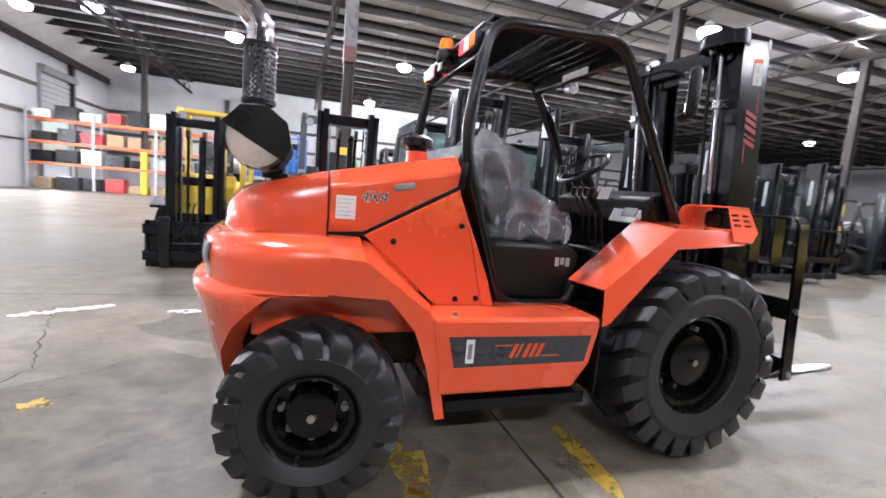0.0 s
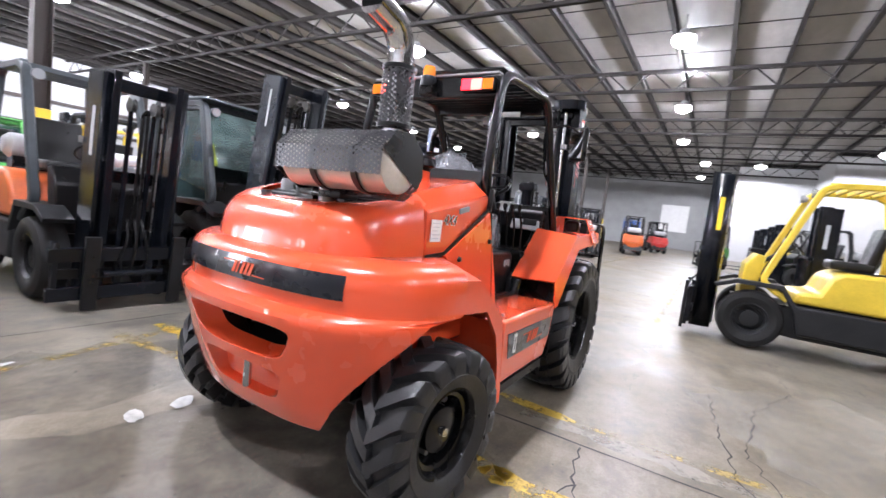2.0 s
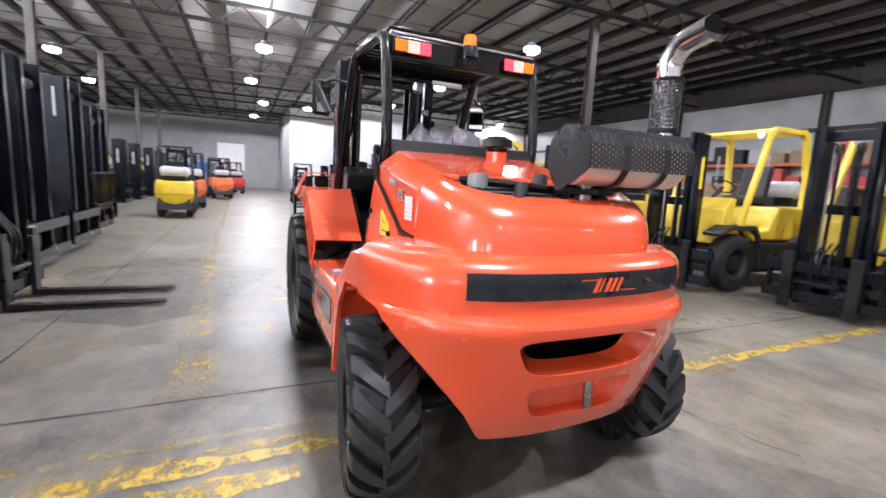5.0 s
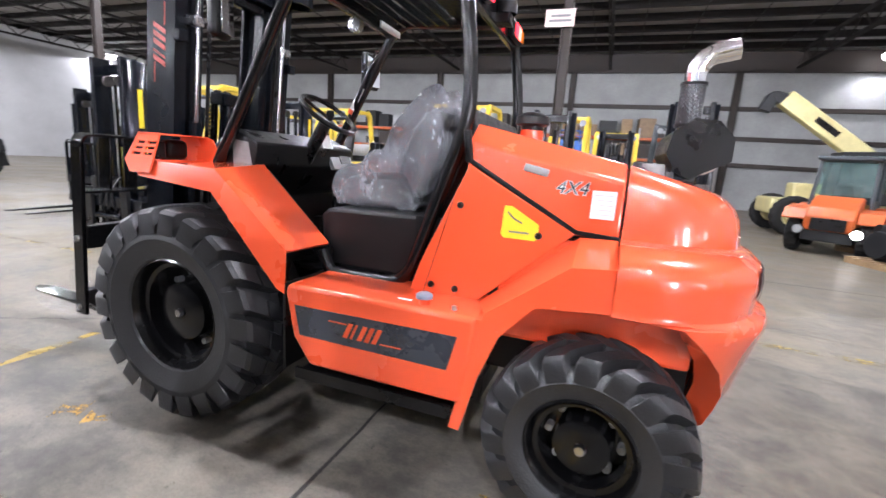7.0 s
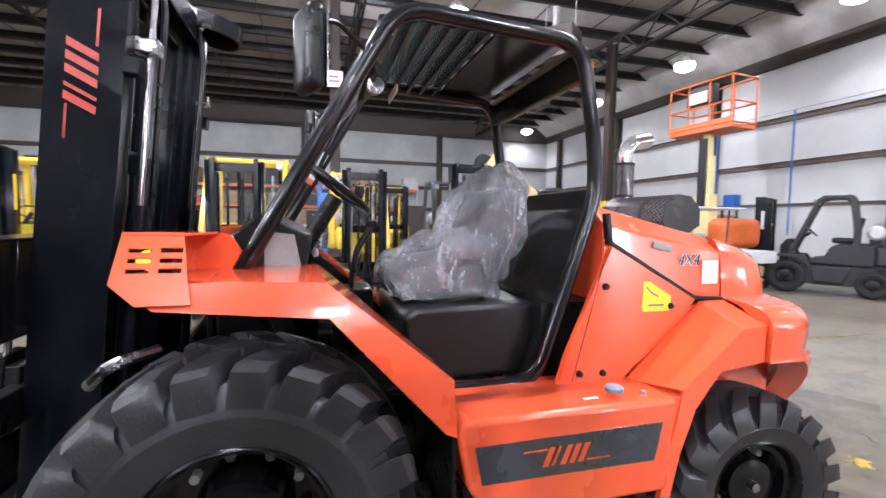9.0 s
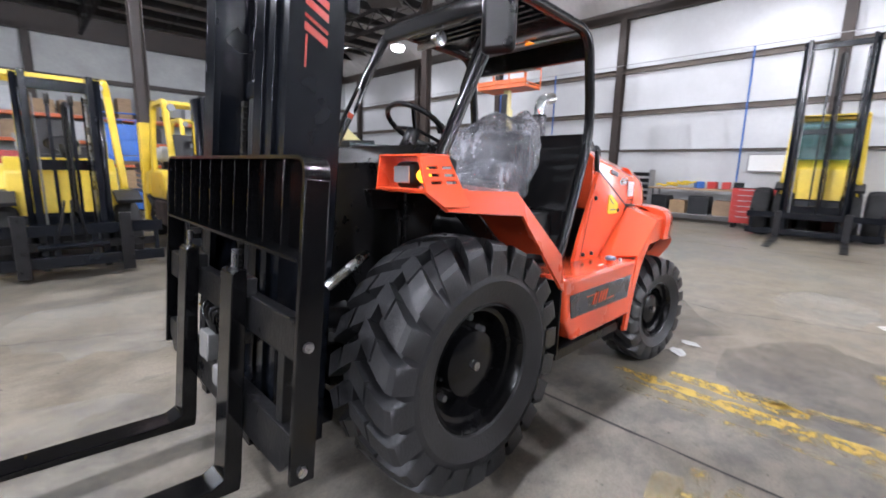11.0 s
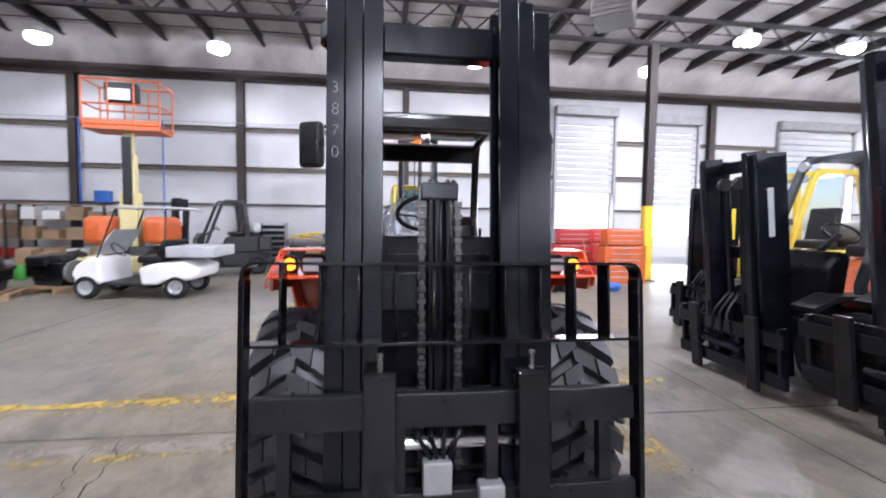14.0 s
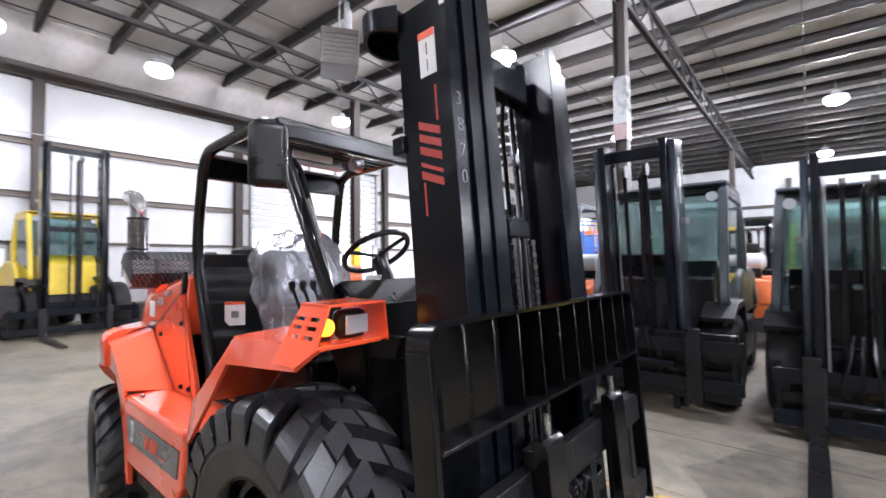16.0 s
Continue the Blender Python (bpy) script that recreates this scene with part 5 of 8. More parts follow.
        part("pictogram", box(B(), -0.65, -0.57, 0.5705, 0.5725, 1.108, 1.116), PRINT, yl)
        part("pictogram", sweep(B(), rounded([(-0.56, 0.5715, 1.19), (-0.585, 0.5715, 1.165), (-0.62, 0.5715, 1.15)], 0.03), rect(0.003, 0.006)), PRINT, yl)
    else:
        lb = part("level_label", box(B(), -0.375, -0.335, -0.8085, -0.8055, 0.60, 0.71), WHITE, hero, "white level label")
        part("print_line", box(B(), -0.366, -0.346, -0.81, -0.8087, 0.62, 0.69), PRINT, lb)
    part("tank_stud", lathe(B(), [(0, 0.02), (0.01, 0.016), (0.012, 0.0)], 10, "z", (-0.42, S(0.74), 0.804)), STEEL, tank)
    part("tank_end", slab_y(B(), [(-0.50, 0.802), (-0.575, 0.802), (-0.545, 0.66), (-0.485, 0.46), (-0.44, 0.46)], S(0.45), S(0.788), 0.004), ORANGE, tank)
    # step below the tank
    part("step_plate", box(B(), -0.44, 0.32, S(0.66) - 0.09, S(0.66) + 0.09, 0.35, 0.375, 0.004), SATIN, hero, "black ribbed step")
    part("step_edge", box(B(), -0.44, 0.32, S(0.752) - 0.008, S(0.752) + 0.008, 0.345, 0.40, 0.003), SATIN, hero)
    for x in (-0.4, -0.05, 0.28):
        part("step_bracket", box(B(), x - 0.02, x + 0.02, S(0.6) - 0.02, S(0.6) + 0.02, 0.375, 0.46), SATIN, hero)
    part("mud_flap", box(B(), 0.345, 0.36, S(0.62) - 0.17, S(0.62) + 0.17, 0.40, 0.80, 0.003), SATIN, hero)
    # front fender with its light box
    bm = B()
    P = lambda x, y, z: bm.verts.new((x, S(y), z))  # noqa: E731
    I0, I1, I2 = P(1.10, 0.44, 1.29), P(0.775, 0.44, 1.29), P(0.365, 0.44, 0.925)
    U0, U1, U2 = P(1.29, 0.775, 1.285), P(0.755, 0.775, 1.268), P(0.352, 0.775, 0.94)
    S0, S1, S2 = P(1.20, 0.805, 1.205), P(0.745, 0.805, 1.165), P(0.385, 0.805, 0.775)
    S3, V0 = P(0.345, 0.80, 0.755), P(1.29, 0.52, 1.285)
    for q in ((I0, I1, U1, U0, V0), (I1, I2, U2, U1), (U0, U1, S1, S0), (U1, U2, S2, S1), (U2, S3, S2)):
        bm.faces.new(q)
    bmesh.ops.recalc_face_normals(bm, faces=bm.faces[:])
    bmesh.ops.solidify(bm, geom=bm.faces[:], thickness=0.014)
    bmesh.ops.recalc_face_normals(bm, faces=bm.faces[:])
    fd = part("front_fender", bm, ORANGE, hero, "folded orange front fender", angle=20)
    part("fender_liner", slab_y(B(), [(1.30, 1.27), (1.28, 1.19), (0.8, 1.17), (0.42, 0.83), (0.40, 0.6), (0.37, 0.6), (0.37, 0.9), (0.77, 1.26)], S(0.40), S(0.44), 0.003), SATIN, hero)
    # sheet-metal pod over the lamps: leaning slotted side, flat top, sloped inner cheek
    sp = slab_y(B(), [(1.105, -0.045), (1.14, 0.165), (1.288, 0.165), (1.302, 0.015), (1.235, -0.045)], -0.004, 0.004)
    ct = B()
    for x in (1.135, 1.212):
        for z in (0.045, 0.075, 0.105):
            box(ct, x, x + 0.056, -0.05, 0.05, z, z + 0.014)
    part("light_box", cut(sp, ct), ORANGE, fd, "orange slotted light guard", m=Matrix.Translation((0, S(0.798), 1.262)) @ pose(0, 0, 0, 26 * sy))
    part("light_box_top", slab_z(B(), [(1.135, S(0.735)), (1.285, S(0.735)), (1.285, S(0.495)), (1.09, S(0.495))], 1.402, 1.410, 0.002), ORANGE, fd)
    part("light_box_side", slab_y(B(), [(0.985, 1.272), (1.055, 1.395), (1.09, 1.408), (1.285, 1.408), (1.305, 1.272)], S(0.492), S(0.5), 0.002), ORANGE, fd)
    part("light_box_sill", slab_z(B(), [(1.08, S(0.785)), (1.30, S(0.785)), (1.30, S(0.49)), (1.08, S(0.49))], 1.278, 1.287, 0.002), ORANGE, fd)
    part("indicator_body", box(B(), 1.17, 1.225, S(0.705) - 0.032, S(0.705) + 0.032, 1.285, 1.375, 0.012), SATIN, fd)
    part("indicator_lens", lathe(B(), [(0.0, 0.04), (0.014, 0.037), (0.027, 0.02), (0.03, 0.0)], 16, "x", (1.225, S(0.705), 1.333)), AMBL, fd, "lit amber indicator lens")
    part("work_lamp", box(B(), 1.18, 1.25, S(0.595) - 0.062, S(0.595) + 0.062, 1.285, 1.385, 0.03, 4), SATIN, fd, "black square work lamp")
    part("lamp_lens", box(B(), 1.25, 1.257, S(0.595) - 0.046, S(0.595) + 0.046, 1.303, 1.367, 0.003), LENS, fd, "clear ribbed lamp lens")
    part("lamp_foot", box(B(), 1.19, 1.23, S(0.595) - 0.02, S(0.595) + 0.02, 1.272, 1.29, 0.003), SATIN, fd)
    # guard side loop, mirror
    loop = rounded([(0.37, S(0.49), 0.90), (0.325, S(0.49), 0.79), (-0.09, S(0.49), 0.79), (-0.345, S(0.49), 1.56), (-0.335, S(0.49), 1.78), (-0.265, S(0.485), 2.19), (0.50, S(0.485), 2.23), (1.045, S(0.49), 1.25)], 0.13, 8)
    part("guard_frame", sweep(B(), loop, circle(0.031, 14), up=(0, 1, 0)), BLACK, hero, "black tubular guard frame")
    part("grab_handle", tube(B(), rounded([(0.60, S(0.475), 2.05), (0.66, S(0.44), 1.98), (0.78, S(0.44), 1.72), (0.80, S(0.475), 1.66)], 0.05), 0.012, 8), BLACK, hero)
    part("mirror_arm", tube(B(), rounded([(0.62, S(0.50), 2.06), (0.72, S(0.60), 2.10), (0.78, S(0.66), 2.06), (0.79, S(0.665), 1.98)], 0.05), 0.009, 8), BLACK, hero)
    mh = part("mirror_housing", box(B(), 0.775, 0.835, S(0.665) - 0.075, S(0.665) + 0.075, 1.84, 2.10, 0.03, 4), SATIN, hero, "black wing mirror", m=MIRM(S))
    part("mirror_glass", box(B(), 0.766, 0.774, S(0.665) - 0.06, S(0.665) + 0.06, 1.86, 2.08, 0.003), MIRROR, mh, m=MIRM(S))

# chassis, axles
part("chassis", box(B(), -1.3, 1.45, -0.36, 0.36, 0.42, 0.62, 0.02), SATIN, hero, "black frame rails")
part("front_axle", cyl(B(), (1.0, -0.55, 0.54), (1.0, 0.55, 0.54), 0.11, 16), SATIN, hero)
part("axle_housing", lathe(B(), [(0, -0.2), (0.17, -0.15), (0.2, 0), (0.17, 0.15), (0, 0.2)], 18, "y", (1.0, 0, 0.54)), SATIN, hero)
part("rear_axle", cyl(B(), (-0.99, -0.6, 0.39), (-0.99, 0.6, 0.39), 0.075, 14), SATIN, hero)
part("under_tray", box(B(), -0.5, 0.4, -0.5, 0.5, 0.3, 0.44, 0.02), SATIN, hero)
for sy in (-1, 1):
    wheel(hero, 1.0, sy * 0.665, 0.54, 0.40, sy, RIMB, 22, turn=5 * sy, bolts=10, mat=RUBBER, lug_w=0.076)
    wheel(hero, -0.986 + 0.029 * sy, sy * 0.70, 0.385, 0.28, sy, RIMB, 18, turn=11, bolts=8, mat=RUBBER, steer=-7, lug_w=0.058)

# cab tub
part("cab_floor", box(B(), -0.2, 0.86, -0.47, 0.47, 0.78, 0.80, 0.004), SATIN, hero, "black rubber cab floor")
part("cab_bulkhead", slab_y(B(), [(-0.06, 0.80), (-0.12, 0.80), (-0.37, 1.52), (-0.345, 1.60), (-0.31, 1.60), (-0.33, 1.52)], -0.465, 0.465, 0.006), VINYL, hero, "black padded bulkhead behind the seat")
seat = part("seat_box", slab_y(B(), [(-0.10, 0.80), (0.42, 0.80), (0.45, 1.06), (0.40, 1.10), (-0.2, 1.11)], -0.40, 0.40, 0.02, 3), VINYL, hero, "black seat box")
for k in range(3):
    part("seat_box_label", box(B(), 0.29 + k * 0.035, 0.315 + k * 0.035, -0.404, -0.4015, 0.99 + 0.01 * (k % 2), 1.04), GREYP, seat)
part("seat_cushion", slab_y(B(), [(0.0, 1.11), (0.40, 1.11), (0.45, 1.18), (0.41, 1.25), (0.25, 1.29), (0.05, 1.3)], -0.26, 0.26, 0.045, 3), VINYL, hero)
part("seat_back", slab_y(B(), [(-0.02, 1.18), (0.12, 1.26), (0.05, 1.5), (-0.04, 1.62), (-0.12, 1.62), (-0.12, 1.4)], -0.23, 0.23, 0.045, 3), VINYL, hero)


def wrap(prof, y, amp, seed, taper=9.0):
    """A loose crumpled cover round a seat cushion."""
    bm = B()
    solid(bm, [(x, -y, z) for x, z in prof], [(x, y, z) for x, z in prof], 0.05, 3)
    bmesh.ops.triangulate(bm, faces=bm.faces[:])
    for _ in range(3):
        bmesh.ops.subdivide_edges(bm, edges=[e for e in bm.edges if e.calc_length() > 0.05], cuts=1)
        bmesh.ops.triangulate(bm, faces=[f for f in bm.faces if len(f.verts) > 3])
    for v in bm.verts:
        v.co.y *= 1 - 0.8 * max(0.0, min(1.0, (v.co.z - taper) / 0.3)) ** 1.3
        p = v.co * 9 + Vector((seed, 0, 0))
        v.co += Vector((noise.noise(p), noise.noise(p + Vector((7, 3, 1))), noise.noise(p * 1.3 + Vector((1, 9, 4))))) * amp
    return bm


part("plastic_cover", wrap([(-0.02, 1.10), (0.45, 1.10), (0.51, 1.18), (0.46, 1.27), (0.32, 1.35), (0.15, 1.42), (0.0, 1.38)], 0.29, 0.05, 1.0), WRAP, hero, "crumpled clear plastic over the seat cushion", angle=10)
part("plastic_cover", wrap([(-0.05, 1.18), (0.24, 1.32), (0.17, 1.46), (0.08, 1.6), (-0.02, 1.71), (-0.1, 1.73), (-0.17, 1.64), (-0.15, 1.4)], 0.27, 0.045, 5.0, 1.6), WRAP, hero, "crumpled clear plastic over the seat back", angle=10)
TAGM = Matrix.Translation((-0.19, -0.34, 0)) @ pose(0, 0, 0, 0, 0, 65)
doc = part("manual_pouch", box(B(), -0.055, 0.055, -0.002, 0.002, 1.175, 1.315, 0.001), WHITE, hero, "white paper tag with a red heading", m=TAGM)
part("tag_heading", box(B(), -0.055, 0.055, -0.0045, -0.0022, 1.298, 1.315), DECAL_R, doc, m=TAGM)
part("tag_print", box(B(), -0.02, 0.02, -0.0045, -0.0022, 1.22, 1.26), PRINT, doc, m=TAGM)
dash = part("dash_cowl", slab_y(B(), [(1.12, 0.84), (1.12, 1.36), (0.98, 1.47), (0.80, 1.40), (0.82, 1.28), (0.96, 1.1), (0.90, 0.84)], -0.455, 0.455, 0.012), SATIN, hero, "black dash cowl")
part("instrument_panel", slab_y(B(), [(0.775, 1.27), (0.845, 1.43), (0.865, 1.425), (0.80, 1.262)], -0.44, -0.2, 0.004), GREYP, dash, "grey instrument panel")
part("gauge", slab_y(B(), [(0.785, 1.305), (0.825, 1.4), (0.83, 1.398), (0.79, 1.303)], -0.42, -0.3, 0.001), SATIN, dash)
part("dash_tag", slab_y(B(), [(0.77, 1.40), (0.80, 1.48), (0.803, 1.479), (0.773, 1.399)], -0.17, -0.07), WHITE, dash, "white paper tag")
for x, z in ((1.03, 1.40), (1.06, 1.05)):
    part("dash_bolt", lathe(B(), [(0, -0.012), (0.01, -0.01), (0.012, 0)], 8, "y", (x, -0.455, z)), STEEL, dash)
part("side_screen", slab_y(B(), [(0.83, 1.25), (0.96, 1.29), (0.96, 1.41), (0.86, 1.40)], 0.4555, 0.459), GREYST, dash, "grey metal side cover")
part("steering_column", tube(B(), [(0.92, 0.0, 1.2), (0.70, 0.0, 1.56)], 0.04, 10), SATIN, hero)
ring = [Vector((0.685, 0, 1.595)) + Vector((0.135 * math.cos(a), 0.185 * math.sin(a), 0.10 * math.cos(a))) for a in [2 * math.pi * k / 28 for k in range(28)]]
sw = part("steering_wheel", tube(B(), ring, 0.015, 8, True), SATIN, hero, "black steering wheel with spinner knob")
for a in (0.6, 2.7, 4.7):
    part("spoke", cyl(B(), (0.69, 0, 1.575), Vector((0.685, 0, 1.595)) + Vector((0.13 * math.cos(a), 0.18 * math.sin(a), 0.096 * math.cos(a))), 0.011, 6), SATIN, sw)
part("spinner_knob", lathe(B(), [(0, 0.06), (0.02, 0.055), (0.024, 0.03), (0.012, 0)], 12, "z", (0.60, 0.11, 1.55)), SATIN, sw)
for k in range(4):
    lv = part("control_lever", tube(B(), rounded([(0.62, -0.2 - k * 0.06, 1.05), (0.58, -0.2 - k * 0.06, 1.3), (0.50, -0.2 - k * 0.06, 1.42)], 0.05), 0.008, 6), SATIN, hero)
    part("lever_knob", lathe(B(), [(0, 0.03), (0.016, 0.02), (0.018, 0.0), (0.008, -0.03)], 10, "z", (0.497, -0.2 - k * 0.06, 1.43)), SATIN, lv)
part("lever_console", box(B(), 0.5, 0.75, -0.45, -0.17, 0.8, 1.1, 0.02), SATIN, hero)
part("pedal", box(B(), 0.72, 0.78, -0.08, 0.02, 0.86, 0.98, 0.01), SATIN, hero)
part("pedal", box(B(), 0.72, 0.78, 0.16, 0.24, 0.86, 0.98, 0.01), SATIN, hero)

# guard roof
part("roof_plate", box(B(), -0.25, 0.08, -0.46, 0.46, 2.215, 2.23, 0.003), BLACK, hero, "black steel roof plate")
for k in range(6):
    x = 0.12 + k * 0.075
    part("roof_bar", box(B(), x, x + 0.022, -0.46, 0.46, 2.19, 2.235, 0.004), BLACK, hero)
part("roof_visor", box(B(), 0.08, 0.5, -0.45, 0.45, 2.24, 2.247), CLEAR, hero, "clear roof panel")
part("front_crossbar", box(B(), 0.505, 0.565, -0.46, 0.46, 2.13, 2.21, 0.012), BLACK, hero)
part("wiper_motor", lathe(B(), [(0, -0.03), (0.035, -0.03), (0.04, 0.02), (0, 0.03)], 14, "y", (0.52, 0.0, 2.08)), STEEL, hero)
pl = part("post_label", sweep(B(), [(0.735, -0.452, 1.82), (0.83, -0.452, 1.65)], rect(0.004, 0.035)), WHITE, hero, "white label on the front post")
part("label_heading", sweep(B(), [(0.815, -0.4495, 1.677), (0.83, -0.4495, 1.65)], rect(0.004, 0.036)), DECAL_R, pl)
part("roof_label", box(B(), 0.40, 0.41, -0.32, -0.08, 2.09, 2.125), WHITE, hero, "white and red label under the roof")
rp = part("rear_light_plate", box(B(), -0.30, -0.26, -0.49, 0.49, 2.04, 2.17, 0.01), BLACK, hero, "black rear light plate")
part("plate_edge", box(B(), -0.305, -0.24, -0.47, 0.47, 2.172, 2.186, 0.004), GREYST, rp)
for sy in (-1, 1):
    lt = part("tail_light", box(B(), -0.335, -0.30, sy * 0.35 - 0.11, sy * 0.35 + 0.11, 2.065, 2.145, 0.012, 3), SATIN, hero, "combination tail light, lit red")
    part("amber_lens", box(B(), -0.343, -0.335, sy * 0.42 - 0.035, sy * 0.42 + 0.035, 2.073, 2.137, 0.003), AMBER, lt)
    part("red_lens", box(B(), -0.343, -0.335, sy * 0.345 - 0.036, sy * 0.345 + 0.036, 2.073, 2.137, 0.003), REDHOT, lt, "lit red lens")
    part("stop_lens", box(B(), -0.343, -0.335, sy * 0.275 - 0.03, sy * 0.275 + 0.03, 2.073, 2.137, 0.003), REDL, lt, "lit red lens")
part("beacon_base", lathe(B(), [(0.05, 2.10), (0.05, 2.15), (0.042, 2.165), (0, 2.165)], 18, "z", (-0.34, 0, 0)), SATIN, hero)
part("beacon_bracket", box(B(), -0.37, -0.28, -0.05, 0.05, 2.05, 2.10, 0.008), SATIN, hero)
part("beacon", lathe(B(), [(0.04, 2.16), (0.041, 2.20), (0.034, 2.225), (0, 2.23)], 18, "z", (-0.34, 0, 0)), AMBER, hero, "amber warning beacon")
part("air_precleaner", lathe(B(), [(0, 1.655), (0.05, 1.65), (0.085, 1.63), (0.09, 1.59), (0.06, 1.58), (0.055, 1.50), (0, 1.49)], 24, "z", (-0.50, -0.13, 0)), SATIN, hero, "black mushroom air pre-cleaner")
part("precleaner_neck", lathe(B(), [(0.06, 1.46), (0.06, 1.56), (0.045, 1.575)], 20, "z", (-0.50, -0.13, 0)), ORANGE, hero)

# exhaust
mz, mxx = 1.50, -1.285
mf = part("muffler", lathe(B(), [(0, -0.60), (0.085, -0.598), (0.112, -0.585), (0.115, -0.03), (0.09, -0.015), (0, -0.01)], 28, "y", (mxx, 0, mz)), ALUM, hero, "aluminised muffler drum")
shield = B()
arc = [radians(a) for a in (-20, 22, 64, 106, 148, 190, 232, 258)]
outer = [(mxx - 0.14 * math.cos(a), mz + 0.14 * math.sin(a)) for a in arc]
for (xa, za), (xb, zb) in zip(outer, outer[1:]):
    v = [shield.verts.new(p) for p in ((xa, -0.60, za), (xb, -0.60, zb), (xb, -0.01, zb), (xa, -0.01, za))]
    shield.faces.new(v)
bmesh.ops.remove_doubles(shield, verts=shield.verts[:], dist=1e-4)
bmesh.ops.solidify(shield, geom=shield.faces[:], thickness=0.003)
part("heat_shield", shield, PERF, mf, "perforated black heat shield")
endc = [(mxx - 0.138 * math.cos(a), mz + 0.138 * math.sin(a)) for a in [radians(d) for d in (22, 64, 106, 148, 190, 218)]]
part("shield_end", slab_y(B(), endc, -0.606, -0.602), SATIN, mf)
part("shield_end", slab_y(B(), outer, -0.01, -0.006), SATIN, mf)
for y in (-0.45, -0.22):
    ringp = [(mxx + 0.122 * math.cos(a), y, mz + 0.122 * math.sin(a)) for a in [2 * math.pi * k / 24 for k in range(24)]]
    part("clamp_band", sweep(B(), ringp, rect(0.004, 0.03), True, up=(0, 1, 0)), SATIN, mf)
part("muffler_foot", box(B(), mxx, mxx + 0.12, -0.28, -0.02, 1.345, 1.375, 0.008), SATIN, mf)
for y in (-0.25, -0.05):
    part("muffler_bracket", box(B(), mxx + 0.04, mxx + 0.1, y - 0.02, y + 0.02, 1.29, mz - 0.07, 0.004), SATIN, mf)
part("inlet_pipe", cyl(B(), (mxx + 0.06, -0.15, 1.29), (mxx + 0.04, -0.15, mz - 0.08), 0.038, 16), STEEL, mf)
part("stack_pipe", cyl(B(), (mxx, -0.535, mz + 0.1), (mxx, -0.535, 1.88), 0.046, 18), CHROME, mf)
part("stack_shield", lathe(B(), [(0.064, 1.64), (0.064, 1.875)], 24, "z", (mxx, -0.535, 0)), PERF, mf, "perforated stack shield")
for z in (1.65, 1.87):
    part("shield_ring", lathe(B(), [(0.062, z - 0.008), (0.068, z - 0.008), (0.068, z + 0.008), (0.062, z + 0.008)], 24, "z", (mxx, -0.535, 0)), SATIN, mf)
el = rounded([(mxx, -0.535, 1.86), (mxx, -0.535, 1.95), (mxx - 0.05, -0.535, 2.02), (mxx - 0.185, -0.535, 2.05)], 0.09, 8)
part("exhaust_elbow", tube(B(), el, 0.053, 22), CHROME, mf, "chrome exhaust elbow")
# Solid disc; the shade inside the open pipe is painted black on it.
part("elbow_bore", lathe(B(), [(0, -0.004), (0.049, -0.004), (0.049, 0.004), (0, 0.004)], 18, "x", (mxx - 0.186, -0.535, 2.05)), BORE_DARK, mf, "black disc for the dark inside of the pipe mouth")

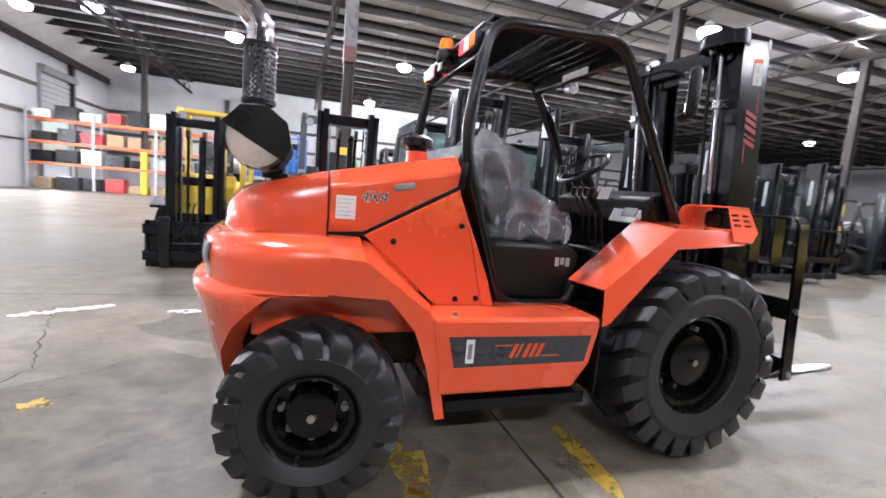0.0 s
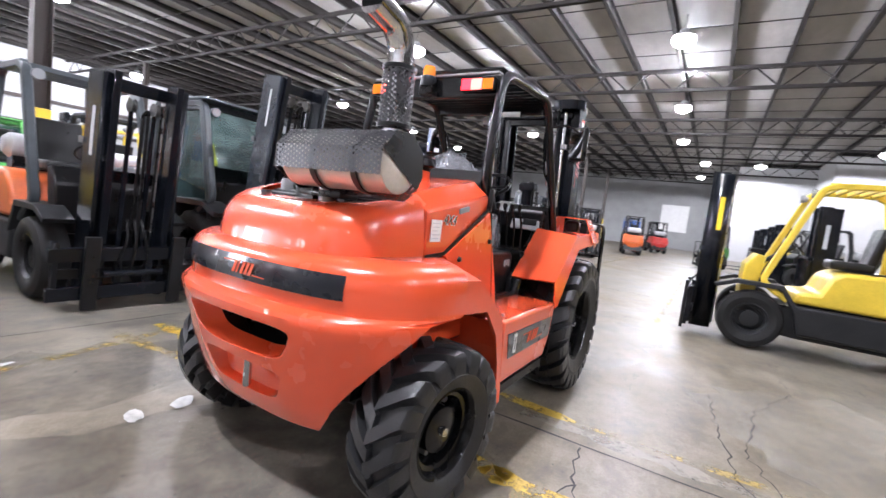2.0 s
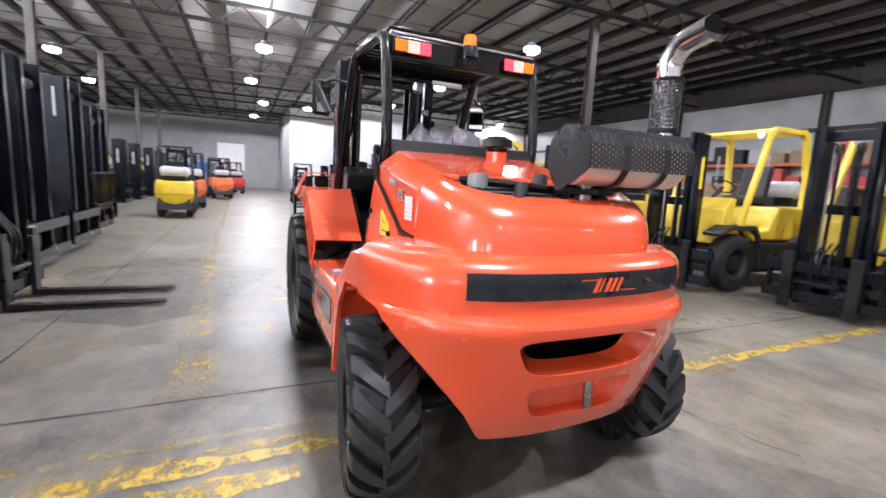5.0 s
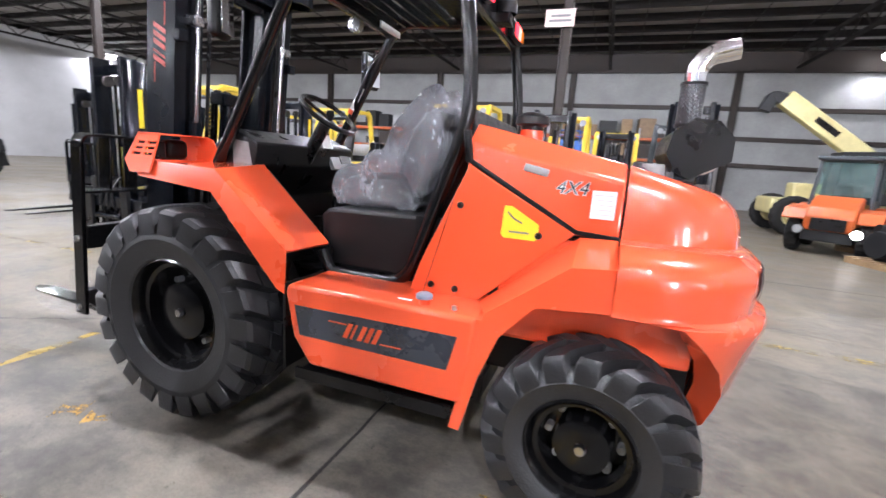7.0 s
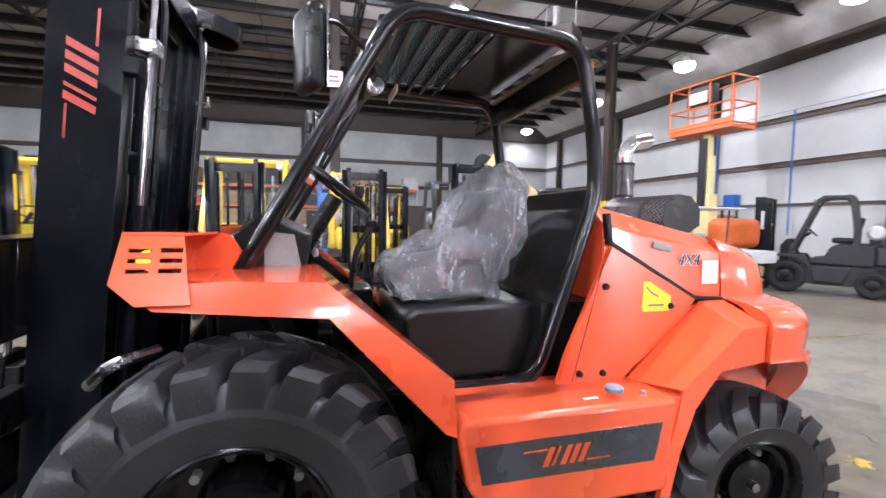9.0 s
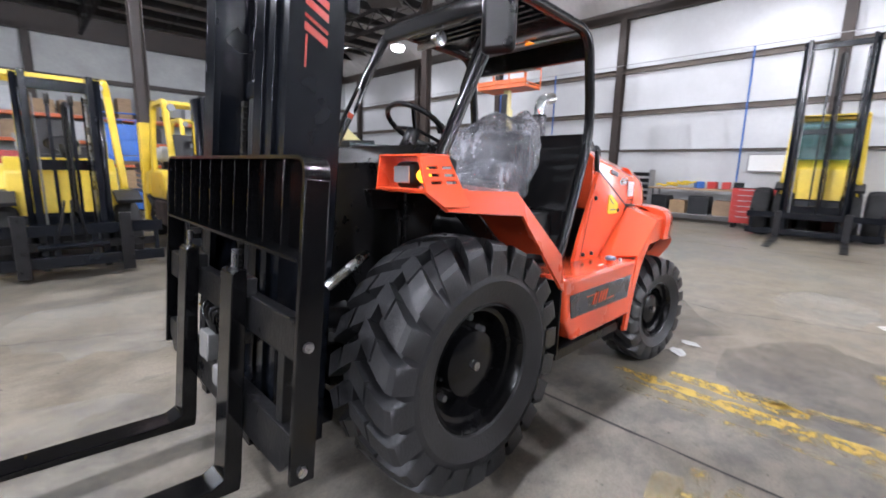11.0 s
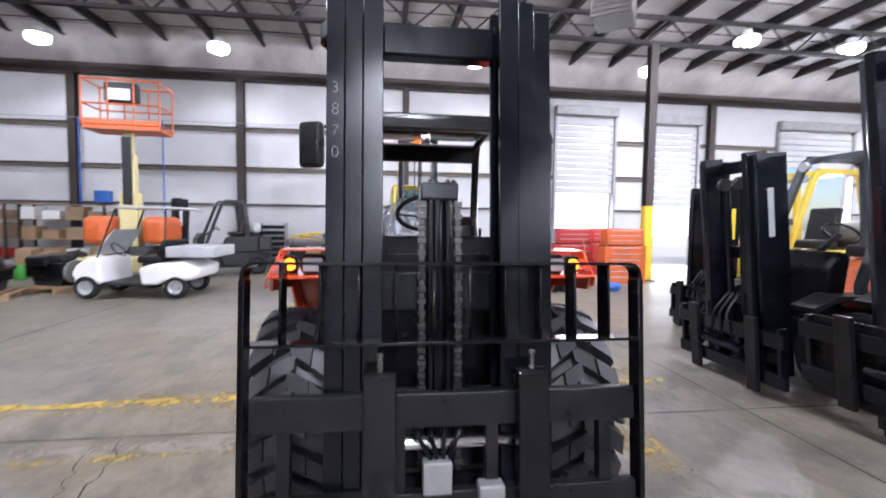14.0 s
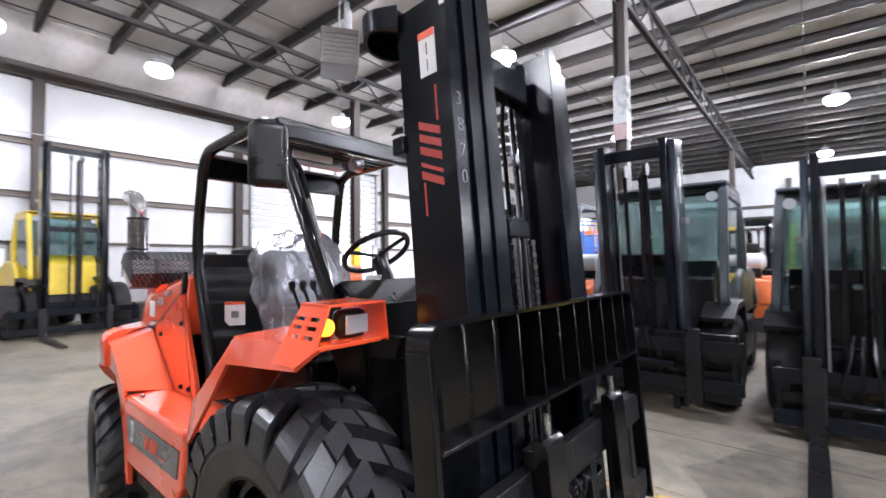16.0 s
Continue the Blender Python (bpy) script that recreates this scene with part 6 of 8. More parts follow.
# mast, tilted back
MT = Matrix.Translation((1.5, 0, 0.35)) @ pose(0, 0, 0, 0, -5, 0) @ Matrix.Translation((-1.5, 0, -0.35))
YC = -0.03
mast = part("mast_base", box(B(), 1.46, 1.70, YC - 0.44, YC + 0.44, 0.30, 0.42, 0.012), MASTB, hero, "black mast foot", m=MT)
CH = lambda x0, x1, y0, y1, t: [(x0, y0), (x1, y0), (x1, y1), (x1 - t, y1), (x1 - t, y0 + (t if y1 > y0 else -t)), (x0 + t, y0 + (t if y1 > y0 else -t)), (x0 + t, y1), (x0, y1)]  # noqa: E731
for sy in (-1, 1):
    part("outer_mast_rail", slab_z(B(), CH(1.52, 1.735, YC + sy * 0.455, YC + sy * 0.385, 0.03), 0.25, 2.41, 0.002), MASTB, hero, "black outer mast channel", m=MT)
    part("middle_mast_rail", slab_z(B(), CH(1.545, 1.75, YC + sy * 0.38, YC + sy * 0.315, 0.028), 0.24, 2.44, 0.002), MASTB, hero, m=MT)
    part("inner_mast_rail", slab_z(B(), CH(1.57, 1.76, YC + sy * 0.31, YC + sy * 0.235, 0.026), 0.23, 2.47, 0.002), MASTB, hero, m=MT)
    part("side_cylinder", cyl(B(), (1.49, YC + sy * 0.34, 0.4), (1.49, YC + sy * 0.34, 1.5), 0.035, 14), MASTB, hero, m=MT)
    part("cylinder_rod", cyl(B(), (1.49, YC + sy * 0.34, 1.5), (1.49, YC + sy * 0.34, 2.35), 0.015, 12), CHROME, hero, m=MT)
    part("hose_line", tube(B(), [(1.47, YC + sy * 0.28, 0.5), (1.47, YC + sy * 0.28, 2.2), (1.5, YC + sy * 0.27, 2.36)], 0.011, 8), SATIN, hero, m=MT)
    part("sheave", lathe(B(), [(0, -0.02), (0.06, -0.02), (0.05, -0.008), (0.05, 0.008), (0.06, 0.02), (0, 0.02)], 20, "y", (1.54, YC + sy * 0.27, 2.40)), STEEL, hero, m=MT)
    part("rod_clamp", box(B(), 1.45, 1.53, YC + sy * 0.36 - 0.03, YC + sy * 0.36 + 0.03, 2.02, 2.07, 0.006), STEEL, hero, m=MT)
    part("tilt_cylinder", cyl(B(), (0.9, sy * 0.33, 0.62), (1.5, sy * 0.36, 0.75), 0.045, 14), SATIN, hero)
    # marks on the outer faces
    emblem(0.42, 0.09, hero, MT @ Matrix.Translation((1.635, YC + sy * 0.4555, 1.90)) @ (pose(0, 0, 0, 0, -90, 0) if sy < 0 else pose(0, 0, 0, 0, -90, 0) @ pose(0, 0, 0, 180)), mat=DECAL_D)
    part("mast_bracket", box(B(), 1.47, 1.525, YC + sy * 0.44 - 0.03, YC + sy * 0.44 + 0.03, 1.92, 1.98, 0.006), MASTB, hero, m=MT)
part("top_crosshead", box(B(), 1.56, 1.64, YC - 0.24, YC + 0.24, 2.24, 2.38, 0.01), MASTB, hero, "black mast crosshead", m=MT)
part("rear_crosshead", box(B(), 1.50, 1.545, YC - 0.40, YC + 0.40, 2.30, 2.41, 0.01), MASTB, hero, m=MT)
part("mid_crosshead", box(B(), 1.52, 1.56, YC - 0.30, YC + 0.30, 1.15, 1.32, 0.01), MASTB, hero, m=MT)
part("low_crosshead", box(B(), 1.52, 1.56, YC - 0.38, YC + 0.38, 0.6, 0.82, 0.01), MASTB, hero, m=MT)
part("corner_guard", sweep(B(), rounded([(1.54, YC - 0.47, 2.40), (1.44, YC - 0.53, 2.40), (1.35, YC - 0.46, 2.40), (1.33, YC - 0.34, 2.40), (1.42, YC - 0.24, 2.40), (1.5, YC - 0.22, 2.40)], 0.07), rect(0.014, 0.075)), MASTB, hero, m=MT)
part("guard_plate", slab_z(B(), [(1.53, YC - 0.47), (1.44, YC - 0.52), (1.36, YC - 0.455), (1.34, YC - 0.34), (1.42, YC - 0.245), (1.5, YC - 0.23), (1.52, YC - 0.4)], 2.425, 2.437), MASTB, hero, m=MT)
part("free_lift_cylinder", cyl(B(), (1.60, YC, 0.35), (1.60, YC, 1.62), 0.05, 18), MASTB, hero, m=MT)
part("free_lift_rod", cyl(B(), (1.60, YC, 1.62), (1.60, YC, 1.68), 0.032, 14), CHROME, hero, m=MT)
part("chain_yoke", box(B(), 1.56, 1.68, YC - 0.08, YC + 0.08, 1.62, 1.70, 0.012), MASTB, hero, m=MT)
for y in (-0.075, 0.075):
    bm = B()
    for k in range(44):
        z = 0.52 + k * 0.025
        box(bm, 1.672, 1.69, YC + y - (0.016 if k % 2 else 0.01), YC + y + (0.016 if k % 2 else 0.01), z, z + 0.021)
    part("lift_chain", bm, CHAIN, hero, "greased leaf chain", m=MT)
    for dx in (0, 0.026):
        part("hose", tube(B(), rounded([(1.665, YC + y * 0.5 + dx, 0.6), (1.665, YC + y * 0.5 + dx, 1.66), (1.64, YC + y * 0.5 + dx, 1.72), (1.60, YC + y * 0.5 + dx, 1.64)], 0.03), 0.011, 8), SATIN, hero, m=MT)
lbl = part("mast_label", box(B(), 1.615, 1.685, YC - 0.4575, YC - 0.4545, 2.15, 2.30), WHITE, hero, "white caution label with orange heading", m=MT)
part("label_heading", box(B(), 1.615, 1.685, YC - 0.459, YC - 0.4572, 2.278, 2.302), DECAL_R, lbl, m=MT)
part("label_print", box(B(), 1.646, 1.65, YC - 0.459, YC - 0.4572, 2.165, 2.205), PRINT, lbl, m=MT)
part("label_print", box(B(), 1.646, 1.652, YC - 0.459, YC - 0.4572, 2.22, 2.262), PRINT, lbl, m=MT)
CHALK = material("white_paint_marker", (0.3, 0.29, 0.33), 0.6, vary=0.1)
for k, chx in enumerate("3870"):
    g = lettering(chx, 0.066, 0.001, 0.0, 0.0022)
    part("chalk_digit", g, CHALK, hero, "hand-written stock digit", m=MT @ Matrix.Translation((1.7365, YC - 0.42, 2.05 - 0.085 * k)) @ pose(0, 0, 0, 90, 0, 90))
tag = part("digit_tag", box(B(), 1.715, 1.737, YC - 0.459, YC - 0.4555, 2.36, 2.42), WHITE, hero, m=MT)

# carriage, backrest and forks
part("carriage_top_bar", slab_x(B(), [(-0.74, 0.74), (0.74, 0.74), (0.74, 0.87), (-0.74, 0.87)], 1.76, 1.81, 0.006), WORNB, hero, "black carriage bar", m=MT)
part("carriage_low_bar", slab_x(B(), [(-0.66, 0.34), (0.66, 0.34), (0.745, 0.42), (0.745, 0.50), (-0.745, 0.50), (-0.745, 0.42)], 1.76, 1.81, 0.006), WORNB, hero, m=MT)
for y in (-0.62, -0.2, 0.16, 0.62):
    part("carriage_plate", box(B(), 1.752, 1.80, y - 0.025, y + 0.025, 0.5, 0.74, 0.004), WORNB, hero, m=MT)
for sy in (-1, 1):
    sd = part("backrest_side", box(B(), 1.745, 1.825, sy * 0.765 - 0.011, sy * 0.765 + 0.011, 0.36, 1.30, 0.004), GLOSSB, hero, "black backrest side plate", m=MT)
    for z in (0.40, 0.80):
        part("bolt", lathe(B(), [(0, 0.012), (0.016, 0.01), (0.018, 0)], 8, "y", (0, 0, 0)), STEEL, sd, m=MT @ Matrix.Translation((1.79, sy * 0.776, z)) @ (Matrix.Identity(4) if sy > 0 else pose(0, 0, 0, 180)))
part("backrest_top", sweep(B(), rounded([(1.785, -0.765, 1.24), (1.785, -0.765, 1.36), (1.785, 0.765, 1.36), (1.785, 0.765, 1.24)], 0.10, 8), rect(0.012, 0.08), up=(1, 0, 0)), GLOSSB, hero, "black bent backrest top bar", m=MT)
part("backrest_mid", box(B(), 1.735, 1.83, -0.755, 0.755, 1.055, 1.067, 0.002), GLOSSB, hero, m=MT)
for k in range(10):
    y = -0.63 + k * 0.14
    part("backrest_slat", box(B(), 1.735, 1.823, y - 0.005, y + 0.005, 1.067, 1.36), GLOSSB, hero, m=MT)
for y in (-0.27, 0.305):
    part("fork", slab_y(slab_z(B(), [(2.97, y - 0.058), (3.03, y - 0.045), (3.06, y - 0.02), (3.065, y), (3.06, y + 0.02), (3.03, y + 0.045), (2.97, y + 0.058)], 0.077, 0.0895, 0.002), [(1.82, 0.115), (2.98, 0.076), (2.99, 0.08), (2.99, 0.089), (2.4, 0.125), (1.92, 0.155), (1.878, 0.18), (1.872, 0.95), (1.855, 0.965), (1.82, 0.965), (1.815, 0.16)], y - 0.06, y + 0.06, 0.006), GLOSSB, hero, "black forged fork", m=MT)
    part("fork_hook", box(B(), 1.78, 1.83, y - 0.055, y + 0.055, 0.86, 0.93, 0.006), WORNB, hero, m=MT)
    part("fork_pin", cyl(B(), (1.845, y, 0.96), (1.845, y, 1.03), 0.012, 8), STEEL, hero, m=MT)
part("side_shift_box", box(B(), 1.77, 1.84, YC - 0.08, YC + 0.03, 0.50, 0.62, 0.008), GREYST, hero, "grey valve block on the carriage", m=MT)
part("valve_block", box(B(), 1.78, 1.85, 0.10, 0.20, 0.45, 0.53, 0.01), GREYST, hero, m=MT)
part("shift_cylinder", cyl(B(), (1.77, -0.3, 0.67), (1.77, 0.25, 0.67), 0.025, 12), CHROME, hero, m=MT)
for k in range(4):
    part("carriage_hose", tube(B(), rounded([(1.80, YC - 0.05 + k * 0.025, 0.62), (1.83, YC - 0.1 + k * 0.05, 0.72), (1.76, YC - 0.12 + k * 0.07, 0.74), (1.70, YC - 0.06 + k * 0.03, 0.6)], 0.04), 0.009, 6), SATIN, hero, m=MT)
part("hydraulic_hose", tube(B(), rounded([(1.30, 0.42, 1.0), (1.42, 0.5, 0.98), (1.5, 0.45, 0.9)], 0.05), 0.02, 8), STEEL, hero)
part("firewall", slab_x(B(), [(-0.44, 0.6), (0.44, 0.6), (0.44, 1.38), (-0.44, 1.38)], 1.13, 1.15, 0.004), SATIN, hero)


# ---- parked machines along the aisle ----
forklift("forklift", "yellow forklift with black mast and wide black carriage", (-2.47, 5.0), -90, YELLOW, YELLOW, 1.05, 2.08, 1.2, 1.7, carriage=1.2, forks=False, car_z=0.05, backrest=False, plate=2)
forklift("forklift", "orange and black forklift with a tall black mast", (-0.57, 3.88), -90, ORANGE_D, SLATE, 1.05, 2.22, 1.25, 1.8, carriage=1.35, forks=False, tilt=-6, backrest=False, plate=True)
forklift("forklift", "large slate forklift with a green-tinted glass cab", (1.12, 3.95), -90, SLATE, SLATE, 1.22, 2.7, 1.5, 2.1, cab=True, carriage=1.7, car_z=0.3, forks=False, tilt=-8, backrest=False, plate=2)
forklift("forklift", "large slate forklift with lowered forks", (2.75, 4.05), -90, SLATE, SLATE, 1.15, 2.4, 1.35, 1.95, cab=True, carriage=1.2, car_z=0.06, backrest=False, plate=True)
forklift("forklift", "yellow-bodied forklift behind a black mast", (4.6, 4.35), -90, YELLOW, SLATE, 1.15, 2.6, 1.35, 1.9, carriage=1.4, forks=False, backrest=False)
forklift("forklift", "slate forklift with black mast in the row", (6.35, 4.4), -90, SLATE, CHAR, 1.15, 2.7, 1.35, 1.9, carriage=1.4, cab=True, forks=False, backrest=False)
forklift("forklift", "yellow-bodied forklift behind a black mast", (8.3, 4.6), -90, YELLOW, CHAR, 1.1, 2.5, 1.3, 1.8, carriage=1.3, forks=False)
forklift("forklift", "charcoal forklift with black mast in the row", (10.1, 4.9), -90, CHAR, CHAR, 1.1, 2.7, 1.3, 1.8, carriage=1.3, forks=False)
forklift("forklift", "small yellow gas forklift seen from its tail", (13.9, 3.15), 4, YELLOW_B, CHAR, 0.95, 2.1, 1.05, 1.4, stripe=YELLOW_B)
forklift("forklift", "small orange gas forklift seen from its tail", (18.0, 3.2), 8, ORANGE_D, CHAR, 0.95, 2.1, 1.05, 1.4, stripe=ORANGE_D)
for k, (x, c) in enumerate(((12.0, CHAR), (14.5, SLATE), (17.0, CHAR), (19.5, YELLOW), (22.5, CHAR), (25.5, ORANGE_D), (28.5, SLATE))):
    forklift("forklift", "charcoal forklift far down the row" if c in (CHAR, SLATE) else "coloured forklift far down the row", (x, 5.8), -90, c, CHAR, 1.0, 2.4, 1.2, 1.7, carriage=1.2, forks=False)
for x, c, g in ((1.45, ORANGE_D, CHAR), (3.9, YELLOW, YELLOW), (6.4, LIME, CHAR), (9.0, YELLOW, CHAR)):
    forklift("forklift", "older forklift parked in the row behind", (x, 9.9 if c is ORANGE_D else 11.6), 90, c, g, 1.05, 2.4, 1.25, 1.75, carriage=1.2, forks=False, stripe=c if c is ORANGE_D else None)

forklift("forklift", "green forklift with a green cab behind the row", (-0.05, 11.0), 90, GREEN, GREEN, 1.05, 2.3, 1.0, 1.7, cab=True, carriage=1.0, forks=False, stripe=CHAR)
forklift("forklift", "yellow forklift seen from its tail behind the cab trucks", (2.6, 12.9), 90, YELLOW, YELLOW, 1.05, 2.4, 1.2, 1.75, carriage=1.2, forks=False, stripe=YELLOW)
forklift("forklift", "yellow forklift seen from its tail behind the cab trucks", (5.3, 9.6), 90, YELLOW, YELLOW, 1.05, 2.4, 1.2, 1.75, carriage=1.2, forks=False, stripe=YELLOW)

forklift("forklift", "yellow forklift with black mast and gas bottle, side on", (4.95, -2.2), 90, YELLOW, YELLOW, 1.0, 2.3, 1.25, 1.85, carriage=1.2, forks=False, backrest=False, plate=True)
forklift("forklift", "yellow forklift with black mast, parked behind another", (4.95, -5.5), 90, YELLOW, YELLOW, 1.05, 2.3, 1.3, 1.95, carriage=1.3, forks=False, backrest=False, plate=True)
forklift("forklift", "yellow forklift with black mast in a row", (1.9, -5.3), 90, YELLOW, YELLOW, 1.1, 2.25, 1.45, 1.95, carriage=1.7, forks=False, backrest=False, plate=True)
forklift("forklift", "yellow forklift with black mast and wide carriage", (0.05, -5.8), 90, YELLOW, YELLOW, 1.05, 2.25, 1.15, 1.8, carriage=1.25, forks=False, backrest=False, plate=True)
forklift("forklift", "yellow forklift with black mast in a row", (-0.95, -9.0), 90, YELLOW, YELLOW, 1.05, 2.25, 1.15, 1.8, carriage=1.2, forks=False, backrest=False, plate=True)
forklift("forklift", "slate forklift with black mast and lowered forks", (-2.1, -6.75), 87, CHAR, SLATE, 1.05, 2.55, 1.2, 1.8, carriage=1.15, seat_col=VINYL, plate=True, backrest=False)
for x, y in ((7.2, -7.6), (9.6, -7.4), (11.8, -7.6), (14.4, -7.5)):
    forklift("forklift", "yellow forklift with black mast further along", (x, y), 90, YELLOW if x < 10 else CHAR, YELLOW if x < 10 else CHAR, 1.05, 2.3, 1.2, 1.8, carriage=1.2, forks=False)
forklift("forklift", "lime green forklift with black mast further along", (8.2, -3.9), 90, LIME, CHAR, 1.0, 2.2, 1.15, 1.7, carriage=1.1)
forklift("forklift", "green stand-on forklift far down the aisle", (21.5, -1.6), 170, GREEN, CHAR, 0.95, 1.9, 1.05, 1.4, stripe=GREEN)
for x, c in ((17.5, CHAR), (20.0, YELLOW), (24.0, CHAR), (27.5, YELLOW)):
    forklift("forklift", "parked forklift far down the hall", (x, -4.2), 100, c, CHAR, 1.0, 2.2, 1.2, 1.7, carriage=1.2)
forklift("forklift", "big yellow forklift with glass cab, tall mast and twin front tyres", (-10.6, 0.6), 4, YELLOW, YELLOW, 1.4, 4.1, 1.5, 2.0, cab=True, carriage=2.3, car_z=0.06, dual=True, backrest=False, mast_w=0.58)
forklift("forklift", "small black forklift parked near the white wall", (-9.6, -5.4), -60, CHAR, CHAR, 0.95, 2.1, 1.05, 1.4, carriage=1.0)


def tow_tractor(x, y, turn):
    """A low tractor with a sloping bonnet over wide mudguards; faces +x."""
    t = thing("tow_tractor", "orange tow tractor with slate cab and a lit headlamp", "tractor", pose(x, y, 0, 0, 0, turn))
    part("frame", box(B(), -1.5, 0.75, -0.42, 0.42, 0.28, 0.62, 0.03), CHAR, t)
    part("bonnet", slab_y(B(), [(0.8, 0.5), (0.86, 0.78), (0.7, 0.98), (0.1, 1.2), (-0.15, 1.2), (-0.15, 0.5)], -0.4, 0.4, 0.05, 3), ORANGE_D, t, "orange sloping bonnet")
    part("grille", box(B(), 0.84, 0.87, -0.28, 0.28, 0.52, 0.76, 0.01), SATIN, t)
    for sy in (-1, 1):
        part("mudguard", slab_y(B(), [(0.78, 0.72), (0.62, 0.92), (-0.05, 0.98), (-0.35, 0.7), (-0.3, 0.66), (-0.02, 0.92), (0.58, 0.87), (0.74, 0.69)], min(sy * 0.38, sy * 0.78), max(sy * 0.38, sy * 0.78), 0.01), ORANGE_D, t, "orange front mudguard")
        part("mudguard", slab_y(B(), [(-0.62, 0.7), (-0.85, 1.0), (-1.4, 1.0), (-1.62, 0.7), (-1.57, 0.7), (-1.38, 0.95), (-0.88, 0.95), (-0.67, 0.7)], min(sy * 0.38, sy * 0.78), max(sy * 0.38, sy * 0.78), 0.01), ORANGE_D, t)
        wheel(t, 0.32, sy * 0.58, 0.38, 0.26, sy, SATIN, 16, tag="old")
        wheel(t, -1.12, sy * 0.58, 0.42, 0.3, sy, SATIN, 16, tag="old")
        lampb = part("headlamp", lathe(B(), [(0, 0.03), (0.075, 0.02), (0.09, 0.0), (0.06, -0.06), (0, -0.07)], 16, "x", (0.86, sy * 0.46, 0.5)), HOTL if sy > 0 else LENS, t, "lit headlamp" if sy > 0 else "")
        part("headlamp_bezel", lathe(B(), [(0.09, 0.0), (0.105, -0.01), (0.1, -0.07), (0.07, -0.08)], 16, "x", (0.86, sy * 0.46, 0.5)), SATIN, lampb)
        part("cab_post", tube(B(), [(-0.12, sy * 0.5, 0.95), (-0.3, sy * 0.46, 1.95)], 0.04, 8), SLATE, t)
        part("cab_post", tube(B(), [(-1.3, sy * 0.5, 0.95), (-1.25, sy * 0.46, 1.95)], 0.04, 8), SLATE, t)
        part("cab_door", slab_y(B(), [(-0.18, 0.7), (-0.2, 1.15), (-1.24, 1.15), (-1.24, 0.7)], sy * 0.5 - 0.02, sy * 0.5 + 0.02, 0.01), SLATE, t)
    part("cab_roof", box(B(), -1.36, -0.16, -0.54, 0.54, 1.95, 2.05, 0.04, 3), SLATE, t, "slate cab roof")
    part("windscreen", slab_y(B(), [(-0.13, 1.22), (-0.29, 1.92), (-0.305, 1.92), (-0.145, 1.22)], -0.46, 0.46), TEAL, t, "tinted windscreen")
    part("seat", slab_y(B(), [(-0.6, 0.8), (-0.6, 0.95), (-0.98, 0.98), (-1.05, 1.45), (-1.15, 1.45), (-1.12, 0.8)], -0.25, 0.25, 0.04, 3), VINYL, t)
    part("steering_wheel", tube(B(), [(-0.42 + 0.1 * math.cos(a), 0.17 * math.sin(a), 1.3 + 0.13 * math.cos(a)) for a in [k * math.pi / 8 for k in range(16)]], 0.013, 6, True), SATIN, t)


tow_tractor(-5.5, -9.3, 62)


def engine_on_pallet(x, y, turn, k):
    """A dark stripped engine strapped on a wooden pallet."""
    t = thing("engine_on_pallet", "dark greasy engine block standing on a wooden pallet", "engine", pose(x, y, 0, 0, 0, turn), "engines on pallets")
    for i in range(5):
        part("pallet_board", box(B(), -0.55, 0.55, -0.5 + i * 0.22, -0.4 + i * 0.22, 0.1, 0.122, 0.003), WOOD, t)
    for i in (-0.5, 0.0, 0.5):
        part("pallet_bearer", box(B(), i - 0.045, i + 0.045, -0.5, 0.48, 0.0, 0.1, 0.003), WOOD, t)
    part("sump", slab_y(B(), [(-0.4, 0.3), (-0.3, 0.122), (0.3, 0.122), (0.4, 0.3)], -0.2, 0.2, 0.02), CHAR, t)
    part("block", box(B(), -0.45, 0.42, -0.27, 0.27, 0.3, 0.62, 0.03), SATIN, t, "black cast engine block")
    part("head_cover", slab_y(B(), [(-0.4, 0.62), (-0.36, 0.76), (0.32, 0.78), (0.36, 0.62)], -0.16, 0.16, 0.03), CHAR, t)
    part("flywheel", lathe(B(), [(0, -0.03), (0.24, -0.03), (0.25, 0.0), (0.24, 0.04), (0, 0.05)], 24, "x", (0.46, 0, 0.42)), GREYST if k else CHAR, t)
    part("fan", lathe(B(), [(0, 0.02), (0.05, 0.02), (0.19, 0.0), (0.2, 0.03), (0.05, 0.06), (0, 0.06)], 14, "x", (-0.53, 0, 0.48)), RED if k else CHAR, t)
    part("manifold", tube(B(), rounded([(-0.35, 0.3, 0.56), (0.25, 0.33, 0.56), (0.32, 0.33, 0.7), (0.32, 0.2, 0.86)], 0.06), 0.045, 10), CHAIN, t)
    part("air_filter", cyl(B(), (-0.25, -0.32, 0.66), (0.2, -0.32, 0.66), 0.11, 16), SATIN, t)


for i, (x, y, a) in enumerate(((-6.0, -7.85, 20), (-7.0, -7.3, 75), (-6.6, -9.9, 40))):
    engine_on_pallet(x, y, a, i % 2)

forklift("forklift", "red gas forklift far down the hall", (33.5, 2.2), 20, RED, CHAR, 1.0, 2.2, 1.15, 1.6, stripe=RED)
forklift("forklift", "orange forklift far down the hall", (26.0, 2.6), 12, ORANGE_D, CHAR, 1.0, 2.2, 1.15, 1.6, stripe=ORANGE_D)


def rail_run(bm, pts, z, r=0.018):
    for a, b in zip(pts, pts[1:] + pts[:1]):
        cyl(bm, (*a, z), (*b, z), r, 8)


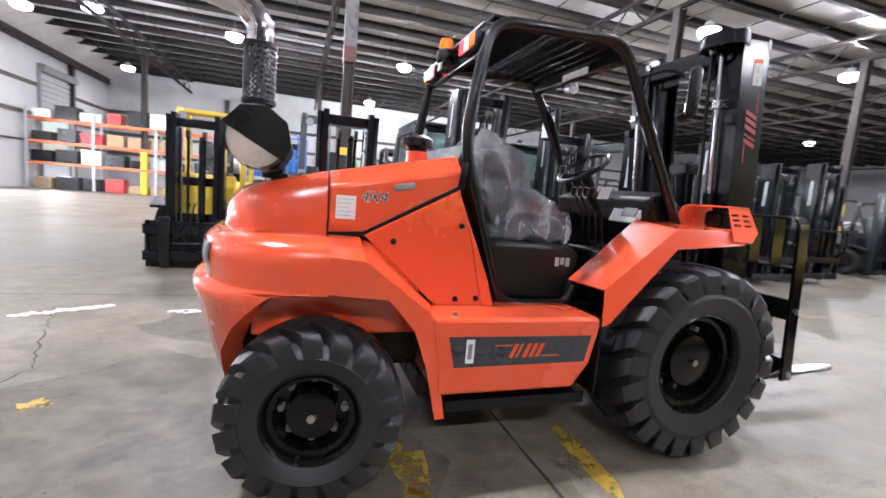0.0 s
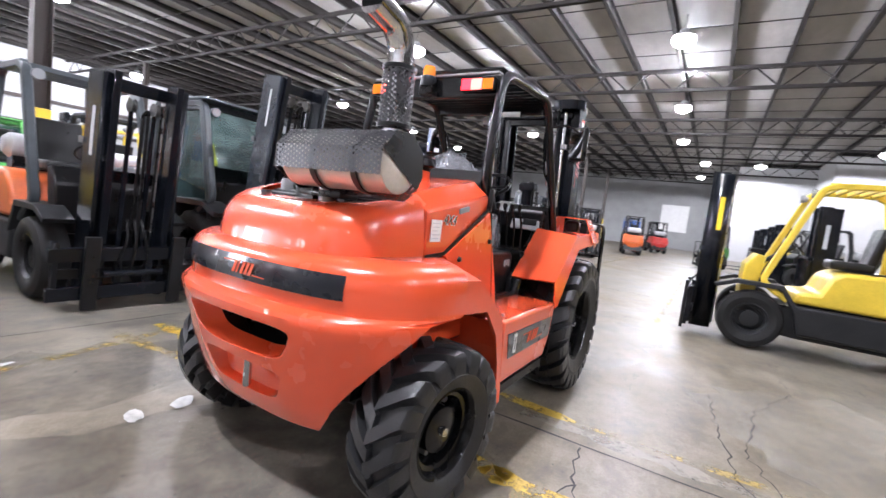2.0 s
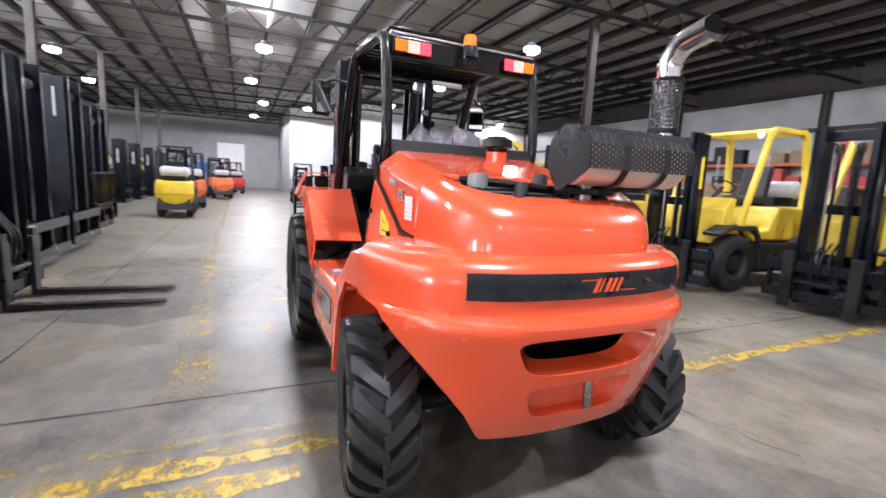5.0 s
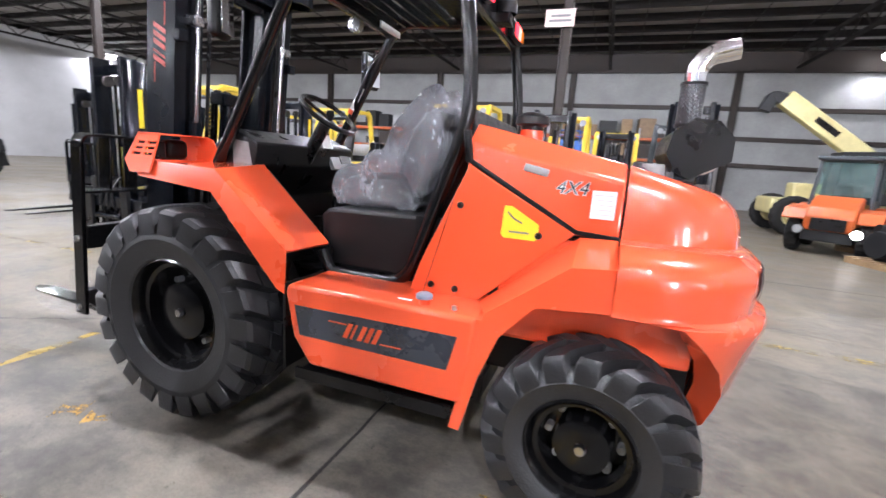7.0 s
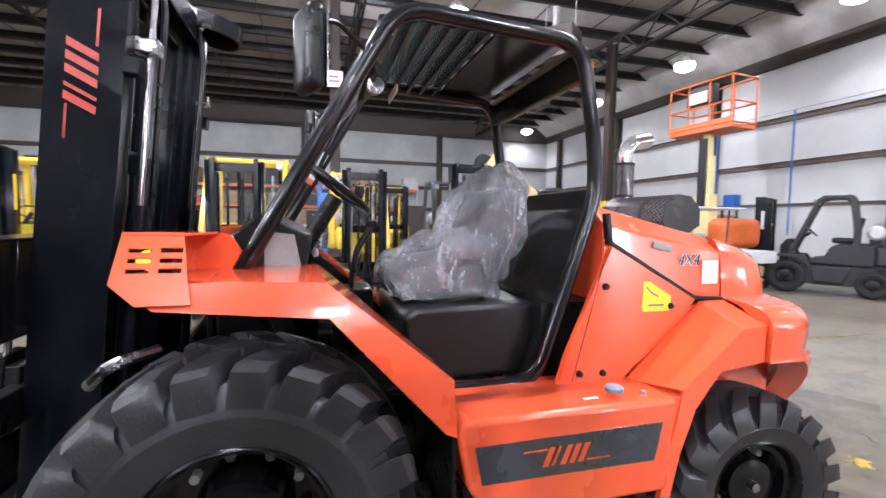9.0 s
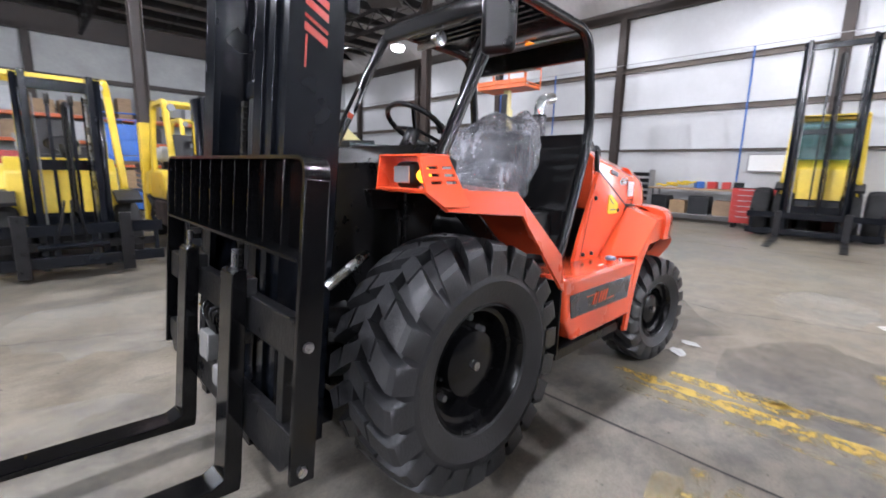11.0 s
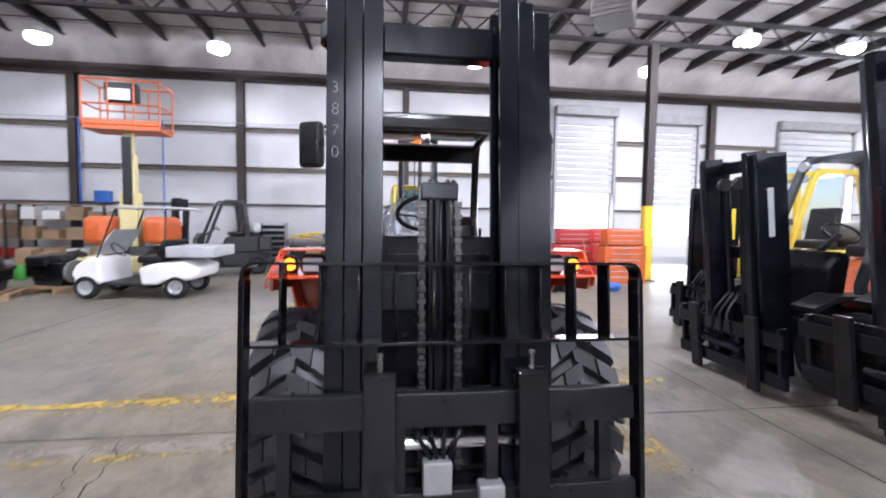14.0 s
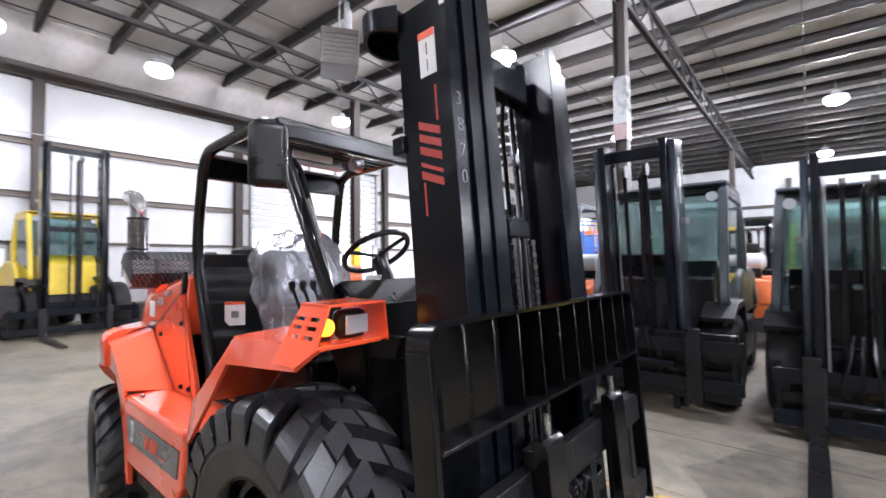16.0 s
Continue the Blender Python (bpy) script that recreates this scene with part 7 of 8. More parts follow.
def scissor_lift(x, y, turn):
    t = thing("scissor_lift", "blue scissor lift with folded arms and railed platform", "scissor lift", pose(x, y, 0, 0, 0, turn))
    part("base", box(B(), -1.0, 1.0, -0.4, 0.4, 0.2, 0.62, 0.03), BLUE, t, "blue lift chassis")
    for k in range(5):
        z = 0.68 + k * 0.13
        for sy in (-1, 1):
            part("scissor_arm", box(B(), -0.95, 0.95, sy * 0.33 - 0.03, sy * 0.33 + 0.03, z, z + 0.09, 0.01), GREYP, t)
    part("platform", box(B(), -1.05, 1.05, -0.42, 0.42, 1.36, 1.48, 0.02), BLUE, t)
    pts = [(-1.02, -0.4), (1.02, -0.4), (1.02, 0.4), (-1.02, 0.4)]
    for z in (1.85, 2.45):
        bm = B()
        rail_run(bm, pts, z)
        part("rail", bm, BLUE, t)
    for px in (-1.02, -0.34, 0.34, 1.02):
        for py in (-0.4, 0.4):
            part("rail_post", cyl(B(), (px, py, 1.48), (px, py, 2.45), 0.02, 8), BLUE, t)
    for px in (-1.02, 1.02):
        part("end_panel", box(B(), px - 0.012, px + 0.012, -0.37, 0.37, 1.52, 2.2, 0.004), BLUE, t, "blue sheet steel end panel")
    for k in range(5):
        part("rail_bar", box(B(), -0.98 + k * 0.42, -0.68 + k * 0.42, -0.412, -0.396, 1.5, 2.1, 0.004), BLUE, t)
    part("control_box", box(B(), 0.7, 0.95, -0.3, 0.0, 1.9, 2.3, 0.03), SATIN, t)
    for px in (-0.7, 0.7):
        for sy in (-1, 1):
            wheel(t, px, sy * 0.36, 0.2, 0.14, sy, GREYP, 0, tag="old")
    return t


scissor_lift(-1.65, 9.4, 72)
scissor_lift(0.3, -11.9, 85)
scissor_lift(38.5, 4.6, 25)


def golf_cart(x, y, turn):
    t = thing("golf_cart", "white utility golf cart with folded windscreen and cargo box", "golf cart", pose(x, y, 0, 0, 0, turn))
    part("body_front", slab_y(B(), [(0.95, 0.3), (1.05, 0.5), (0.95, 0.68), (0.72, 0.82), (0.55, 0.8), (0.5, 0.3)], -0.55, 0.55, 0.06, 3), WHITEP, t, "white front body")
    part("floor_pan", box(B(), -0.25, 0.52, -0.55, 0.55, 0.27, 0.33, 0.01), CHAR, t)
    part("body_rear", slab_y(B(), [(-0.2, 0.28), (-0.15, 0.62), (-0.45, 0.7), (-0.95, 0.74), (-1.25, 0.6), (-1.2, 0.4), (-1.02, 0.36), (-0.62, 0.36), (-0.5, 0.28)], -0.57, 0.57, 0.05, 3), WHITEP, t, "white rear body")
    part("seat", box(B(), -0.55, -0.1, -0.5, 0.5, 0.7, 0.84, 0.04, 3), VINYL, t)
    part("seat_back", slab_y(B(), [(-0.52, 0.84), (-0.44, 0.84), (-0.55, 1.15), (-0.62, 1.14)], -0.5, 0.5, 0.03), VINYL, t)
    part("cargo_box", box(B(), -1.55, -0.65, -0.58, 0.58, 0.82, 1.03, 0.02), GREYP, t, "grey cargo box")
    part("windscreen", slab_y(B(), [(0.66, 0.86), (0.3, 1.35), (0.28, 1.34), (0.64, 0.85)], -0.5, 0.5), GREYP, t, "dusty folded windscreen")
    for sy in (-1, 1):
        part("roof_strut", tube(B(), [(0.6, sy * 0.5, 0.8), (0.25, sy * 0.5, 1.75)], 0.016, 8), CHAR, t)
        part("roof_strut", tube(B(), [(-0.6, sy * 0.5, 0.8), (-0.65, sy * 0.5, 1.75)], 0.016, 8), CHAR, t)
    part("steering_wheel", tube(B(), [(0.35 + 0.1 * math.cos(a), 0.25 + 0.16 * math.sin(a), 0.95 + 0.12 * math.cos(a)) for a in [k * math.pi / 8 for k in range(16)]], 0.012, 6, True), SATIN, t)
    part("roof", box(B(), -0.95, 0.4, -0.56, 0.56, 1.75, 1.79, 0.015), GREYP, t)
    for px in (0.78, -0.82):
        for sy in (-1, 1):
            wheel(t, px, sy * 0.5, 0.24, 0.2, sy, GREYP, 0, tag="old")


golf_cart(-6.25, -5.14, -90)


def boom_lift(x, y, turn):
    t = thing("boom_lift", "orange and cream boom lift with raised orange basket", "boom lift", pose(x, y, 0, 0, 0, turn))
    part("chassis", box(B(), -1.1, 1.1, -0.75, 0.75, 0.35, 0.7, 0.04), CREAM, t)
    part("turntable", lathe(B(), [(0, 0.9), (0.55, 0.9), (0.6, 0.7), (0.6, 0.68)], 24, "z"), CHAR, t)
    for sy in (-1, 1):
        part("engine_cover", box(B(), -0.75, 0.45, sy * 0.62 - 0.26, sy * 0.62 + 0.26, 0.95, 1.62, 0.16, 4), ORANGE_D, t, "rounded orange engine cover")
    part("riser", slab_y(B(), [(-0.18, 0.9), (0.18, 0.9), (0.16, 2.2), (-0.12, 2.2)], -0.2, 0.2, 0.03), CREAM, t)
    part("boom", sweep(B(), [(0.0, 0.0, 2.0), (0.02, 0.0, 3.1)], rect(0.24, 0.26, 0.03)), CREAM, t)
    part("boom_inner", sweep(B(), [(0.02, 0.0, 3.0), (0.03, 0.0, 3.7)], rect(0.17, 0.18, 0.02)), CREAM, t)
    part("boom_decal", box(B(), -0.125, 0.14, -0.135, -0.125, 2.3, 2.8), WHITEP, t)
    part("hose_carrier", box(B(), 0.16, 0.22, -0.1, 0.1, 1.9, 3.5, 0.02), CHAR, t)
    bk = part("basket_floor", box(B(), -0.4, 0.4, -0.8, 0.8, 3.62, 3.7, 0.01), ORANGE_D, t, "orange basket floor")
    pts = [(-0.4, -0.8), (0.4, -0.8), (0.4, 0.8), (-0.4, 0.8)]
    for z in (3.74, 4.2, 4.75):
        bm = B()
        rail_run(bm, pts, z, 0.022)
        part("basket_rail", bm, ORANGE_D, t)
    part("toe_board", box(B(), 0.385, 0.4, -0.8, 0.8, 3.7, 3.85), ORANGE_D, t)
    for px in (-0.4, 0.4):
        for py in (-0.8, -0.27, 0.27, 0.8):
            part("basket_post", cyl(B(), (px, py, 3.7), (px, py, 4.75), 0.02, 8), ORANGE_D, t)
    part("control_console", box(B(), 0.2, 0.4, -0.35, 0.35, 4.25, 4.7, 0.04), CHAR, t)
    part("basket_sign", box(B(), 0.405, 0.415, -0.25, 0.2, 4.3, 4.55, 0.003), WHITE, t, "white sign board")
    for px in (0.8, -0.8):
        for sy in (-1, 1):
            wheel(t, px, sy * 0.8, 0.42, 0.3, sy, CREAM, 16, tag="old")


boom_lift(-8.2, -6.4, 5)


def telehandler(x, y, turn):
    t = thing("telehandler", "cream telescopic handler with raised boom", "telehandler", pose(x, y, 0, 0, 0, turn))
    part("chassis", box(B(), -1.9, 1.7, -0.7, 0.7, 0.55, 1.0, 0.06), CREAM, t)
    part("cab", slab_y(B(), [(-0.8, 1.0), (0.5, 1.0), (0.45, 2.3), (-0.65, 2.35)], 0.25, 1.0, 0.04), CHAR, t)
    part("cab_glass", slab_y(B(), [(-0.7, 1.3), (0.42, 1.3), (0.4, 2.2), (-0.6, 2.25)], 1.002, 1.012), TEAL, t)
    part("engine_cover", box(B(), -1.0, 0.9, -1.05, -0.4, 0.9, 1.45, 0.08, 3), CREAM, t)
    part("boom", sweep(B(), [(-1.6, -0.1, 1.4), (1.65, -0.1, 3.75)], rect(0.4, 0.45, 0.03)), CREAM, t, "cream boom with a dark mark")
    em = part("boom_mark", box(B(), -0.35, 0.35, -0.003, 0.003, -0.08, 0.08), SATIN, t, m=Matrix.Translation((0.6, 0.105, 2.99)) @ pose(0, 0, 0, 0, -35.9, 0))
    part("boom_head", sweep(B(), rounded([(1.6, -0.1, 3.7), (1.95, -0.1, 3.8), (2.1, -0.1, 3.4)], 0.1), rect(0.3, 0.3, 0.03)), CHAR, t)
    for px in (1.2, -1.3):
        for sy in (-1, 1):
            wheel(t, px, sy * 0.9, 0.55, 0.35, sy, CREAM, 18, tag="old")


telehandler(-6.9, -13.1, 0)


# ---- racks, benches and stores ----
def rack(x, y, turn, bays, label, loads):
    t = thing("pallet_rack", label, "pallet rack", pose(x, y, 0, 0, 0, turn), "pallet racks")
    for k in range(bays + 1):
        for dy in (0, 0.9):
            part("upright", box(B(), k * 2.5 - 0.045, k * 2.5 + 0.045, dy - 0.04, dy + 0.04, 0, 3.6, 0.006), BLUE if loads == 2 else GREYP, t)
        for z in (0.4, 1.3, 2.2, 3.1):
            part("brace", cyl(B(), (k * 2.5, 0, z), (k * 2.5, 0.9, z + 0.5), 0.015, 6), GREYP, t)
    for z in (1.15, 2.1, 3.1):
        for dy in (0, 0.9):
            part("beam", box(B(), 0.05, bays * 2.5 - 0.05, dy - 0.03, dy + 0.03, z - 0.06, z + 0.06, 0.006), ORANGE_D, t, "orange load beam")
        part("deck", box(B(), 0.05, bays * 2.5 - 0.05, 0.03, 0.87, z + 0.062, z + 0.08), GREYST, t)
    return t


def crate(x, y, z, w, d, h, mat, label, turn=0.0, name="crate", cat="crate"):
    bm = B()
    box(bm, -w / 2, w / 2, -d / 2, d / 2, 0, h, min(0.02, h * 0.1))
    t = single(name, bm, mat, label, cat, pose(x, y, z, 0, 0, turn), "stored goods")
    return t


rack(-12.7, 22.3, 0, 3, "orange-beamed pallet rack filled with dark parts", 1)
rng = random.Random(7)
STORE = [CHAR, SATIN, CARD, GREYP, BLUE, RED, WHITEP, WOOD]
for k in range(30):
    z = (0.0, 1.232, 2.182, 3.182)[k % 4]
    w = rng.uniform(0.5, 1.0)
    m = rng.choice(STORE)
    crate(-12.2 + (k // 4) * 0.93, 22.75, z, min(w, 0.85), 0.7, rng.uniform(0.35, 0.75), m, "dark stored part on the pallet rack" if m in (CHAR, SATIN) else "stored box on the pallet rack", rng.uniform(-4, 4), "storage_box", "box")


def bench(x, y, w, d, h, turn, label):
    t = thing("workbench", label, "workbench", pose(x, y, 0, 0, 0, turn))
    part("benchtop", box(B(), -w / 2, w / 2, -d / 2, d / 2, h - 0.05, h, 0.006), WOOD, t)
    for sx in (-1, 1):
        for sy in (-1, 1):
            part("leg", box(B(), sx * (w / 2 - 0.06) - 0.03, sx * (w / 2 - 0.06) + 0.03, sy * (d / 2 - 0.06) - 0.03, sy * (d / 2 - 0.06) + 0.03, 0, h - 0.05, 0.004), GREYST, t)
    part("lower_shelf", box(B(), -w / 2 + 0.04, w / 2 - 0.04, -d / 2 + 0.04, d / 2 - 0.04, 0.2, 0.23, 0.004), GREYST, t)
    return t


bench(-12.25, -2.35, 2.5, 0.8, 0.98, 90, "long workbench against the white wall, heaped with straps")
for k in range(3):
    y = -3.2 + k * 0.3
    pts = [(-12.25 + 0.22 * math.cos(a) + 0.05 * math.sin(3 * a), y + 0.28 * math.sin(a), 1.01 + 0.05 * k + 0.06 * abs(math.sin(2.5 * a + k))) for a in [2 * math.pi * j / 18 for j in range(18)]]
    single("webbing_strap", tube(B(), pts, 0.025, 6, True), YELLOW_B, "coiled yellow webbing strap on the workbench", "strap", group="straps")
for k, (dy, c) in enumerate(((-1.95, RED), (-1.6, RED), (-1.3, CHAR), (-2.3, BLUE))):
    crate(-12.25, dy, 0.982, 0.3, 0.22, 0.2, c, "small tool case on the workbench", 10 * k, "tool_case", "tool case")
wb = thing("whiteboard", "blank white board on the white wall", "whiteboard", pose(-12.83, -0.72, 1.74))
part("board", box(B(), 0.0, 0.02, -0.55, 0.55, -0.22, 0.22, 0.004), WHITE, wb)
for y0, y1, z0, z1 in ((-0.58, 0.58, 0.22, 0.25), (-0.58, 0.58, -0.25, -0.22), (-0.58, -0.55, -0.22, 0.22), (0.55, 0.58, -0.22, 0.22)):
    part("frame", box(B(), 0.0, 0.03, y0, y1, z0, z1, 0.003), GREYST, wb)


def bin_rack(x, y, turn):
    t = thing("parts_rack", "black rack of stacked parts trays", "parts rack", pose(x, y, 0, 0, 0, turn))
    for k in range(7):
        part("tray", box(B(), -0.4, 0.4, -0.2, 0.2, 0.15 + k * 0.19, 0.27 + k * 0.19, 0.02), SATIN, t)
    for sx in (-1, 1):
        part("side_frame", box(B(), sx * 0.42 - 0.02, sx * 0.42 + 0.02, -0.2, 0.2, 0, 1.5, 0.004), GREYST, t)


bin_rack(-12.25, -4.1, 90)
for k, (y, w, h, m) in enumerate(((-3.3, 0.5, 0.5, CHAR), (-2.75, 0.45, 0.38, WOOD), (-2.2, 0.55, 0.52, CHAR), (-1.6, 0.45, 0.42, CARD))):
    crate(-12.2, y, 0.232, 0.5, w, h, m, "scuffed stored box on the shelf of the workbench", 4 * k - 6, "storage_box", "box")


def tool_chest(x, y, turn, mat, label, tall=False):
    t = thing("tool_chest", label, "tool chest", pose(x, y, 0, 0, 0, turn), "tool chests")
    part("cabinet", box(B(), -0.5, 0.5, -0.25, 0.25, 0.14, 1.05, 0.015), mat, t)
    for k in range(6):
        dr = part("drawer", box(B(), -0.46, 0.46, -0.27, -0.252, 0.2 + k * 0.14, 0.32 + k * 0.14, 0.004), mat, t)
        part("pull", box(B(), -0.35, 0.35, -0.285, -0.272, 0.295 + k * 0.14, 0.312 + k * 0.14, 0.003), GREYP, dr)
    part("top_mat", box(B(), -0.5, 0.5, -0.25, 0.25, 1.052, 1.062), SATIN, t)
    if tall:
        top = part("top_box", box(B(), -0.44, 0.44, -0.2, 0.22, 1.064, 1.46, 0.015), mat, t)
        for k in range(3):
            part("drawer", box(B(), -0.41, 0.41, -0.215, -0.202, 1.09 + k * 0.12, 1.19 + k * 0.12, 0.004), mat, top)
            part("pull", box(B(), -0.36, 0.36, -0.228, -0.217, 1.172 + k * 0.12, 1.186 + k * 0.12, 0.003), GREYP, top)
    for sx in (-0.4, 0.4):
        for sy in (-0.18, 0.18):
            part("castor", cyl(B(), (sx, sy - 0.02, 0.06), (sx, sy + 0.02, 0.06), 0.06, 12), SATIN, t)


tool_chest(-11.6, -0.75, 95, RED, "red drawer tool chest against the white wall")
tool_chest(-7.7, 4.6, 82, RED, "red drawer tool chest near the dock doors", True)
tool_chest(-6.75, 5.45, 85, ORANGE_D, "orange drawer tool chest near the dock doors", True)
tool_chest(-8.6, 5.9, 95, RED, "red drawer tool chest near the dock doors", True)
tool_chest(-12.3, 3.3, 90, RED, "red drawer tool chest against the white wall")
for k in range(10):
    m = rng.choice([CARD, WOOD, WOOD, CARD, CHAR])
    crate(-11.6 + rng.uniform(-0.5, 0.5), 2.2 + rng.uniform(-0.5, 1.8) * 0.7, 0.0 if k < 5 else 0.52, 0.55, 0.45, 0.5, m, "scuffed stored crate near the wall", rng.uniform(0, 40)) if k < 5 else None
for k in range(26):
    m = rng.choice([CARD, CHAR, WOOD, CARD, GREYP, RED])
    h = rng.uniform(0.35, 0.8)
    crate(-10.6 + rng.uniform(-0.4, 0.4), -9.6 - k * 0.42, 0.0, 0.6, 0.38, h, m, "scuffed stored box in the heap by the wall", rng.uniform(-20, 20), "storage_box", "box")
for k in range(8):
    single("drum", lathe(B(), [(0, 0.0), (0.13, 0.0), (0.14, 0.03), (0.14, 0.34), (0.12, 0.37), (0, 0.37)], 18, "z"), [GREEN, WHITEP, LIME, WHITEP][k % 4], "plastic pail standing on the floor", "pail", pose(-8.9 + 0.1 * (k % 3), -9.4 - 0.36 * k, 0), "pails")


def shelf_unit(x, y, turn):
    t = thing("shelf_unit", "brown shelf unit crammed with boxes", "shelf", pose(x, y, 0, 0, 0, turn), "shelf units")
    for sx in (-1, 1):
        for sy in (-1, 1):
            part("post", box(B(), sx * 1.2 - 0.03, sx * 1.2 + 0.03, sy * 0.3 - 0.03, sy * 0.3 + 0.03, 0, 2.0), BROWN, t)
    for z in (0.3, 0.9, 1.5, 1.97):
        part("shelf", box(B(), -1.22, 1.22, -0.33, 0.33, z, z + 0.03, 0.004), WOOD, t)


for y in (-10.2, -13.0, -15.8):
    shelf_unit(-11.9, y, 90)
    for k in range(12):
        crate(-11.85, y - 1.0 + (k % 4) * 0.66, (0.332, 0.932, 1.532)[k // 4], 0.5, 0.5, rng.uniform(0.25, 0.5), rng.choice([CARD, CARD, RED, CHAR, WOOD, WHITEP]), "box on a crammed shelf", rng.uniform(-6, 6), "storage_box", "box")
for k in range(9):
    rack_y = -21.2
    crate(-4 + k * 2.3, rack_y, 0, 1.5, 0.9, rng.uniform(0.8, 2.4), rng.choice([CARD, BROWN, CHAR, WOOD, RED]), "stacked goods against the grey wall", rng.uniform(-5, 5), "goods_crate", "goods")


rack(-4.5, -22.8, 0, 8, "orange-beamed pallet rack along the grey wall, filled with boxes", 1)
for lev, z in enumerate((1.232, 2.182, 3.182)):
    for k in range(22):
        if rng.random() < 0.82:
            crate(-4.1 + k * 0.9, -22.3, z, rng.uniform(0.5, 0.82), 0.7, rng.uniform(0.35, 0.75 if lev < 2 else 1.0), rng.choice([CARD, CARD, BROWN, CHAR, WOOD, CHAR, GREYP, RED]), "stored box on the rack by the grey wall", rng.uniform(-5, 5), "storage_box", "box")


def stock_cart(x, y, turn):
    t = thing("stock_cart", "brown wooden cart piled high with boxes, sheets and hoses", "cart", pose(x, y, 0, 0, 0, turn))
    for z in (0.2, 0.62, 1.02):
        part("deck", box(B(), -0.5, 0.5, -0.3, 0.3, z, z + 0.03, 0.004), WOOD, t)
    for sx in (-1, 1):
        for sy in (-1, 1):
            part("post", box(B(), sx * 0.48 - 0.02, sx * 0.48 + 0.02, sy * 0.28 - 0.02, sy * 0.28 + 0.02, 0.1, 1.35, 0.003), BROWN, t)
            part("castor", cyl(B(), (sx * 0.45, sy * 0.25 - 0.02, 0.06), (sx * 0.45, sy * 0.25 + 0.02, 0.06), 0.06, 12), SATIN, t)
    return t


stock_cart(-6.95, 2.85, 90)
for dx, dy, z, w, d, hh, m, tn in ((0.02, -0.25, 0.232, 0.42, 0.42, 0.3, CHAR, 5), (-0.03, 0.22, 0.232, 0.4, 0.4, 0.34, CARD, -8), (0.0, -0.2, 0.652, 0.45, 0.4, 0.3, WOOD, 3), (0.02, 0.24, 0.652, 0.4, 0.38, 0.32, CARD, 12),
                                    (0.0, -0.26, 1.052, 0.4, 0.36, 0.3, CARD, -6), (0.03, 0.2, 1.052, 0.38, 0.42, 0.2, CHAR, 9), (0.02, 0.2, 1.254, 0.3, 0.34, 0.16, RED, -14)):
    crate(-6.95 + dx, 2.85 + dy, z, w, d, hh, m, "scuffed box piled on the stock cart", tn, "storage_box", "box")
single("cardboard_sheet", box(B(), -0.02, 0.02, -0.13, 0.13, 0.0, 1.72, 0.006), CARD, "tall brown cardboard sheet leaning on the cart", "cardboard", pose(-6.58, 3.2, 0.0, 0, -4, 8))
for k, (x, y, m) in enumerate(((-6.3, 3.45, SATIN), (-6.35, 3.85, CHAR), (-6.75, 3.75, SATIN))):
    single("bin", solid(B(), [(px * 0.17, py * 0.17, 0.0) for px, py in ((-1, -1), (1, -1), (1, 1), (-1, 1))], [(px * 0.22, py * 0.22, 0.42) for px, py in ((-1, -1), (1, -1), (1, 1), (-1, 1))], 0.03, 2), m, "black plastic bin on the floor", "bin", pose(x, y, 0, 0, 0, 20 * k), "bins")
hose = [(-6.9 + (0.18 + 0.01 * k) * math.cos(k * 0.7), 2.7 + (0.22 + 0.008 * k) * math.sin(k * 0.7), 1.4 + 0.006 * k) for k in range(26)]
single("hose_coil", tube(B(), hose, 0.016, 6), LIME, "coiled lime hose on top of the stock cart", "hose")
single("rag", wrap([(-0.16, 0.0), (0.16, 0.0), (0.14, 0.14), (0.0, 0.2), (-0.13, 0.12)], 0.14, 0.06, 3.0), BLUE, "crumpled blue rag heap on the floor", "rag", pose(-6.3, 5.0, 0.02))
single("broom", tube(B(), [(-6.9, 4.75, 0.02), (-7.4, 4.72, 1.35)], 0.013, 8), WOOD, "wooden pole leaning on a tool chest", "pole")


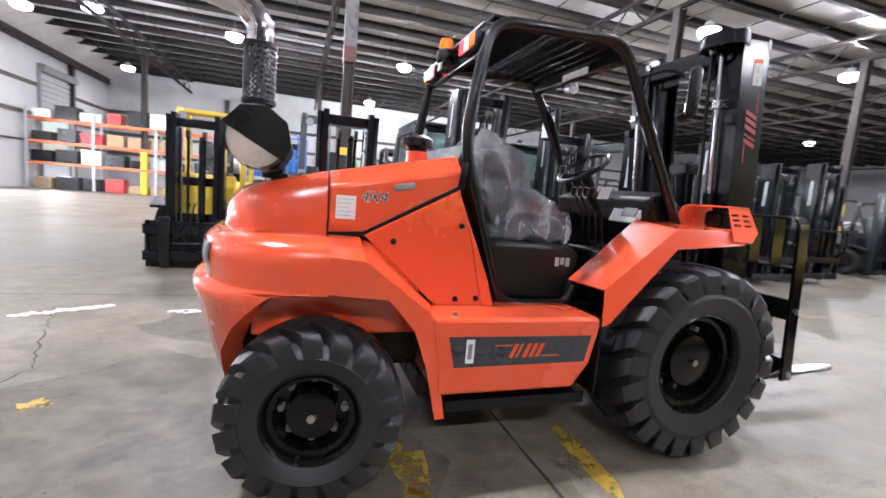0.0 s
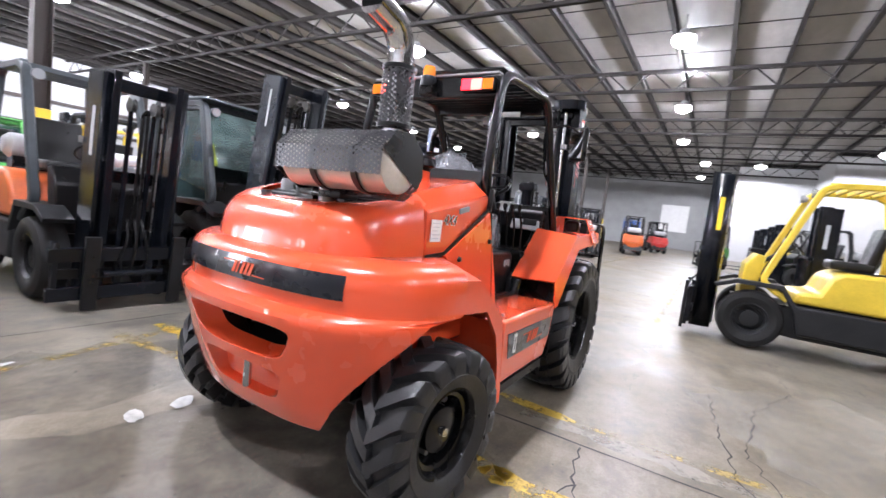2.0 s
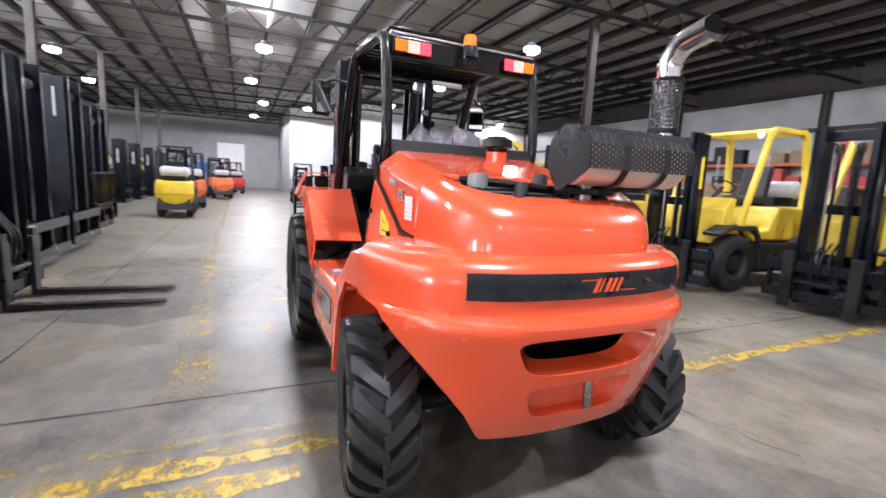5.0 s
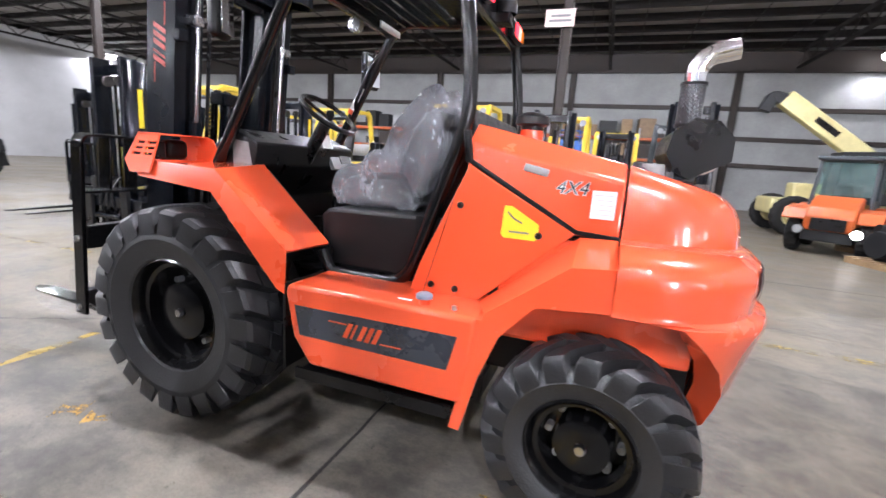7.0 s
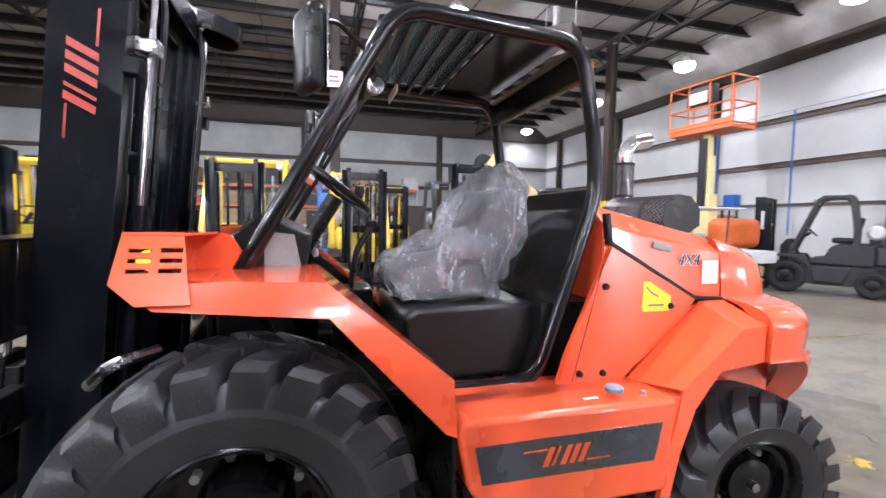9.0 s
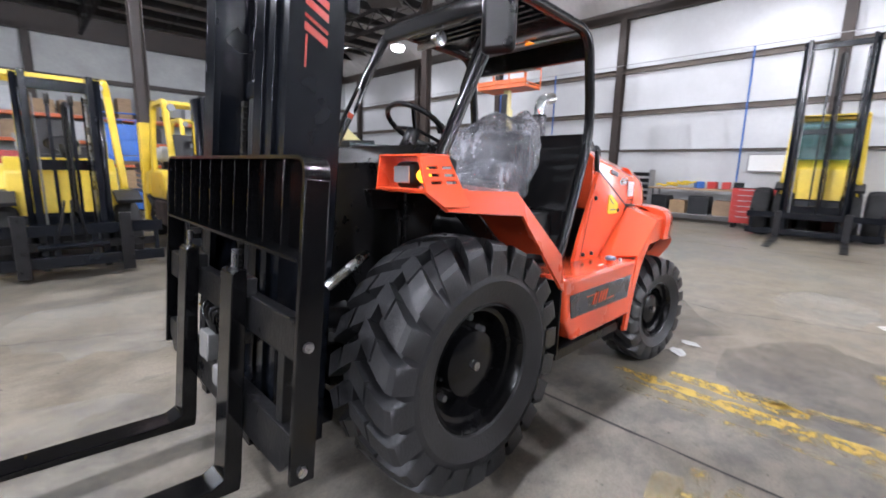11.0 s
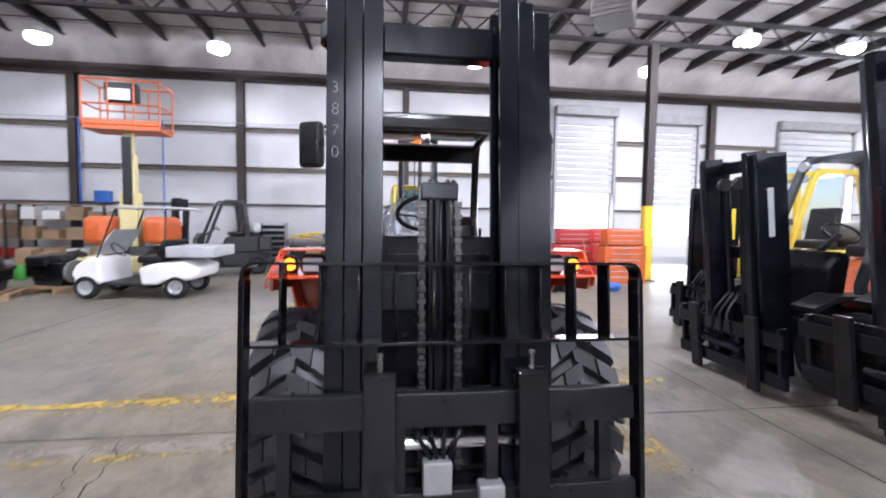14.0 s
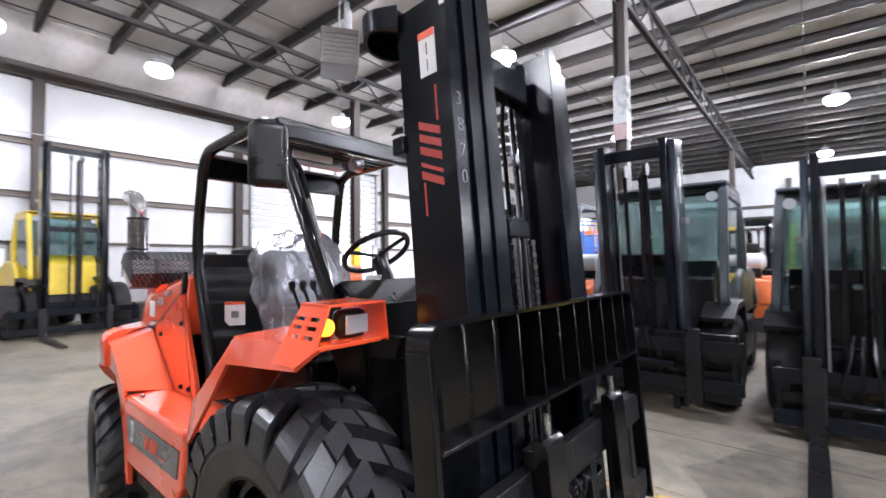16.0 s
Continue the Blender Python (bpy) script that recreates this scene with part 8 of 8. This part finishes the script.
# unit heater in the roof, sign on a column, pipes on the wall
UMBER = material("dusty_umber_enamel", (0.07, 0.06, 0.052), 0.45, vary=0.35, scale=4, grain=40)
ht = thing("unit_heater", "dusty brown gas unit heater hung from the roof", "heater", pose(-5.5, 4.4, 5.75, 0, 0, -35))
part("casing", box(B(), -0.45, 0.45, -0.4, 0.4, 0.0, 0.8, 0.03), UMBER, ht, "dusty brown sheet casing")
for k in range(7):
    part("louvre", box(B(), 0.452, 0.475, -0.36, 0.36, 0.08 + k * 0.095, 0.1 + k * 0.095), UMBER, ht)
part("fan_ring", lathe(B(), [(0.28, -0.47), (0.3, -0.5), (0.26, -0.5), (0.25, -0.46)], 20, "x", (0, 0, 0.4)), SATIN, ht)
for sx in (-0.4, 0.4):
    part("hanger_rod", cyl(B(), (sx, 0, 0.8), (sx, 0, ROOF_Z - 5.75 - 0.01), 0.012, 6), GREYST, ht)
part("flue", cyl(B(), (-0.2, 0.2, 0.8), (-0.2, 0.2, 1.79), 0.09, 14), GREYST, ht)
ht2 = copy_thing(ht, pose(-5.4, -8.6, 5.75, 0, 0, 130))
sg = thing("wall_sign", "pink and white notice board fixed on a column", "sign", pose(0.55, -8.37, 4.45))
part("sign_board", box(B(), -0.32, 0.32, 0.0, 0.02, 0.0, 0.36, 0.006), material("pale_pink_board", (0.72, 0.55, 0.52), 0.5, vary=0.08), sg)
part("sign_print", box(B(), -0.22, 0.2, 0.021, 0.024, 0.2, 0.25), PRINT, sg)
part("sign_print", box(B(), -0.25, 0.24, 0.021, 0.024, 0.1, 0.15), PRINT, sg)
for y in (-7.8, -10.4, -1.5):
    single("air_pipe", cyl(B(), (-12.78, y, 1.2), (-12.78, y, 4.9), 0.025, 8), BLUE, "blue compressed-air pipe on the white wall", "pipe", group="air pipes")
single("air_pipe", cyl(B(), (-12.74, -22, 4.9), (-12.74, 5.0, 4.9), 0.012, 8), GREYST, "grey steel conduit along the white wall", "pipe", group="air pipes")
single("junction_box", box(B(), -12.86, -12.6, -9.9, -9.45, 2.1, 2.5, 0.02), BLUE, "blue junction box on the white wall", "junction box")
single("red_flag", solid(B(), [(-13.0, 4.2, 3.05), (-13.0, 4.5, 2.8), (-13.0, 4.56, 2.86), (-13.0, 4.28, 3.12)], [(-12.97, 4.2, 3.05), (-12.97, 4.5, 2.8), (-12.97, 4.56, 2.86), (-12.97, 4.28, 3.12)]), RED, "red metal tag on the white wall", "tag")
